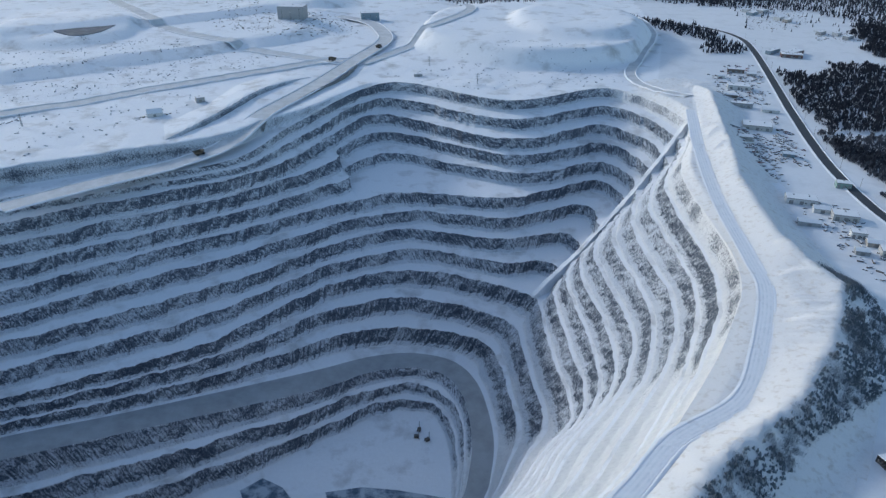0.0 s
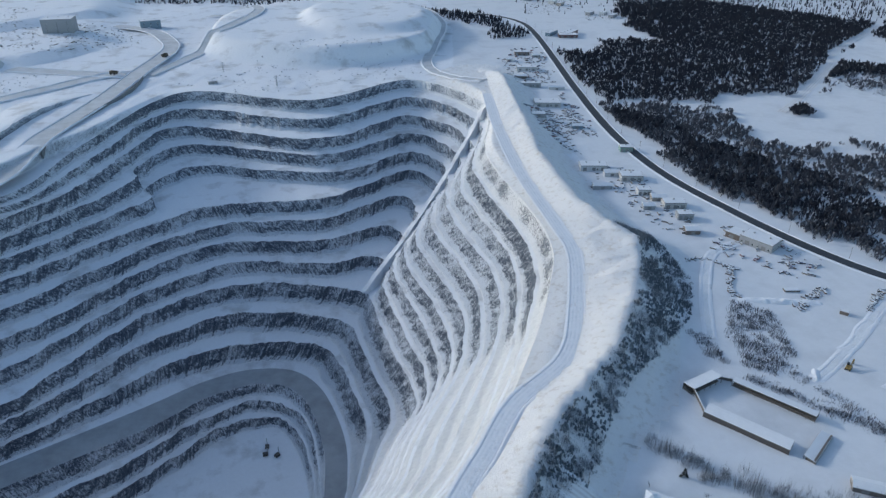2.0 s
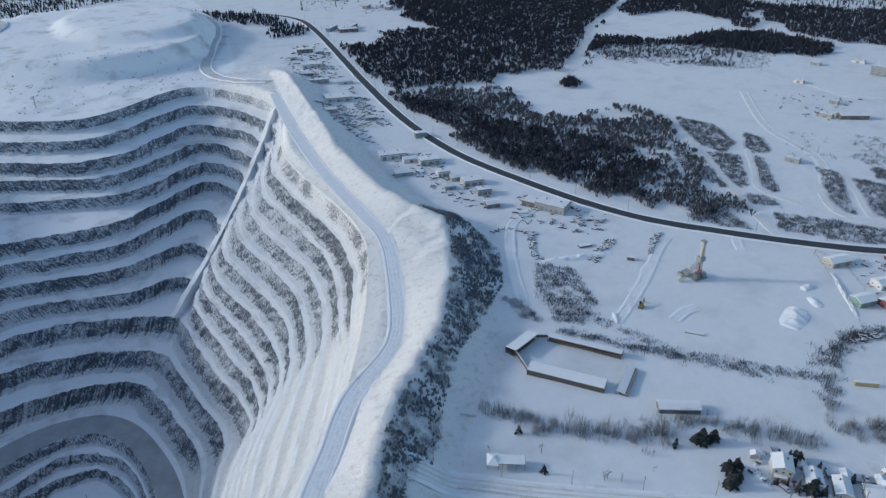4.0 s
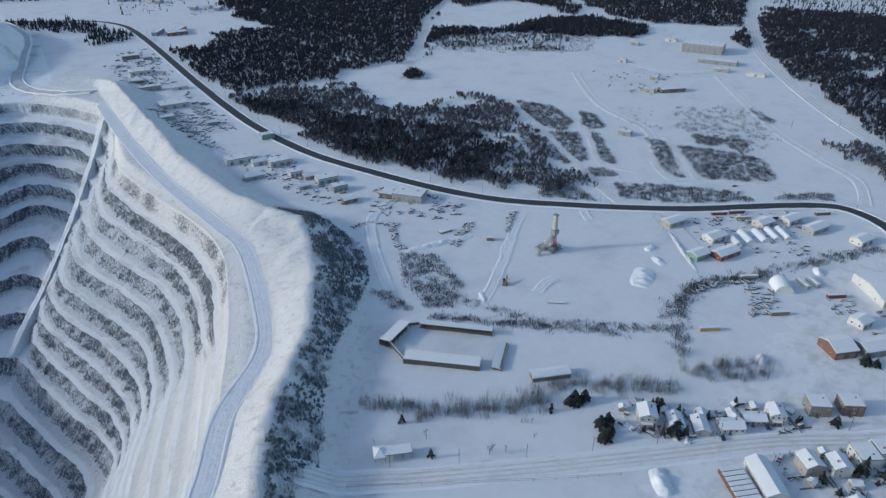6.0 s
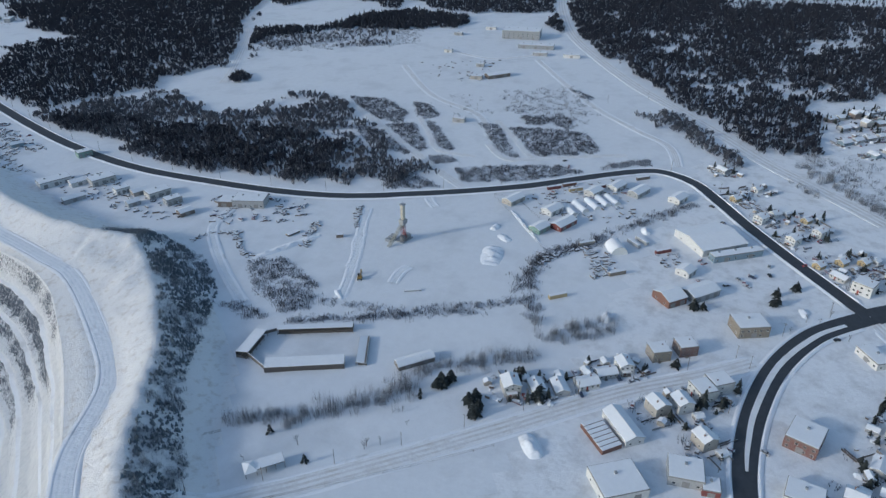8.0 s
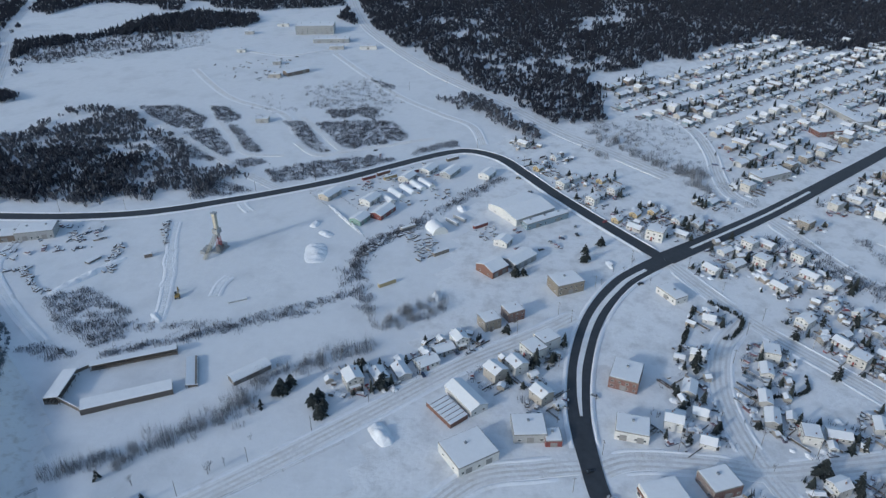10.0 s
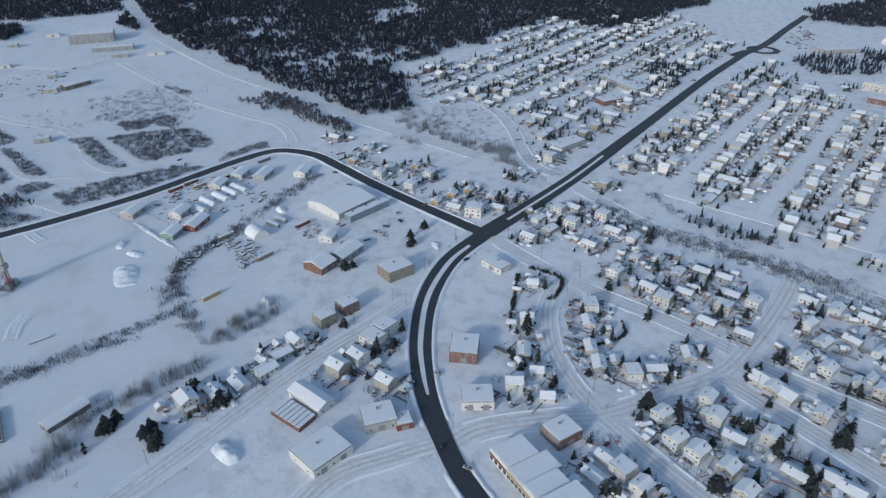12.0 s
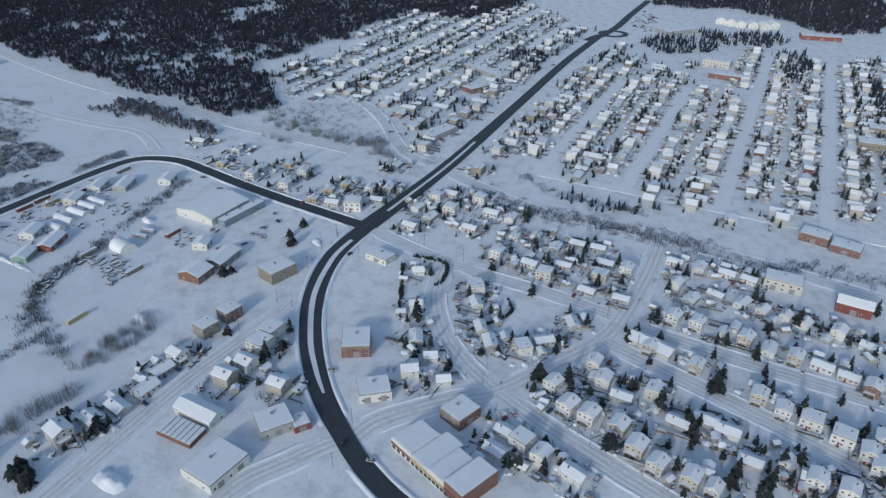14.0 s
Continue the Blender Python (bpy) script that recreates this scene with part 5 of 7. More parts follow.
for j in range(1, 6):
    a = np.array((510.0, -129.0)) + ACROSS * 70 * j + WAY * 84
    line = [a + WAY * s for s in range(0, 728, 4)]
    spans = [p for p in line if inside(p[0], p[1], NORTH)]
    if len(spans) > 8:
        GRID_STREETS.append([tuple(spans[0]), tuple(spans[-1])])
        ribbon("street_north", [tuple(spans[0]), tuple(spans[len(spans) // 2]), tuple(spans[-1])], 10, STREET_SNOW, 0.13 + 0.012 * j, "snow-packed residential street", category="street")
    for side in (-1, 1):
        spots, s = [], rng.uniform(0, 6)
        while s < 728:
            q = a + WAY * s + ACROSS * side * (17 + rng.uniform(-1.5, 1.5))
            if inside(q[0], q[1], NORTH) and rng.random() < 0.85:
                spots.append((q[0], q[1]))
            s += rng.uniform(15, 21)
        f = ACROSS * -side
        homes(spots, math.degrees(math.atan2(f[1], f[0])), 200 + 2 * j + side, ["bungalow_white", "bungalow_cream", "bungalow_grey", "cottage_white", "tall_white", "bungalow_blue"], cars=0.0, sheds=0.0, size=0.95, prefix="far_")
# lots along both sides of the main street
for side, seed in ((-1, 301), (1, 302)):
    spots, s = [], 98.0
    while s < 460:
        q = np.array((426.0, -53.0)) + WAY * s + ACROSS * side * rng.uniform(28, 34)
        if rng.random() < 0.7:
            spots.append((q[0], q[1]))
        s += rng.uniform(19, 27)
    f = ACROSS * -side
    homes(spots, math.degrees(math.atan2(f[1], f[0])), seed, ["block_white", "block_cream", "bungalow_white", "block_tan_brick", "bungalow_blue"], cars=0.5)


# ---- larger buildings ----
def hall(name, label, x, y, turn, length, deep, high, wall, roof="gable", rise=2.0, doors=2, windows=0, category="building", z=None, cover="snow-covered roof"):
    length, deep, high, rise = 1.4 * length, 1.4 * deep, 1.08 * high, 1.2 * rise
    h = Empty(name, label, category)
    L, D = length / 2, deep / 2
    bm = bmesh.new()
    if roof == "gable":
        ends = [[bm.verts.new((e, p, q)) for p, q in ((-D, -0.4), (D, -0.4), (D, high), (0, high + rise), (-D, high))] for e in (-L, L)]
        for i in range(5):
            bm.faces.new((ends[0][i], ends[0][(i + 1) % 5], ends[1][(i + 1) % 5], ends[1][i]))
        bm.faces.new(ends[0])
        bm.faces.new(ends[1][::-1])
        bmesh.ops.recalc_face_normals(bm, faces=bm.faces)
    else:
        box_bm(-L, L, -D, D, -0.4, high, bm)
    part("wall", bm, wall, h)
    if roof == "gable":
        gable_roof(length, deep, high, rise, 0.4, h, 0.35)
    else:
        part("cornice", box_bm(-L - 0.12, L + 0.12, -D - 0.12, D + 0.12, high, high + 0.35), EAVE, h)
        part("snow_cover", box_bm(-L + 0.15, L - 0.15, -D + 0.15, D - 0.15, high + 0.35, high + 0.65, bevel=0.12), SNOW_ROOF, h, cover)
        for k in range(max(1, int(length / 12))):
            vx = -L + length * (k + 0.5) / max(1, int(length / 12))
            part("roof_vent", box_bm(vx - 0.6, vx + 0.6, D * 0.2, D * 0.2 + 1.2, high + 0.6, high + 1.5), METAL, h)
    for k in range(doors):
        dx = -L + length * (k + 0.5) / doors
        w = min(3.2, length / doors * 0.55)
        part("door", box_bm(dx - w / 2, dx + w / 2, -D - 0.08, -D + 0.02, 0, min(3.4, high * 0.75)), EAVE, h)
    for k in range(windows):
        for fl in range(max(1, int(high / 3.2))):
            dx = -L + length * (k + 0.5) / windows
            if doors and fl == 0 and k % 3 == 1:
                continue
            window_on(h, dx, -D, 1.2 + 3.0 * fl, 1.5, 1.3, "-y")
    for fl in range(1):
        for k in range(2):
            window_on(h, -L, D * (k - 0.5), 1.2 + 3.0 * fl, 1.3, 1.2, "-x")
            window_on(h, L, D * (k - 0.5), 1.2 + 3.0 * fl, 1.3, 1.2, "x")
    h.matrix_world = pose(x, y, float(height(np.array([x]), np.array([y]))[0]) if z is None else z, 0, 0, turn)
    return h


hall("brick_building", "two-storey red brick building with a flat snowy roof", 295, -28.7, -100, 10.5, 12, 6.2, WALLS["red_brick"], "flat", doors=1, windows=4)
hall("corner_store", "low white store with a flat snowy roof", 258, -32, -92, 11, 9, 4.6, WALLS["white"], "flat", doors=2, windows=4)
hall("white_hall", "low white building beside a snowy lot", 381.1, -55.4, -140, 12, 7, 3.6, WALLS["white"], "flat", doors=1, windows=4)
hall("brick_apartments", "dark brick two-storey apartments under snow", 233.0, -68.0, -60, 10, 9, 5.2, WALLS["dark_brick"], "flat", doors=1, windows=4)
hall("flat_store", "flat-roofed grey store covered with snow", 247.2, 15.3, -75, 11, 10, 4.4, WALLS["grey"], "flat", doors=1, windows=3)
hall("low_annex", "low red-fronted annex with a snowy roof", 244.5, 3.8, -75, 5.5, 6, 3.2, WALLS["red"], "flat", doors=1)
hall("yellow_brick_block", "yellow brick two-storey block with flat roofs", 376.1, 8.6, -56, 13, 10, 6.5, WALLS["tan_brick"], "flat", doors=1, windows=5)
hall("orange_barn", "orange brick barn with a snow-covered gable roof", 386.1, 56.6, -36, 10, 11, 4.5, WALLS["orange"], "gable", 2.2, windows=3)
hall("grey_hall", "long grey hall joined to the brick barn", 401.4, 41.3, -34, 15, 9, 4.0, METAL, "gable", 1.6, doors=3)
hall("white_barn", "long white barn with a snow-covered metal roof", 261.8, 48.1, 47, 16, 7, 3.6, WALLS["white"], "gable", 1.6, doors=1)
hall("shop", "wide flat-roofed shop with a red sign band", 226.6, 39.8, -47, 15, 13, 4.6, WALLS["white"], "flat", doors=2, windows=5)
arena = hall("arena", "big white arena with a low snow-covered roof", 475.2, 49.7, -43, 26, 24, 4.6, WALLS["white"], "gable", 2.2, doors=2, windows=4)
hall("ticket_hall", "low dark-glazed hall beside the arena", 461.6, 30.1, -46, 27, 5, 4.2, WALLS["blue"], "flat", doors=2, windows=8)
hall("white_apartments", "white flat-roofed apartment block", 294.4, -284.0, -130, 15, 9, 6.2, WALLS["cream"], "flat", doors=2, windows=5)
hall("red_house", "red two-storey house with a snowy roof", 263.6, -307.5, -134, 13, 8, 5.6, WALLS["red"], "gable", 2.0, doors=1, windows=5)
hall("red_school", "long red brick school with flat snowy roofs", 339.6, -342.4, -141, 13, 9, 5.2, WALLS["red_brick"], "flat", doors=1, windows=7)
hall("red_school_wing", "red brick school wing with a snowy roof", 322.0, -352.0, -141, 13, 9, 4.4, WALLS["red_brick"], "flat", doors=1, windows=7)
hall("long_house", "long low cream house beside spruces", 259.0, -178.9, -148, 17, 7, 3.2, WALLS["cream"], "gable", 1.6, doors=1, windows=5)
hall("school_block", "long flat school block with red panels", 764.2, -241.0, -158, 46, 11, 4.4, WALLS["grey"], "flat", doors=3, windows=12)
hall("school_wing", "flat school wing with red panels", 708.0, -217.7, -65, 28, 11, 4.4, WALLS["red_brick"], "flat", doors=2, windows=9)
hall("long_store", "long dark store beside the main street", 583.5, -142.7, -52, 24, 10, 4.5, WALLS["grey"], "flat", doors=2, windows=6)
hall("apartment_block", "cream three-storey apartment block", 732.5, -519.4, -136, 22, 11, 7.5, WALLS["cream"], "flat", doors=1, windows=8)
hall("red_apartments", "long red brick apartments with flat roof", 684.6, -499.7, -132, 26, 10, 5.2, WALLS["red_brick"], "flat", doors=2, windows=10)
for q, (x, y) in enumerate([(939, -658), (926, -665), (913, -673), (903, -685), (893, -697), (897, -715)]):
    hall("row_apartments", "white gabled row apartments at the woods", x, y, -40 + 6 * q, 10, 10, 5.6, WALLS["white"], "gable", 3.0, doors=1, windows=4)
hall("mill", "wide low grey store with parking lot", 900.6, -561.1, -80, 36, 20, 5.0, WALLS["grey"], "flat", doors=2, windows=6)
hall("red_works", "long red works building behind the town", 823.0, -735.7, -119, 36, 14, 5.0, WALLS["red"], "flat", doors=3, windows=6)
hall("tan_block", "tan brick block at the edge of town", 467.2, -504.1, -127, 20, 12, 7.0, WALLS["tan_brick"], "flat", doors=1, windows=6)
hall("tan_block_annex", "tan brick annex with flat snowy roof", 501.6, -539.3, -127, 12, 9, 5.0, WALLS["tan_brick"], "flat", doors=1, windows=3)


# shops along the bend, joined under several roofs
def arcade():
    m = Empty("shopping_row", "joined shops with cream and orange fronts under snow", "shops")
    for k, (x0, x1, d, h, w) in enumerate(((0, 13, 17, 6, "white"), (13, 24, 21, 5.6, "cream"), (24, 34, 18, 6.4, "white"), (34, 45, 20, 8.0, "red_brick"))):
        part("wall", box_bm(x0, x1 - 0.05, 0, d, -0.3, h), WALLS[w], m)
        part("snow_cover", box_bm(x0 + 0.2, x1 - 0.25, 0.2, d - 0.2, h, h + 0.35, bevel=0.1), SNOW_ROOF, m, "snow-covered flat roof")
        part("fascia", box_bm(x0, x1 - 0.1, -0.35, -0.02, 3.0, 4.1), (WALLS["orange"] if k == 0 else WALLS["yellow"] if k < 3 else WALLS["red"]), m)
        for j in range(4):
            window_on(m, x0 + (x1 - x0) * (j + 0.5) / 4, 0, 0.6, 2.0, 2.0, "-y", DARK_TRIM)
    m.matrix_world = pose(221.8, -34.0, 0, 0, 0, -152)
    return m


arcade()


# ---- the old stadium: four roofed stands round a field ----
def stand(x, y, turn, length, deep, high, wall_side=1):
    s = Empty("grandstand", "roofed wooden grandstand with snow on its roof", "grandstand", "stands round the field")
    L, D = length / 2, deep / 2
    bm = bmesh.new()
    rows = [[bm.verts.new((e, p, q)) for p, q in ((-D, high - 0.9), (D, high), (D, high + 0.2), (-D, high - 0.7))] for e in (-L, L)]
    for i in range(4):
        bm.faces.new((rows[0][i], rows[0][(i + 1) % 4], rows[1][(i + 1) % 4], rows[1][i]))
    bm.faces.new(rows[0]), bm.faces.new(rows[1][::-1])
    bmesh.ops.recalc_face_normals(bm, faces=bm.faces)
    part("roof", bm, EAVE, s)
    bm = bmesh.new()
    rows = [[bm.verts.new((e, p, q)) for p, q in ((-D + .05, high - 0.69), (D - .05, high + 0.21), (D - .15, high + 0.48), (-D + .15, high - 0.42))] for e in (-L + .1, L - .1)]
    for i in range(4):
        bm.faces.new((rows[0][i], rows[0][(i + 1) % 4], rows[1][(i + 1) % 4], rows[1][i]))
    bm.faces.new(rows[0]), bm.faces.new(rows[1][::-1])
    bmesh.ops.recalc_face_normals(bm, faces=bm.faces)
    part("snow_cover", bm, SNOW_ROOF, s, "snow-covered stand roof")
    part("back_wall", box_bm(-L, L, -D, -D + 0.15, -0.3, high - 0.9), DARK_TRIM, s)
    n = max(3, int(length / 4))
    for k in range(n + 1):
        px = -L + 0.2 + (length - 0.4) * k / n
        part("post", box_bm(px - 0.1, px + 0.1, D - 0.3, D - 0.1, -0.3, high), WOOD, s)
    for k in range(4):
        part("bench", box_bm(-L + 0.3, L - 0.3, -D + 0.3 + k * deep / 5, -D + 0.3 + (k + 0.8) * deep / 5, -0.2, 2.0 - 0.45 * k), WOOD, s)
    s.matrix_world = pose(x, y, 0, 0, 0, turn)


stand(*[(224, 212)][0], -56, 42.9, 7.3, 4.0)
stand(*[(252, 227)][0], -57 + 180, 43.6, 5.9, 4.2)
stand(*[(223, 249)][0], 14 + 180, 21.9, 7.7, 4.8)
stand(*[(250, 192)][0], -150 + 180, 24.3, 5.9, 2.0)
hall("field_shed", "long low shed with a snowy roof beside the field", *[(256, 162)][0], -36, 15, 5, 2.6, WOOD, "gable", 1.0, doors=2)


def pavilion():
    p = Empty("picnic_pavilion", "open picnic pavilion with a snow-covered roof", "pavilion")
    part("roof", box_bm(-7, 5, -2.4, 2.4, 2.8, 2.95), EAVE, p)
    part("snow_cover", box_bm(-6.9, 4.9, -2.3, 2.3, 2.95, 3.3, bevel=0.1), SNOW_ROOF, p)
    bm = bmesh.new()
    base = [bm.verts.new(q) for q in ((-9, -3, 2.8), (-4.5, -3, 2.8), (-4.5, 3, 2.8), (-9, 3, 2.8))]
    tip = bm.verts.new((-6.7, 0, 4.6))
    for i in range(4):
        bm.faces.new((base[i], base[(i + 1) % 4], tip))
    bm.faces.new(base[::-1])
    part("hip_roof", bm, SNOW_ROOF, p)
    for x in (-8.6, -4.8, -1.6, 1.6, 4.8):
        for y in (-2.2, 2.2):
            part("post", box_bm(x - 0.1, x + 0.1, y - 0.1, y + 0.1, -0.2, 2.8), WOOD, p)
    p.matrix_world = pose(160.4, 180.1, 0, 0, 0, -37) @ Matrix.Diagonal((1.3, 1.3, 1.15, 1))


pavilion()


def round_shelter(x, y, turn, length, wide, label, mat=SNOW_ROOF):
    s = Empty("round_shelter", label, "shelter", "round-roofed shelters")
    bm = bmesh.new()
    ends = []
    for e in (-length / 2, length / 2):
        ends.append([bm.verts.new((e, -math.cos(a) * wide / 2, math.sin(a) * wide * 0.48)) for a in np.linspace(-0.06, math.pi + 0.06, 13)])
    for i in range(12):
        bm.faces.new((ends[0][i], ends[0][i + 1], ends[1][i + 1], ends[1][i]))
    part("cover", bm, mat, s)
    for e in (-length / 2 + 0.1, length / 2 - 0.1):
        bm = bmesh.new()
        bm.faces.new([bm.verts.new((e, -math.cos(a) * wide * 0.485, math.sin(a) * wide * 0.465)) for a in np.linspace(0, math.pi, 13)])
        part("end_wall", bm, TRIM, s)
    s.matrix_world = pose(x, y, 0, 0, 0, turn)


round_shelter(431.8, 104.7, 38, 14, 12, "white fabric storage dome dusted with snow")
for x, y in [(474, 155), (484, 150), (493, 143), (502, 138), (508, 132)]:
    round_shelter(x, y, 48, 18, 6, "round-roofed storage shelter under snow")


def container(name, label, mat, x, y, turn, length=8.0, wide=2.4, high=2.5):
    c = Empty(name, label, "container", "containers in a row" if name == "storage_container" else "")
    part("body", box_bm(-length / 2, length / 2, -wide / 2, wide / 2, 0.0, high, bevel=0.05), mat, c)
    part("snow_cover", box_bm(-length / 2 + .05, length / 2 - .05, -wide / 2 + .05, wide / 2 - .05, high, high + 0.3, bevel=0.08), SNOW_ROOF, c)
    for s in (-0.5, 0.5):
        part("door", box_bm(-length / 2 - 0.05, -length / 2, s * wide / 2 - wide * 0.22, s * wide / 2 + wide * 0.22, 0.1, high - 0.1), mat, c)
    c.matrix_world = pose(x, y, 0, 0, 0, turn)


a, b = np.array([(257, 62)][0], float), np.array([(246, 49)][0], float)
for k in range(7):
    q = a + (b - a) * k / 6
    container("storage_container", "orange-red storage container with snow on top", WALLS["orange"], q[0], q[1], -37, 11.0, 2.5)
for (x, y), mat, word in zip([(445, 96), (452, 92), (429, 125), (507, 181), (519, 172), (512, 164), (526, 149), (444, 75), (400, 94), (355, 118), (562, 122)],
                             ("grey", "grey", "beige", "red", "orange", "yellow", "red", "red", "tan_brick", "yellow", "brown"),
                             ("grey", "grey", "beige", "red", "orange", "yellow", "red", "red", "tan", "yellow", "brown")):
    container("trailer", f"{word} trailer parked in the yard under snow", WALLS[mat], x, y, -125 if mat == "grey" else -42, 12.0)
# small sheds and works buildings along the road
for (x, y), long, wall in zip([(468, 200), (466, 166), (533, 136), (448, 150), (513, 149), (531, 117), (534, 86), (433, 163), (423, 55)], (12, 11, 11, 14, 10, 13, 10, 9, 7),
                              ("beige", "white", "white", "red", "cream", "grey", "white", "green", "white")):
    hall("works_shed", f"low {wall} works shed covered with snow", x, y, -17, long, 7, 3.4, WALLS[wall], "gable", 1.4, doors=2, category="shed")
for (x, y), long, deep, wall in zip([(388, 912), (415, 997), (349, 751), (311, 555), (332, 521), (536, 1093), (360, 828), (363, 586), (337, 458), (333, 436), (326, 488)], (20, 16, 22, 18, 14, 22, 18, 9, 13, 9, 8), (10, 8, 14, 9, 9, 12, 6, 6, 8, 6, 6),
                                    ("white", "brown", "cream", "white", "cream", "dark_brick", "grey", "green", "cream", "grey", "white")):
    hall("workshop", f"{WORDS.get(wall, wall)} workshop with a flat snow-covered roof", x, y, -17, long, deep, 4.5, WALLS[wall], "flat", doors=3, windows=4)
for (x, y), long, deep, wall in zip([(430, 978), (361, 868), (388, 809), (316, 701), (347, 664), (320, 535), (332, 474), (298, 511), (382, 962), (324, 412), (315, 461)], (9, 12, 14, 10, 8, 10, 9, 12, 7, 8, 7), (6, 6, 5, 6, 5, 6, 6, 5, 5, 6, 5),
                                    ("grey", "brown", "white", "grey", "blue", "white", "beige", "grey", "white", "brown", "grey")):
    hall("store_shed", f"small {wall} store shed under snow", x, y, -17, long, deep, 3.2, WALLS[wall], "gable", 1.2, doors=1, category="shed")
hall("mine_office", "grey industrial building with flat snowy roofs", 361.6, 379.7, -64, 18, 11, 5.5, WALLS["grey"], "flat", doors=2, windows=6)
hall("mine_office_wing", "low wing beside the industrial building", 354.8, 392.4, -64, 14, 9, 4.0, WALLS["brown"], "flat", doors=2, windows=3)
hall("plant", "large grey works building in the snowfield", 1000.8, 429.8, -74, 40, 22, 11.0, METAL, "flat", doors=3, windows=8)
hall("plant_annex", "low grey annex of the works building", 949.7, 384.8, -74, 36, 12, 4.5, METAL, "flat", doors=3, windows=5)
hall("field_barn", "long dark barn in the snowfield", 786.9, 368.1, -35, 22, 8, 4.0, WALLS["brown"], "gable", 1.5, doors=2)


for (x, y), long, wall in zip([(969, 522), (1028, 495), (912, 363), (767, 387), (868, 483), (922, 321), (821, 409), (617, 330)], (9, 12, 14, 10, 8, 16, 7, 9), ("grey", "white", "grey", "beige", "white", "white", "grey", "grey")):
    hall("field_store", f"low {wall} store in the snowfield under snow", x, y, -74, long, 6, 3.6, WALLS[wall], "flat", doors=1, category="shed")


# ---- drill tower with a conveyor leg ----
def lattice(parent, a, b, wide, mat, n, name="leg"):
    a, b = Vector(a), Vector(b)
    way = (b - a).normalized()
    side = way.cross(Vector((0, 1, 0.01))).normalized()
    other = way.cross(side)
    bm = bmesh.new()
    def rod(p, q, r=0.09):
        d = q - p
        m = Matrix.Translation((p + q) / 2) @ d.to_track_quat("Z", "Y").to_matrix().to_4x4()
        bmesh.ops.create_cone(bm, cap_ends=True, segments=4, radius1=r, radius2=r, depth=d.length, matrix=m)
    corners = [(side * s + other * t) * wide / 2 for s, t in ((-1, -1), (1, -1), (1, 1), (-1, 1))]
    for c in corners:
        rod(a + c, b + c, 0.14)
    for k in range(n):
        p, q = a + (b - a) * k / n, a + (b - a) * (k + 1) / n
        for i in range(4):
            rod(p + corners[i], q + corners[(i + 1) % 4])
            rod(p + corners[i], p + corners[(i + 1) % 4])
    part(name, bm, mat, parent)


def drill_tower():
    t = Empty("drill_tower", "tall drilling tower, red at its foot, cream above", "drill tower")
    red = plain("red_steel", (0.35, 0.06, 0.06), 0.5)
    beige = plain("grey_steel", (0.20, 0.20, 0.21), 0.6)
    cream = plain("cream_cladding", (0.50, 0.48, 0.42), 0.6)
    lattice(t, (0, 0, 0), (0, 0, 7), 1.8, red, 5, "mast_foot")
    lattice(t, (0, 0, 7), (0, 0, 11), 1.6, beige, 4, "mast")
    part("mid_house", box_bm(-1.7, 1.7, -1.5, 1.5, 9.2, 11.6, bevel=0.1), METAL, t, "grey sheet-metal house half-way up the tower")
    part("upper_mast", box_bm(-0.95, 0.95, -0.95, 0.95, 11.6, 19.5, bevel=0.25), cream, t, "cream-clad upper mast")
    part("crown", box_bm(-1.2, 1.2, -1.2, 1.2, 19.5, 20.1), METAL, t)
    lattice(t, (-11, 1, 0), (-1, 0, 9), 1.3, cream, 8, "conveyor")
    for k in range(3):
        part("skid", box_bm(-7 + 2.2 * k, -5.6 + 2.2 * k, 3.5, 6.5, 0.0, 1.6 + 0.3 * k, bevel=0.1), METAL, t)
    part("cabin", box_bm(-2.6, -0.9, -2.4, 0.4, 0.2, 3.2, bevel=0.08), beige, t)
    part("platform", box_bm(-4, 4, -3, 3, -0.1, 0.5), METAL, t)
    part("engine", box_bm(1.2, 3.6, -2, 2, 0.5, 2.6, bevel=0.1), METAL, t)
    t.matrix_world = pose(371.8, 242.8, 0, 0, 0, -6) @ Matrix.Diagonal((1.4, 1.4, 1.4, 1))


drill_tower()


def excavator():
    e = Empty("excavator", "yellow-brown excavator standing in the snow", "excavator")
    ochre = plain("ochre_paint", (0.30, 0.20, 0.06), 0.5)
    for y in (-1.2, 1.2):
        part("track", box_bm(-2.2, 2.2, y - 0.35, y + 0.35, 0, 0.9, bevel=0.2), RUBBER, e)
    part("body", box_bm(-2.0, 1.6, -1.4, 1.4, 1.0, 2.3, bevel=0.12), ochre, e)
    part("cab", box_bm(0.2, 1.8, 0.1, 1.4, 2.3, 3.5, bevel=0.08), GLASS, e)
    lattice(e, (1.6, -0.5, 2.0), (5.4, -0.5, 4.2), 0.4, ochre, 2, "boom")
    lattice(e, (5.4, -0.5, 4.2), (6.8, -0.5, 1.2), 0.3, ochre, 2, "arm")
    part("bucket", box_bm(6.2, 7.3, -1.0, 0.0, 0.2, 1.3, bevel=0.1), METAL, e)
    e.matrix_world = pose(311.9, 238.6, 0, 0, 0, 30)


excavator()
container("flat_barge", "long empty flatbed trailer in the snow", METAL, *[(317, 201)][0], -53, 11, 2.2, 0.8)
container("machine", "snow-covered machine in the yard", WALLS["brown"], *[(352, 285)][0], -53, 5, 3, 2.4)
container("timber_stack", "stack of snow-covered timber", WOOD, *[(339, 318)][0], -15, 10, 4, 1.2)

# ---- trees, poles, hedges and snowbanks ----
rng = random.Random(9)
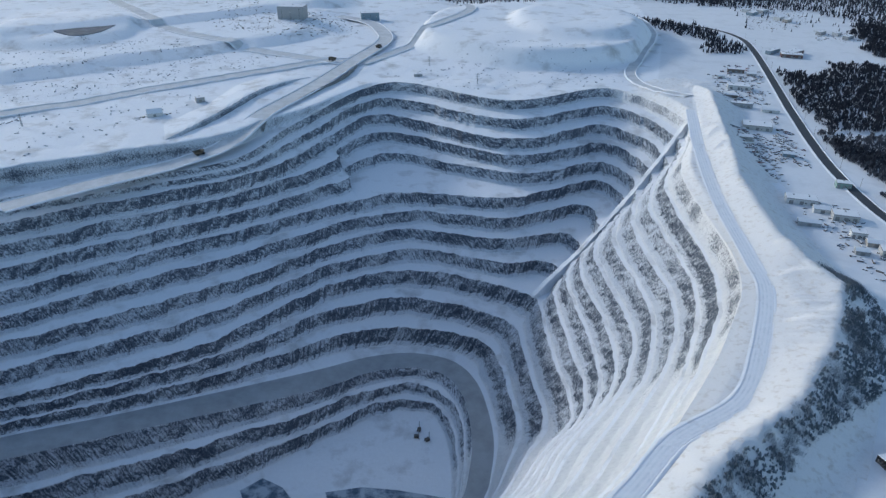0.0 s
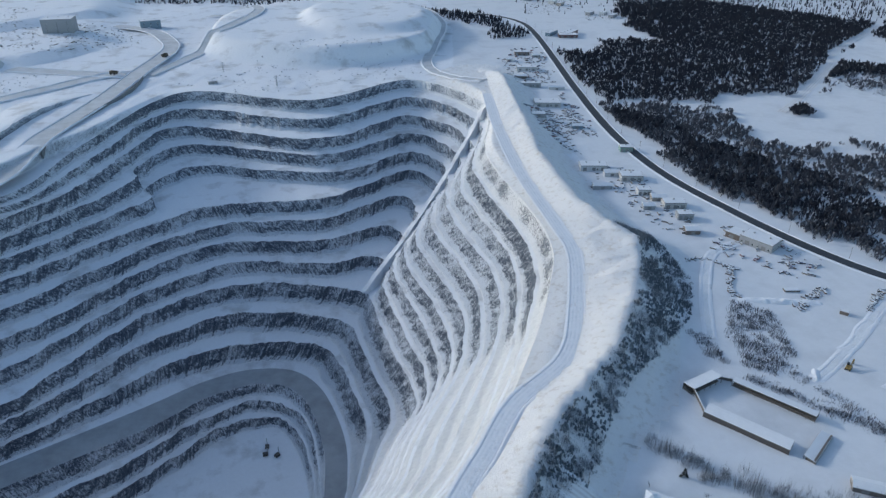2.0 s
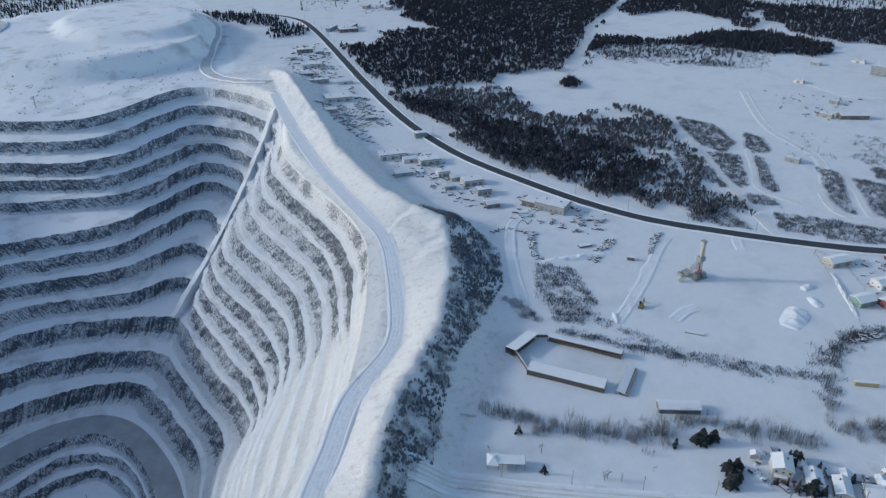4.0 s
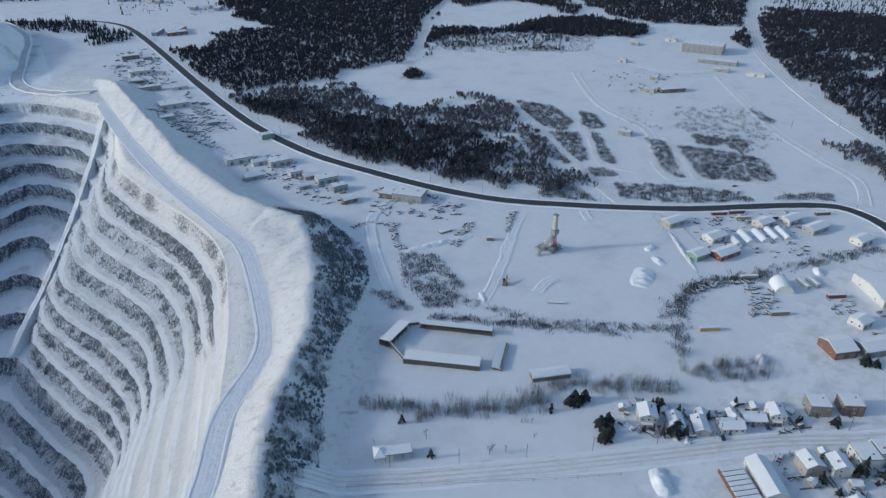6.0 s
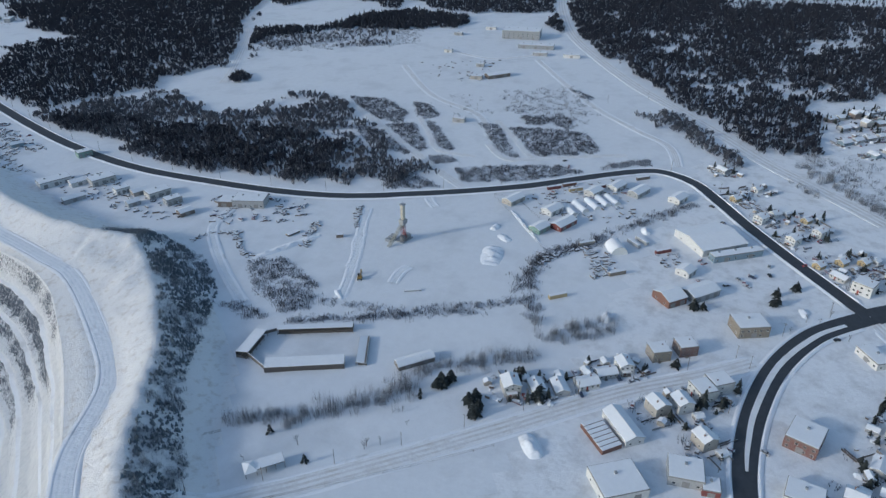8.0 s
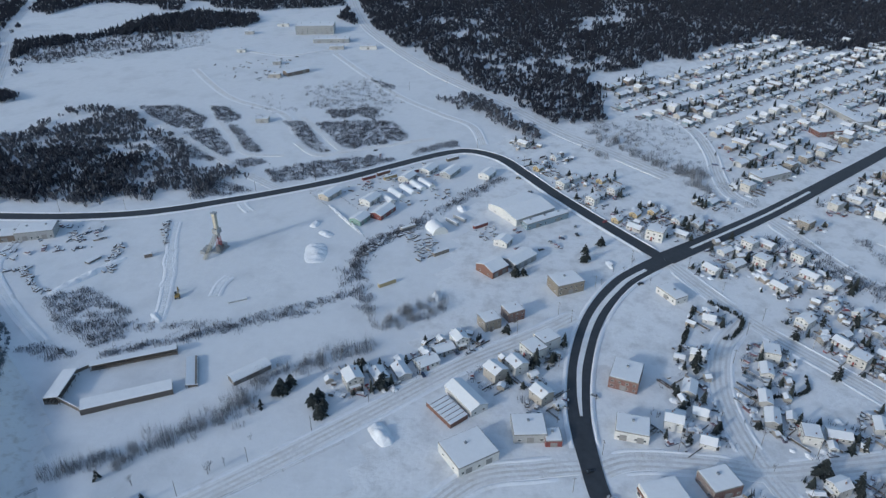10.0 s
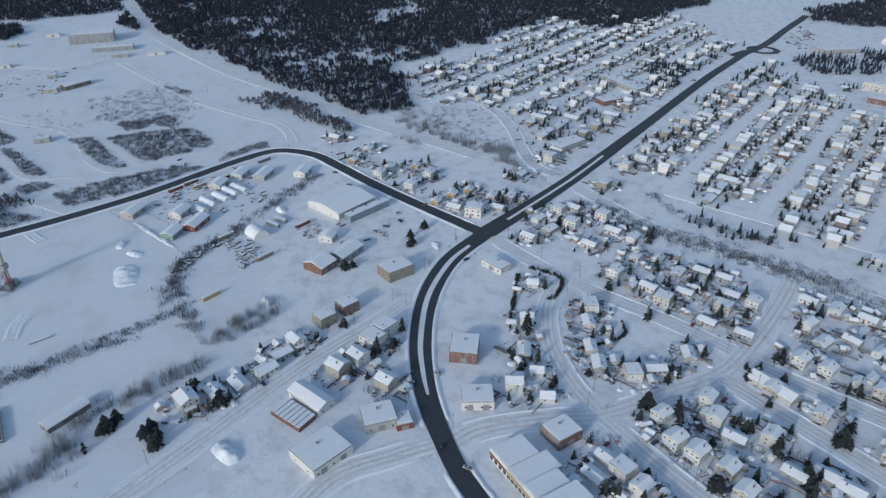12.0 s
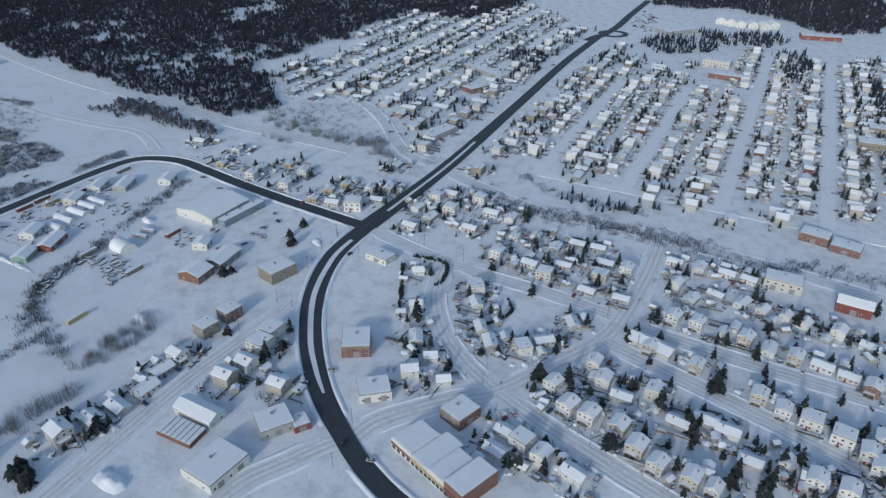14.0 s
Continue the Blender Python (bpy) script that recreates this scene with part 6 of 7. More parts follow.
for x, y in [(325, -138), (275, -172), (276, -180), (270, -174), (385, -170), (210, -171), (243, -125), (190, -160), (182, -171), (225, -222), (262, -270), (228, -80), (220, -71), (179, -206), (302, 8), (310, 51), (446, -459), (199, -245), (186, -190), (498, -365), (243, -205), (247, -171), (224, -286), (193, -151), (192, -93)]:
    put(rng.choice(SPRUCES), x, y, rng.uniform(0, 360), rng.uniform(0.75, 1.0))
for x, y in [(385, 36), (384, 41), (436, -11), (424, -1), (412, -2), (274, 106), (265, 92), (245, 119), (241, 115), (235, 115), (241, 121)] + [(274, 108), (261, 92), (322, 37), (241, 119), (235, 114), (247, 140), (252, 137), (244, 141)]:
    put(rng.choice(PINES), x, y, rng.uniform(0, 360), rng.uniform(0.8, 1.1))
for x, y in [(176, 194), (234, 145), (170, 168)]:
    put(SPRUCES[3], x, y, rng.uniform(0, 360))
for x, y in [(177, 178), (192, 149), (196, 144), (213, 140), (220, 147), (194, 181), (157, 193), (190, 149)] + [(402, -20), (404, -27), (385, -13), (414, -32), (393, -43), (223, -197), (217, -204), (276, -96), (248, -93), (237, -194), (299, -192)]:
    put(rng.choice(BARE), x, y, rng.uniform(0, 360), rng.uniform(0.7, 1.0))
# tall dark conifers between the houses
for x, y in [(222, -193), (229, -201), (203, -167), (198, -166), (168, -165), (172, -171), (161, -176), (164, -182), (173, -194), (172, -202), (217, -216), (267, -169), (269, -176), (243, -125), (233, -122), (250, -113), (199, -127), (256, -247), (257, -266), (256, -316), (216, -160), (351, -120), (319, -134), (310, -64), (237, -225)]:
    put(rng.choice(SPRUCES + PINES), x, y, rng.uniform(0, 360), rng.uniform(1.1, 1.4))
for x, y in HOME_SPOTS:
    if math.hypot(x, y) < 420 and rng.random() < 0.42:
        a, r = rng.uniform(0, 6.28), rng.uniform(7.5, 10)
        kind = rng.choice(SPRUCES + BARE[:2] + PINES[:1]) if x < 330 else rng.choice(SPRUCES + PINES)
        put(kind, x + r * math.cos(a), y + r * math.sin(a), rng.uniform(0, 360), rng.uniform(0.65, 1.1))


def near_homes(count, lo, hi, seed):
    r = np.random.default_rng(seed)
    spots = np.array(HOME_SPOTS)[r.integers(len(HOME_SPOTS), size=count)]
    a, d = r.uniform(0, 6.2832, count), r.uniform(lo, hi, count)
    q = spots + np.stack([np.cos(a) * d, np.sin(a) * d], 1)
    clear = np.min(np.hypot(q[:, :1] - np.array(HOME_SPOTS)[:, 0], q[:, 1:] - np.array(HOME_SPOTS)[:, 1]), axis=1) > 7.2
    for road in ALL_ROADS + [line for _, line, _ in STREETS]:
        clear &= line_distance(q[:, 0], q[:, 1], road) > 6
    for road in GRID_STREETS:
        clear &= line_distance(q[:, 0], q[:, 1], road) > 7.5
    q = q[clear]
    return np.column_stack([q, height(q[:, 0], q[:, 1]) - 0.1])


def lane_spots(count, spread, seed):
    """Spots along the back lanes, half-way between the parallel streets."""
    r = np.random.default_rng(seed)
    k, s, side = r.integers(0, 7, count), r.uniform(12, 430, count), r.choice((-1.0, 1.0), count)
    keep = s < np.array(LENGTHS)[k]
    q = FIRST + STEP * k[:, None] + WAY * s[:, None] + ACROSS * ((35 - r.uniform(3.5, 3.5 + spread, count)) * side)[:, None]
    q = q[keep]
    return np.column_stack([q, height(q[:, 0], q[:, 1]) - 0.1])


scatter("garden_conifers", [cone_tree(prng, 5, 10, prng.uniform(5, 9), prng.uniform(1.7, 2.9)) for k in range(9)], np.concatenate([near_homes(2500, 6, 14, 701), lane_spots(260, 5, 721)]), NEEDLES, "dark conifers standing in snowy gardens", "garden trees", (0.45, 1.3), 71)
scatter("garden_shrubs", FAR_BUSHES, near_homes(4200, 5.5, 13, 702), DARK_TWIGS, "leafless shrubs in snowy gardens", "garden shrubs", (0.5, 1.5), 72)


def shed_protos(r):
    out = []
    for k in range(6):
        L, W, H = r.uniform(2.4, 5.5), r.uniform(2.2, 4.2), r.uniform(1.9, 2.5)
        e = 0.25
        v = [(sx * L / 2, sy * W / 2, z) for z in (-0.2, H) for sx, sy in ((-1, -1), (1, -1), (1, 1), (-1, 1))] + [(-L / 2, 0, H + W * 0.25), (L / 2, 0, H + W * 0.25)]
        f = [(0, 1, 5), (0, 5, 4), (1, 2, 6), (1, 6, 5), (2, 3, 7), (2, 7, 6), (3, 0, 4), (3, 4, 7), (4, 7, 8), (5, 9, 6)]
        b = len(v)
        for sy in (-1, 1):
            v += [(-L / 2 - e, sy * (W / 2 + e), H - 0.1), (L / 2 + e, sy * (W / 2 + e), H - 0.1), (L / 2 + e, sy * (W / 2 + e), H + 0.2), (-L / 2 - e, sy * (W / 2 + e), H + 0.2)]
        v += [(-L / 2 - e, 0, H + W * 0.25 + 0.35), (L / 2 + e, 0, H + W * 0.25 + 0.35)]
        for q, flip in ((b, False), (b + 4, True)):
            tri = [(q, q + 1, q + 2), (q, q + 2, q + 3), (q + 3, q + 2, b + 9), (q + 3, b + 9, b + 8)]
            f += [t[::-1] for t in tri] if flip else tri
        f += [(b + 3, b + 8, b + 7), (b + 2, b + 6, b + 9)]
        out.append((np.array(v), np.array(f)))
    return out


def outbuilding_look(nt, bsdf):
    g = nt.nodes.new("ShaderNodeNewGeometry")
    col = ramp(nt, g.outputs["Random Per Island"], [(0.0, (0.45, 0.45, 0.44)), (0.35, (0.25, 0.21, 0.18)), (0.65, (0.40, 0.37, 0.32)), (1.0, (0.16, 0.17, 0.19))])
    n = noise_at(nt, 1.2, 4.0)
    nt.links.new(blend(nt, upness(nt, 0.75, 0.95, n, 0.4), col, (0.78, 0.80, 0.84)), bsdf.inputs["Base Color"])


scatter("outbuildings", shed_protos(random.Random(3)), np.concatenate([near_homes(1300, 9, 15, 703), lane_spots(900, 7, 722)]), material("outbuilding", outbuilding_look), "many small sheds and garages under snow", "sheds", (0.8, 1.15), 73)


def pole_row(line, gap, shift):
    c = curve_through(line, 10)
    length = np.concatenate([[0], np.cumsum(np.hypot(*np.diff(c[:, :2], axis=0).T))])
    for s in np.arange(gap / 2, length[-1], gap):
        x, y = np.interp(s, length, c[:, 0]), np.interp(s, length, c[:, 1])
        x2, y2 = np.interp(s + 1, length, c[:, 0]), np.interp(s + 1, length, c[:, 1])
        a = math.atan2(y2 - y, x2 - x)
        put(POLE, x - math.sin(a) * shift, y + math.cos(a) * shift, math.degrees(a) + 90, 0.9)


for name, line, width in STREETS[:6]:
    pole_row(line, 32, width / 2 + 1.5)
pole_row(MAIN[3:], 50, 9)
pole_row(LOOP[:8], 40, -11)
pole_row([(588, 490), (658, 322), (756, 210), (840, 126)], 50, 0)

for i, ((x, y), long, wide, high, turn) in enumerate((
        ([(230, 82)][0], 12, 7, 3.4, -135), ([(382, 177)][0], 20, 12, 2.6, 20), ([(409, 180)][0], 10, 6, 2, 60), ([(421, 193)][0], 8, 5, 2.5, 0),
        ([(322, 309)][0], 40, 6, 2.2, -21), ([(434, 175)][0], 42, 3, 1.6, -134), ([(469, 94)][0], 8, 5, 3, 30),
        ([(411, -18)][0], 8, 4, 2, 20), ([(290, 239)][0], 10, 4, 1.6, 50), ([(348, 84)][0], 8, 5, 3, 10))):
    heap_of_snow("snow_mound", "ploughed mound of lumpy snow", x, y, 1.4 * long, 1.4 * wide, 1.2 * high, turn, i * 3.7)


def hedge_row(line, wide, high, seed):
    pts = along(line, wide, 0.35, seed)
    scatter("hedge", [cone_tree(prng, 2, 6, high, 0.9) for k in range(3)], pts, NEEDLES, "dark clipped hedge dusted with snow", "hedge", (0.7, 1.2), seed)


hedge_row([(372, -68), (341, -61), (317, -55)], 1.2, 2.4, 401)
hedge_row([(379, -77), (366, -94), (348, -88), (343, -82)], 1.2, 2.6, 402)
hedge_row([(319, -120), (305, -116), (295, -89)], 1.0, 2.0, 403)
hedge_row([(270, -263), (250, -281), (226, -296)], 1.0, 2.0, 404)


def fence(x, y, turn, length, mat, label):
    f = Empty("garden_fence", label, "fence", "garden fences")
    part("rail", box_bm(-length / 2, length / 2, -0.04, 0.04, 0.15, 1.45), mat, f)
    part("snow_cap", box_bm(-length / 2, length / 2, -0.09, 0.09, 1.45, 1.6), SNOW_ROOF, f)
    f.matrix_world = pose(x, y, 0, 0, 0, turn)


def wire_fence(a, b):
    """Posts with rails between two points."""
    f = Empty("yard_fence", "thin steel fence with posts in the snow", "fence", "yard fences")
    a, b = Vector((*a, 0)), Vector((*b, 0))
    n = max(2, int((b - a).length / 10))
    L = (b - a).length
    for k in range(n + 1):
        part("post", box_bm(L * k / n - 0.06, L * k / n + 0.06, -0.06, 0.06, -0.2, 2.2), DARK_TRIM, f)
    for h in (1.0, 2.0):
        part("rail", box_bm(0, L, -0.03, 0.03, h - 0.04, h + 0.04), DARK_TRIM, f)
    f.matrix_world = Matrix.Translation(a) @ pose(0, 0, 0, 0, 0, math.degrees(math.atan2(b.y - a.y, b.x - a.x)))


for line in ([(225, 283), (202, 263), (182, 246)], [(143, 227), (154, 225), (165, 215)], [(138, 214), (120, 194)]):
    for p, q in zip(line[:-1], line[1:]):
        wire_fence(p, q)

def board_wall(a, b):
    """A low boarded wall with posts and a cap of snow."""
    w = Empty("board_wall", "low grey boarded wall between the stands", "wall", "boarded walls")
    L = math.dist(a, b)
    part("boards", box_bm(0, L, -0.12, 0.12, -0.2, 2.4), WOOD, w)
    part("snow_cap", box_bm(0, L, -0.25, 0.25, 2.4, 2.65), SNOW_ROOF, w)
    for k in range(int(L / 3) + 1):
        part("post", box_bm(3 * k - 0.1, 3 * k + 0.1, -0.2, 0.2, -0.2, 2.5), DARK_TRIM, w)
    w.matrix_world = pose(a[0], a[1], 0, 0, 0, math.degrees(math.atan2(b[1] - a[1], b[0] - a[0])))


for p, q in (((235, 251), (241, 247)), ((216, 247), (211, 229))):
    board_wall(p, q)
for line in [[(225, 283), (181, 245), (168, 240)], [(145, 223), (154, 223), (165, 215)], [(120, 195), (145, 223)], [(449, 170), (473, 199), (471, 218)], [(410, 152), (439, 183), (468, 217)], [(131, 182), (163, 151), (191, 124), (221, 97)]]:
    for p, q in zip(line[:-1], line[1:]):
        wire_fence(p, q)

fr = random.Random(12)
for x, y in HOME_SPOTS:
    if math.hypot(x, y) < 405 and fr.random() < 0.4:
        a = -42 + fr.choice((0, 90))
        fence(x + 7.5 * math.cos(radians(a + 90)), y + 7.5 * math.sin(radians(a + 90)), a, fr.uniform(7, 14), fr.choice((WOOD, DARK_TRIM, EAVE)), "wooden garden fence capped with snow")


def scrap(name, label, spots, seed):
    """Loose boxes, beams and machines half under snow."""
    r = np.random.default_rng(seed)
    protos = []
    for k in range(6):
        L, W, H = r.uniform(0.8, 4.5), r.uniform(0.5, 1.6), r.uniform(0.4, 1.5)
        v = np.array([(sx * L / 2, sy * W / 2, z) for z in (0, H) for sx, sy in ((-1, -1), (1, -1), (1, 1), (-1, 1))])
        v += r.uniform(-0.12, 0.12, v.shape)
        f = np.array([(0, 1, 5), (0, 5, 4), (1, 2, 6), (1, 6, 5), (2, 3, 7), (2, 7, 6), (3, 0, 4), (3, 4, 7), (4, 5, 6), (4, 6, 7)])
        protos.append((v, f))
    scatter(name, protos, spots, SCRAP, label, "scrap", (0.6, 1.3), seed)


def scrap_look(nt, bsdf):
    g = nt.nodes.new("ShaderNodeNewGeometry")
    col = ramp(nt, g.outputs["Random Per Island"], [(0.0, (0.05, 0.05, 0.055)), (0.4, (0.12, 0.10, 0.09)), (0.7, (0.22, 0.20, 0.18)), (1.0, (0.10, 0.14, 0.20))])
    n = noise_at(nt, 1.2, 4.0)
    nt.links.new(blend(nt, upness(nt, 1.05, 1.3, n, 0.6), col, (0.75, 0.78, 0.82)), bsdf.inputs["Base Color"])


SCRAP = material("scrap", scrap_look)
scrap("yard_scrap", "machines and scrap half buried in snow", np.concatenate([
    spots_in([(417, 124), (427, 111), (403, 91), (386, 107)], 3, 501), spots_in([(437, 80), (449, 64), (428, 58), (421, 72)], 3.2, 502), spots_in([(315, 749), (365, 713), (316, 591), (305, 633)], 4.2, 503), spots_in([(303, 531), (346, 447), (325, 402), (304, 435)], 7, 516),
    spots_in([(374, 746), (356, 629), (344, 631), (353, 719)], 4.2, 504), spots_in([(509, 207), (569, 120), (493, 97), (446, 160)], 7, 505), spots_in([(353, 414), (394, 350), (360, 326), (320, 378)], 6.5, 506),
    along([(319, 356), (298, 326), (301, 323)], 2, 0.8, 507), along([(363, 314), (329, 299)], 3, 0.7, 508), along([(402, 303), (369, 283)], 2, 0.7, 509), along([(293, 373), (308, 371), (323, 351)], 2, 0.9, 510),
    spots_in([(378, 983), (461, 1004), (400, 833), (335, 834)], 7, 511), spots_in([(312, 584), (349, 525), (327, 490), (290, 507)], 7, 512), along([(384, 144), (406, 138), (425, 122)], 2, 0.9, 513),
    spots_in([(808, 487), (871, 402), (787, 360), (737, 427)], 11, 514), spots_in([(580, 73), (577, 33), (514, 6), (545, 40)], 6, 515)]), 31)
for x, y in [(432, 23), (439, 16), (459, 8), (447, 6), (535, 60), (510, 47)] + [(391, -37), (279, -14), (216, -24), (229, -14)]:
    put(rng.choice(CARS), x, y, rng.uniform(0, 360))


# ---- vehicles, fences and yard clutter between the houses, too many to count ----
def vehicle_protos():
    out = []
    for L, W, H, cab in ((4.4, 1.8, 0.95, (-1.2, 0.9, 1.5)), (4.7, 1.9, 1.0, (-2.1, 0.8, 1.75)), (5.4, 2.0, 1.05, (-0.2, 1.4, 1.85))):
        v = [(sx * L / 2, sy * W / 2, z) for z in (0.25, H) for sx, sy in ((-1, -1), (1, -1), (1, 1), (-1, 1))]
        a, b, top = cab
        v += [(p, sy * W * (0.46 if z == H else 0.38), z) for z, ends in ((H, (a - 0.35, b + 0.5)), (top, (a, b))) for p, sy in ((ends[0], -1), (ends[1], -1), (ends[1], 1), (ends[0], 1))]
        f = []
        for q in (0, 8):
            f += [(q, q + 1, q + 5), (q, q + 5, q + 4), (q + 1, q + 2, q + 6), (q + 1, q + 6, q + 5), (q + 2, q + 3, q + 7), (q + 2, q + 7, q + 6), (q + 3, q, q + 4), (q + 3, q + 4, q + 7), (q + 4, q + 5, q + 6), (q + 4, q + 6, q + 7)]
        out.append((np.array(v), np.array(f)))
    return out


def vehicle_look(nt, bsdf):
    g = nt.nodes.new("ShaderNodeNewGeometry")
    col = ramp(nt, g.outputs["Random Per Island"], [(0.0, (0.03, 0.03, 0.035)), (0.35, (0.06, 0.06, 0.07)), (0.55, (0.20, 0.05, 0.05)), (0.7, (0.08, 0.11, 0.18)), (0.85, (0.3, 0.31, 0.33)), (1.0, (0.55, 0.56, 0.58))])
    n = noise_at(nt, 0.9, 4.0)
    nt.links.new(blend(nt, upness(nt, 1.08, 1.3, n, 0.55), col, (0.75, 0.78, 0.82)), bsdf.inputs["Base Color"])
    bsdf.inputs["Roughness"].default_value = 0.4


VEHICLE_PAINT = material("vehicle_paint", vehicle_look)
lots = [spots_in(poly, gap, 530 + i) for i, (poly, gap) in enumerate((
    ([(308, 740), (343, 729), (317, 618), (303, 644)], 9), ([(398, 1035), (478, 1040), (400, 833), (335, 834)], 15), ([(393, 837), (381, 730), (361, 637), (338, 633)], 10), ([(325, 595), (349, 525), (338, 470), (299, 503)], 14),
    ([(357, 418), (398, 353), (360, 326), (320, 378)], 15), ([(516, 180), (566, 114), (514, 99), (473, 153)], 15), ([(447, 54), (487, 14), (437, 5), (411, 39)], 16),
    ([(580, 209), (582, 193), (505, 169), (481, 182)], 12), ([(1089, -592), (964, -574), (896, -519), (940, -511)], 9), ([(759, -213), (722, -228), (688, -243), (686, -211)], 9), ([(272, 16), (278, -29), (256, -31), (251, 11)], 22)))]
scatter("parked_vehicles", vehicle_protos(), np.concatenate([near_homes(2400, 8, 13, 711), lane_spots(320, 9, 723)] + lots), VEHICLE_PAINT, "cars and trucks parked in yards and drives", "vehicles", (0.9, 1.1), 81)


def fence_protos(r):
    out = []
    for k in range(6):
        L, H = r.uniform(5, 13), r.uniform(1.0, 1.7)
        v = np.array([(x, y, z) for z in (-0.2, H) for x, y in ((-L / 2, -0.06), (L / 2, -0.06), (L / 2, 0.06), (-L / 2, 0.06))])
        f = [(0, 1, 5), (0, 5, 4), (1, 2, 6), (1, 6, 5), (2, 3, 7), (2, 7, 6), (3, 0, 4), (3, 4, 7), (4, 5, 6), (4, 6, 7)]
        turn = math.atan2(WAY[1], WAY[0]) + (k % 2) * math.pi / 2
        c, s = math.cos(turn), math.sin(turn)
        out.append((np.column_stack([v[:, 0] * c - v[:, 1] * s, v[:, 0] * s + v[:, 1] * c, v[:, 2]]), np.array(f)))
    return out


def straight(name, protos, spots, mat, label, category, seed):
    """Like scatter, but every piece keeps its own heading."""
    r = np.random.default_rng(seed)
    verts, faces = [], []
    for x, y, z in spots:
        v, f = protos[r.integers(len(protos))]
        base = len(verts)
        verts += [(p[0] + x, p[1] + y, p[2] + z) for p in v]
        faces += [(a + base, b + base, c + base) for a, b, c in f]
    return tagged(mesh_object(name, verts, faces, mat), label, category, kind="stuff")


straight("plot_fences", fence_protos(random.Random(8)), near_homes(2400, 7.5, 13, 712), SCRAP, "weathered fences between snowy gardens", "fences", 82)
scrap("yard_clutter", "bins, woodpiles and small things in snowy yards", near_homes(5200, 7, 14, 713), 83)
scatter("garden_bare_trees", SAPLINGS, near_homes(420, 8, 14, 714), DARK_TWIGS, "leafless garden trees", "garden trees", (0.35, 0.8), 84)
# rows of far houses at the edge of town, past the point of counting
def row_spots(poly, gap, step, seed, shift=0.0):
    """Spots in rows along the streets' heading, inside a polygon."""
    r = np.random.default_rng(seed)
    p = np.array(poly, float)
    mid = p.mean(0)
    reach = np.max(np.hypot(*(p - mid).T))
    out = []
    for across in np.arange(-reach, reach, gap):
        s = -reach + r.uniform(0, 8)
        while s < reach:
            q = mid + WAY * s + ACROSS * (across + shift + r.uniform(-1.5, 1.5))
            if inside(q[0], q[1], poly) and np.min(np.hypot(homes_now[:, 0] - q[0], homes_now[:, 1] - q[1])) > 11.5 and r.random() < 0.88 and min(line_distance(q[:1], q[1:], road)[0] for road in ALL_ROADS) > 17 and min(line_distance(q[:1], q[1:], line)[0] for _, line, _ in STREETS) > 12 and min(line_distance(q[:1], q[1:], line)[0] for line in GRID_STREETS) > 11:
                out.append((q[0], q[1], height(q[:1], q[1:])[0] - 0.1))
            s += r.uniform(*step)
    return out


def far_house_protos():
    out = []
    for k, (L, W, H) in enumerate(((11, 8, 3.2), (9, 7.5, 3.0), (13, 6, 2.8), (8, 9, 5.4), (10, 8, 3.4), (14, 9, 3.6))):
        v, f = shed_protos(random.Random(20 + k))[0]
        size = v[:8].max(0)
        v = v * np.array((L / 2 / size[0], W / 2 / size[1], H / size[2]))
        turn = math.atan2(WAY[1], WAY[0]) + (k % 2) * math.pi / 2
        c, s = math.cos(turn), math.sin(turn)
        out.append((np.column_stack([v[:, 0] * c - v[:, 1] * s, v[:, 0] * s + v[:, 1] * c, v[:, 2]]), f))
    return out


def far_house_look(nt, bsdf):
    g = nt.nodes.new("ShaderNodeNewGeometry")
    col = ramp(nt, g.outputs["Random Per Island"], [(0.0, (0.55, 0.55, 0.54)), (0.3, (0.30, 0.29, 0.28)), (0.5, (0.50, 0.48, 0.45)), (0.7, (0.20, 0.16, 0.14)), (0.85, (0.28, 0.33, 0.38)), (1.0, (0.5, 0.5, 0.5))])
    n = noise_at(nt, 0.7, 4.0)
    nt.links.new(blend(nt, upness(nt, 0.75, 0.95, n, 0.4), col, (0.76, 0.78, 0.82)), bsdf.inputs["Base Color"])


homes_now = np.array(HOME_SPOTS)
FAR_BLOCKS = [([(823, 5), (911, -67), (1047, -179), (1103, -260), (1102, -438), (920, -437), (772, -313), (623, -210), (524, -139), (555, -132), (596, -118), (653, -115), (712, -90), (732, -45)], 27)]
FAR_BLOCKS += [([(727, -614), (710, -741), (500, -548), (508, -512), (561, -525), (605, -533)], 27), ([(628, -223), (855, -440), (820, -463), (686, -393), (586, -265), (501, -162), (515, -151)], 30), ([(535, -223), (466, -216), (424, -243), (386, -275), (369, -297), (352, -334), (376, -352), (408, -328), (466, -289), (526, -262)], 30), ([(733, -382), (751, -502), (671, -461), (656, -391)], 30)]
far_spots = [q for i, (poly, gap) in enumerate(FAR_BLOCKS) for q in row_spots(poly, gap, (12.5, 17), 740 + i, 7.0)]
straight("far_houses", far_house_protos(), far_spots, material("far_house", far_house_look), "many small houses under snow at the edge of town", "houses", 86)
fr2 = np.random.default_rng(31)
far_yards = np.array(far_spots)[fr2.integers(len(far_spots), size=1500)] + np.column_stack([fr2.normal(0, 8, 1500), fr2.normal(0, 8, 1500), np.zeros(1500)])
far_yards = far_yards[np.min([line_distance(far_yards[:, 0], far_yards[:, 1], line) for line in GRID_STREETS + ALL_ROADS], axis=0) > 8]
scatter("far_garden_conifers", [cone_tree(prng, 3, 7, 6.0, 2.0) for k in range(4)], far_yards[:1000], NEEDLES, "dark conifers among the far houses", "garden trees", (0.5, 1.3), 87)
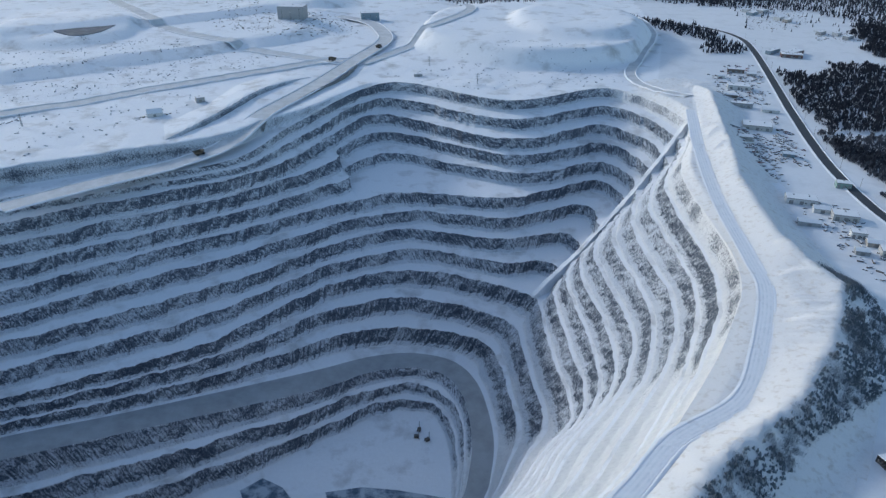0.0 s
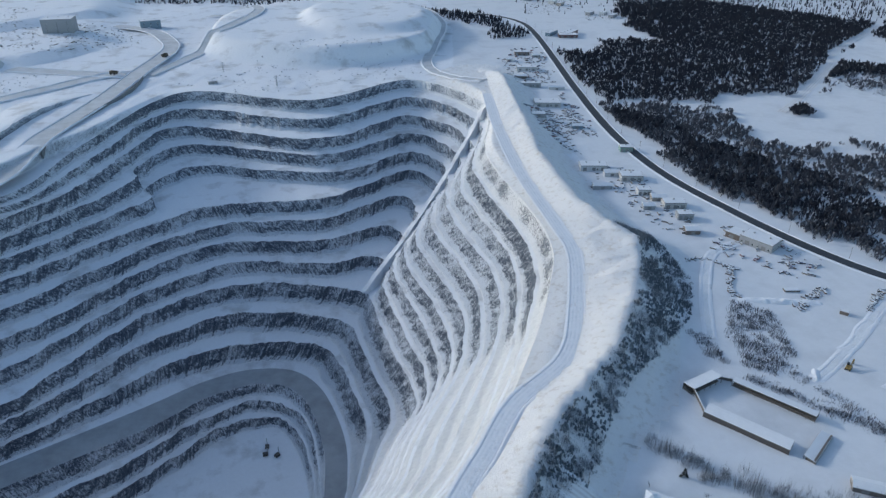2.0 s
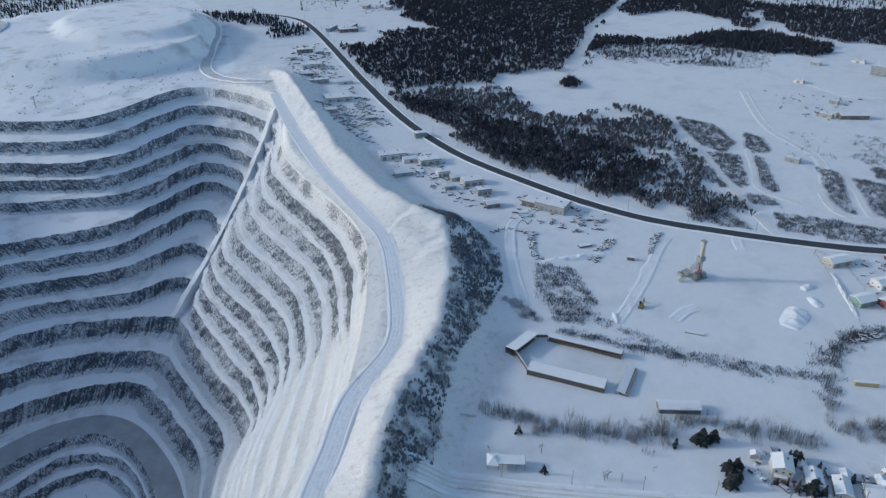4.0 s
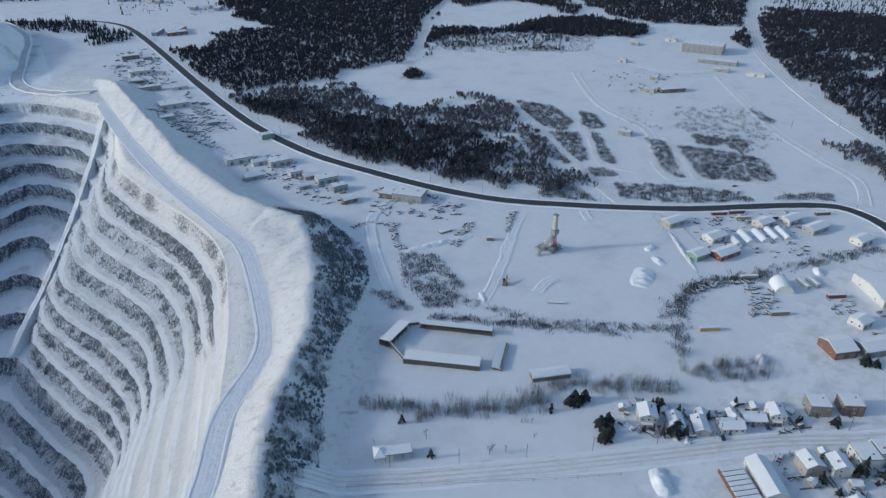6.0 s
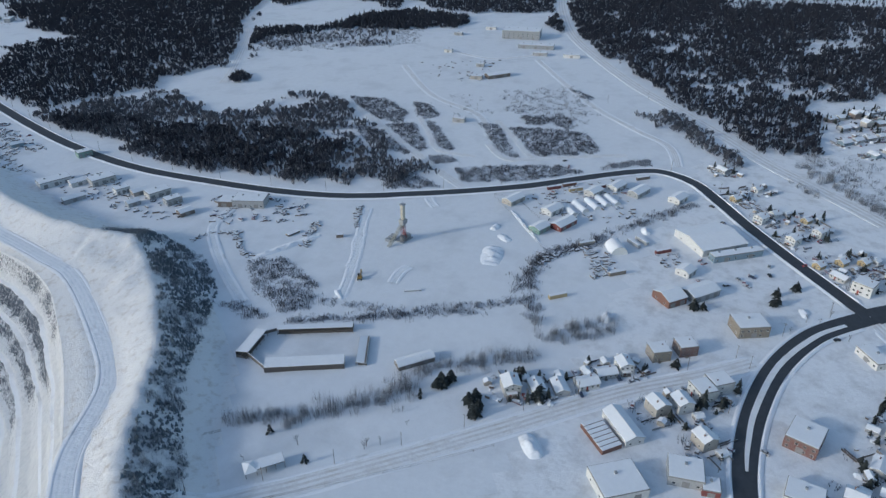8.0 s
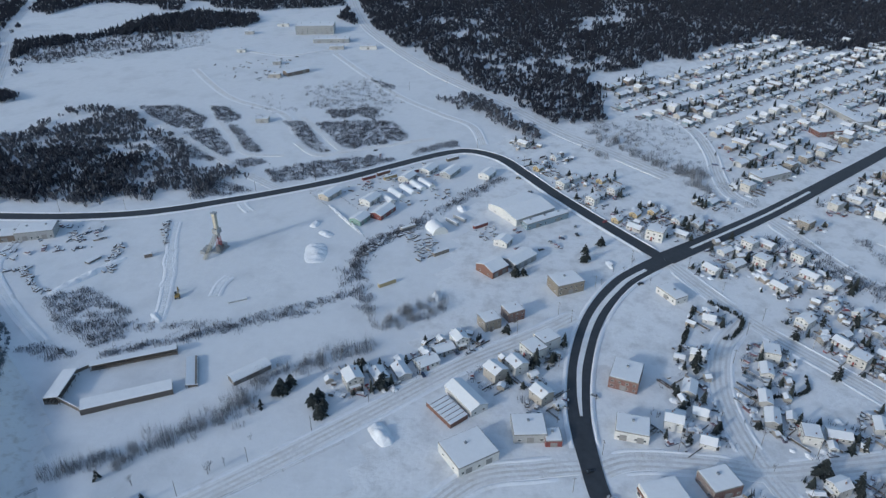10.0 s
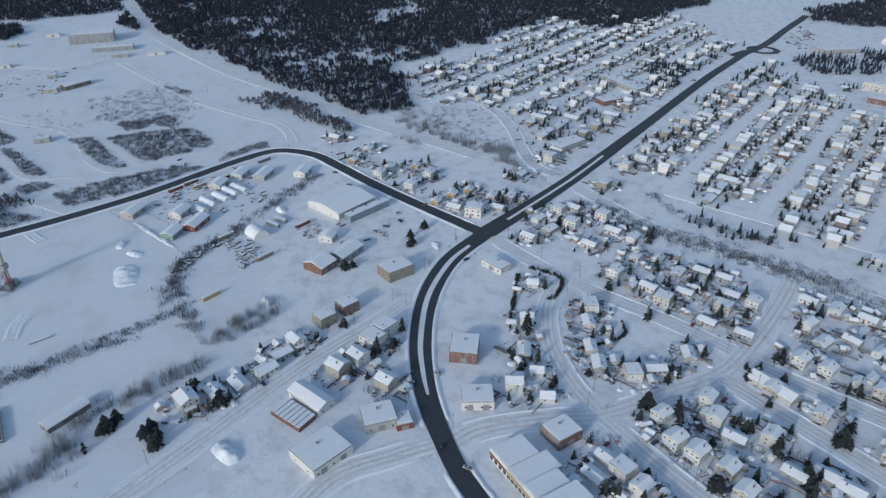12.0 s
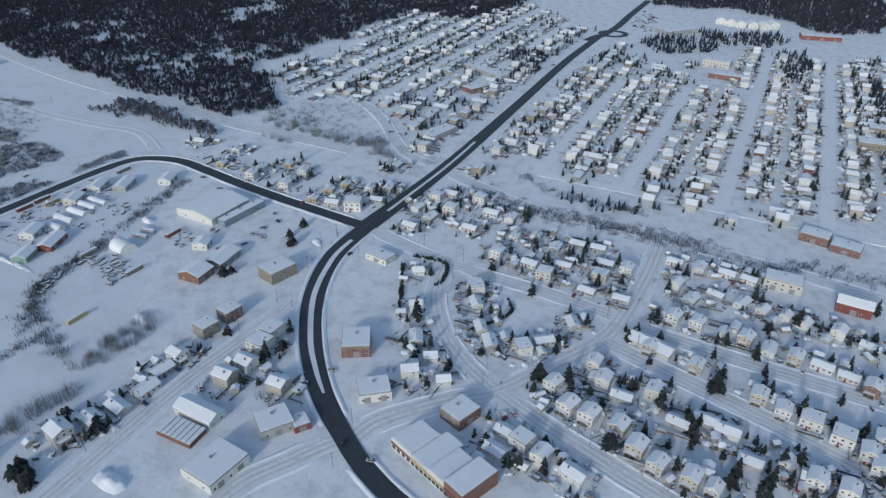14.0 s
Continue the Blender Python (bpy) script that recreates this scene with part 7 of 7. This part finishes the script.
scatter("far_vehicles", vehicle_protos(), far_yards[1000:], VEHICLE_PAINT, "vehicles parked among the far houses", "vehicles", (0.9, 1.2), 88)
# lumps of shovelled snow beside drives
lump_rng = np.random.default_rng(9)
LUMPS = []
for k in range(4):
    v = [(r * math.cos(a) * lump_rng.uniform(0.7, 1.2), r * math.sin(a) * lump_rng.uniform(0.7, 1.2), z) for z, r in ((-0.1, 1.5), (0.5, 1.0)) for a in np.linspace(0, 5.236, 6)] + [(0, 0, 0.8)]
    f = [(i, (i + 1) % 6, (i + 1) % 6 + 6) for i in range(6)] + [(i, (i + 1) % 6 + 6, i + 6) for i in range(6)] + [(6 + i, 6 + (i + 1) % 6, 12) for i in range(6)]
    LUMPS.append((np.array(v), np.array(f)))
scatter("shovelled_snow", LUMPS, near_homes(3200, 6.5, 13, 715), SNOW, "heaps of shovelled snow in the yards", "snow heaps", (0.6, 1.9), 85)

# ---- things in and round the mine ----
TRUCK_PAINT = plain("truck_paint", (0.12, 0.10, 0.07), 0.6)


def haul_truck(x, y, z, turn):
    t = Empty("haul_truck", "big dark haul truck on the mine road", "haul truck", "haul trucks")
    ochre = TRUCK_PAINT
    part("chassis", box_bm(-4.5, 4.5, -2.0, 2.0, 1.2, 2.2, bevel=0.1), DARK_TRIM, t)
    bm = bmesh.new()
    lo = [bm.verts.new(q) for q in ((-5.2, -2.8, 2.6), (2.2, -2.8, 2.2), (2.2, 2.8, 2.2), (-5.2, 2.8, 2.6))]
    hi = [bm.verts.new(q) for q in ((-6.0, -3.3, 4.4), (3.0, -3.3, 4.8), (3.0, 3.3, 4.8), (-6.0, 3.3, 4.4))]
    for i in range(4):
        bm.faces.new((lo[i], lo[(i + 1) % 4], hi[(i + 1) % 4], hi[i]))
    bm.faces.new(lo[::-1])
    part("dump_bed", bm, ochre, t)
    part("canopy", box_bm(2.6, 5.4, -3.0, 3.0, 4.7, 4.95), ochre, t)
    part("cab", box_bm(3.2, 5.0, 0.2, 2.2, 2.2, 4.2, bevel=0.1), GLASS, t)
    part("grille", box_bm(4.5, 5.4, -2.4, 2.4, 1.4, 2.8, bevel=0.1), ochre, t)
    for wx in (-2.6, 3.4):
        for wy in (-2.4, 2.4):
            bm = bmesh.new()
            bmesh.ops.create_cone(bm, cap_ends=True, segments=12, radius1=1.35, radius2=1.35, depth=1.1, matrix=pose(wx, wy, 1.35, 90))
            part("wheel", bm, RUBBER, t)
    t.matrix_world = pose(x, y, z, 0, 0, turn)


haul_truck(-165, 1033, 2.9, 150)
haul_truck(-252, 678, -9.4, 40)
haul_truck(-104, 1120, 2.6, 70)
hall("crusher_house", "tall grey crusher building in the snow", -278.1, 1325.2, -5, 34, 22, 20, METAL, "flat", doors=1, windows=3)
hall("screen_house", "grey-blue plant building with conveyor", -141.4, 1364.0, 10, 24, 16, 14, WALLS["blue"], "flat", doors=1, windows=3)
hall("mine_tent", "small white mine tent with peaked roof", -332.6, 777.7, 20, 12, 9, 4, WALLS["white"], "gable", 3.0, doors=1)
hall("pump_house", "dark pump house on the snow slope", -296.6, 829.6, 30, 7, 6, 5, WALLS["grey"], "flat", doors=1)
hall("kiosk", "little hut at the pit's edge", -36.4, 962.0, 10, 8, 4, 3, WALLS["grey"], "flat", doors=1)
scrap("mine_scrap", "machines and stores scattered over the mine yard", np.concatenate([
    spots_in([(-377, 1388), (-204, 1396), (-144, 1240), (-285, 1168), (-430, 1277)], 10, 601), spots_in([(-502, 1475), (-369, 1549), (-334, 1390), (-404, 1330)], 14, 602), along([(-356, 763), (-336, 778), (-306, 785)], 3, 2.0, 603), along([(-492, 743), (-479, 753)], 3, 2, 604)]), 61)
# boulders along the berms and toes of the mine slopes
boulders = []
brng = np.random.default_rng(5)
for k in range(5):
    v = []
    for z, r in ((-0.2, 0.8), (0.35, 1.0), (0.8, 0.6)):
        v += [(r * math.cos(a) * brng.uniform(0.7, 1.2), r * math.sin(a) * brng.uniform(0.7, 1.2), z) for a in np.linspace(0, 5.236, 6)]
    v.append((0, 0, 1.0))
    f = [(i + 6 * l, (i + 1) % 6 + 6 * l, (i + 1) % 6 + 6 * l + 6) for l in (0, 1) for i in range(6)] + [(i + 6 * l, (i + 1) % 6 + 6 * l + 6, i + 6 * l + 6) for l in (0, 1) for i in range(6)]
    f += [(12 + i, 12 + (i + 1) % 6, 18) for i in range(6)]
    boulders.append((np.array(v), np.array(f)))
scatter("boulders", boulders, np.concatenate([
    spots_in([(-668, 1055), (-461, 1140), (-229, 1071), (-362, 909), (-527, 805)], 10, 611, 0.25, 0.03), spots_in([(-503, 763), (-331, 883), (-261, 812), (-356, 718), (-419, 612)], 13, 612, 0.3, 0.03),
    spots_in([(-114, 959), (100, 1102), (258, 1019), (256, 942), (68, 882), (-67, 946)], 11, 613, 0.3, 0.03)]), ROCK, "loose rocks poking out of the snow", "boulders", (0.4, 1.4), 62)


def power_pylon(x, y, z):
    p = Empty("power_pylon", "thin steel power pylon in the snow", "pylon", "power pylons")
    lattice(p, (0, 0, 0), (0, 0, 14), 1.2, METAL, 8, "mast")
    for h in (10, 12.5):
        part("crossarm", box_bm(-3, 3, -0.12, 0.12, h, h + 0.25), METAL, p)
    p.matrix_world = pose(x, y, z)


for x, y in [(44, 921), (-22, 1016), (-462, 734)]:
    power_pylon(x, y, float(height(np.array([x]), np.array([y]))[0]))

# the last houses of the village beyond the dump
for (x, y), long, deep, wall in zip([(613, 1451), (644, 1477), (645, 1399), (651, 1377), (546, 1110), (517, 1117), (613, 1482), (662, 1264), (686, 1255), (692, 1228)], (16, 18, 14, 12, 26, 22, 12, 14, 12, 16), (10, 10, 9, 8, 12, 6, 8, 7, 7, 7),
                                    ("blue", "grey", "white", "beige", "dark_brick", "blue", "white", "grey", "white", "grey")):
    hall("village_workshop", f"{WORDS.get(wall, wall)} village workshop under snow", x, y, 40, long, deep, 5, WALLS[wall], "flat", doors=2, windows=4)
scrap("village_scrap", "stores and vehicles in the village yards", np.concatenate([spots_in([(663, 1313), (732, 1266), (693, 1192), (629, 1216)], 8, 621), spots_in([(619, 1528), (737, 1501), (657, 1323), (552, 1293)], 9, 622)]), 63)


def drill_rig(x, y, z, turn):
    d = Empty("drill_rig", "small dark drill rig on the pit floor", "drill rig", "drill rigs")
    for q in (-1.3, 1.3):
        part("track", box_bm(-2.4, 2.4, q - 0.4, q + 0.4, 0, 0.9, bevel=0.15), RUBBER, d)
    part("body", box_bm(-2.2, 2.0, -1.5, 1.5, 0.9, 2.6, bevel=0.1), DARK_TRIM, d)
    part("mast", box_bm(2.0, 2.5, -0.25, 0.25, 0.5, 9.0), METAL, d)
    d.matrix_world = pose(x, y, z, 0, 0, turn)


for i, (x, y) in enumerate([(-23, 483), (-13, 479), (-21, 492)]):
    drill_rig(x, y, -209.5, 40 * i)


# rock step beside the haul road
toe = curve_through([(-321, 655), (-281, 706), (-263, 753), (-247, 802), (-231, 864), (-205, 918), (-178, 947)], 8)
back = np.array((-0.55, 0.83))
verts = np.array([q.co[:] for q in ground.data.vertices])
base = np.array([verts[np.argmin(np.hypot(verts[:, 0] - p[0], verts[:, 1] - p[1])), 2] for p in toe])
base = np.convolve(np.pad(base, 4, "edge"), np.ones(9) / 9, "valid")
swell = np.sin(np.linspace(0.15, 3.0, len(toe)))
rows = []
for k, up in ((0, -1.5), (1.5, 2.0), (3.0, 4.5), (5.0, 6.6), (12, 6.9), (40, 4.5), (85, -2.0)):
    jag = np.array([1.6 * wobble(p[0] * 0.15, p[1] * 0.15, k) for p in toe]) if 0 < k < 6 else 0
    rows.append(np.column_stack([toe + back * (k + jag * 0.6 + np.zeros(len(toe)))[:, None], base + (up + jag) * swell - 1.0]))
v, f = sheet(rows, closed=False)
step = tagged(mesh_object("rock_step", v, f, [ROCK, SNOW_MINE]), "dark rock step with snow on top beside the haul road", "rock step", kind="structure")
n = len(toe) - 1
step.data.polygons.foreach_set("material_index", np.array([0] * (3 * n) + [1] * (3 * n), np.int32))

# the first pieces of each kind have served as patterns
for first in STORE:
    for ob in (*first.children_recursive, first):
        bpy.data.objects.remove(ob)
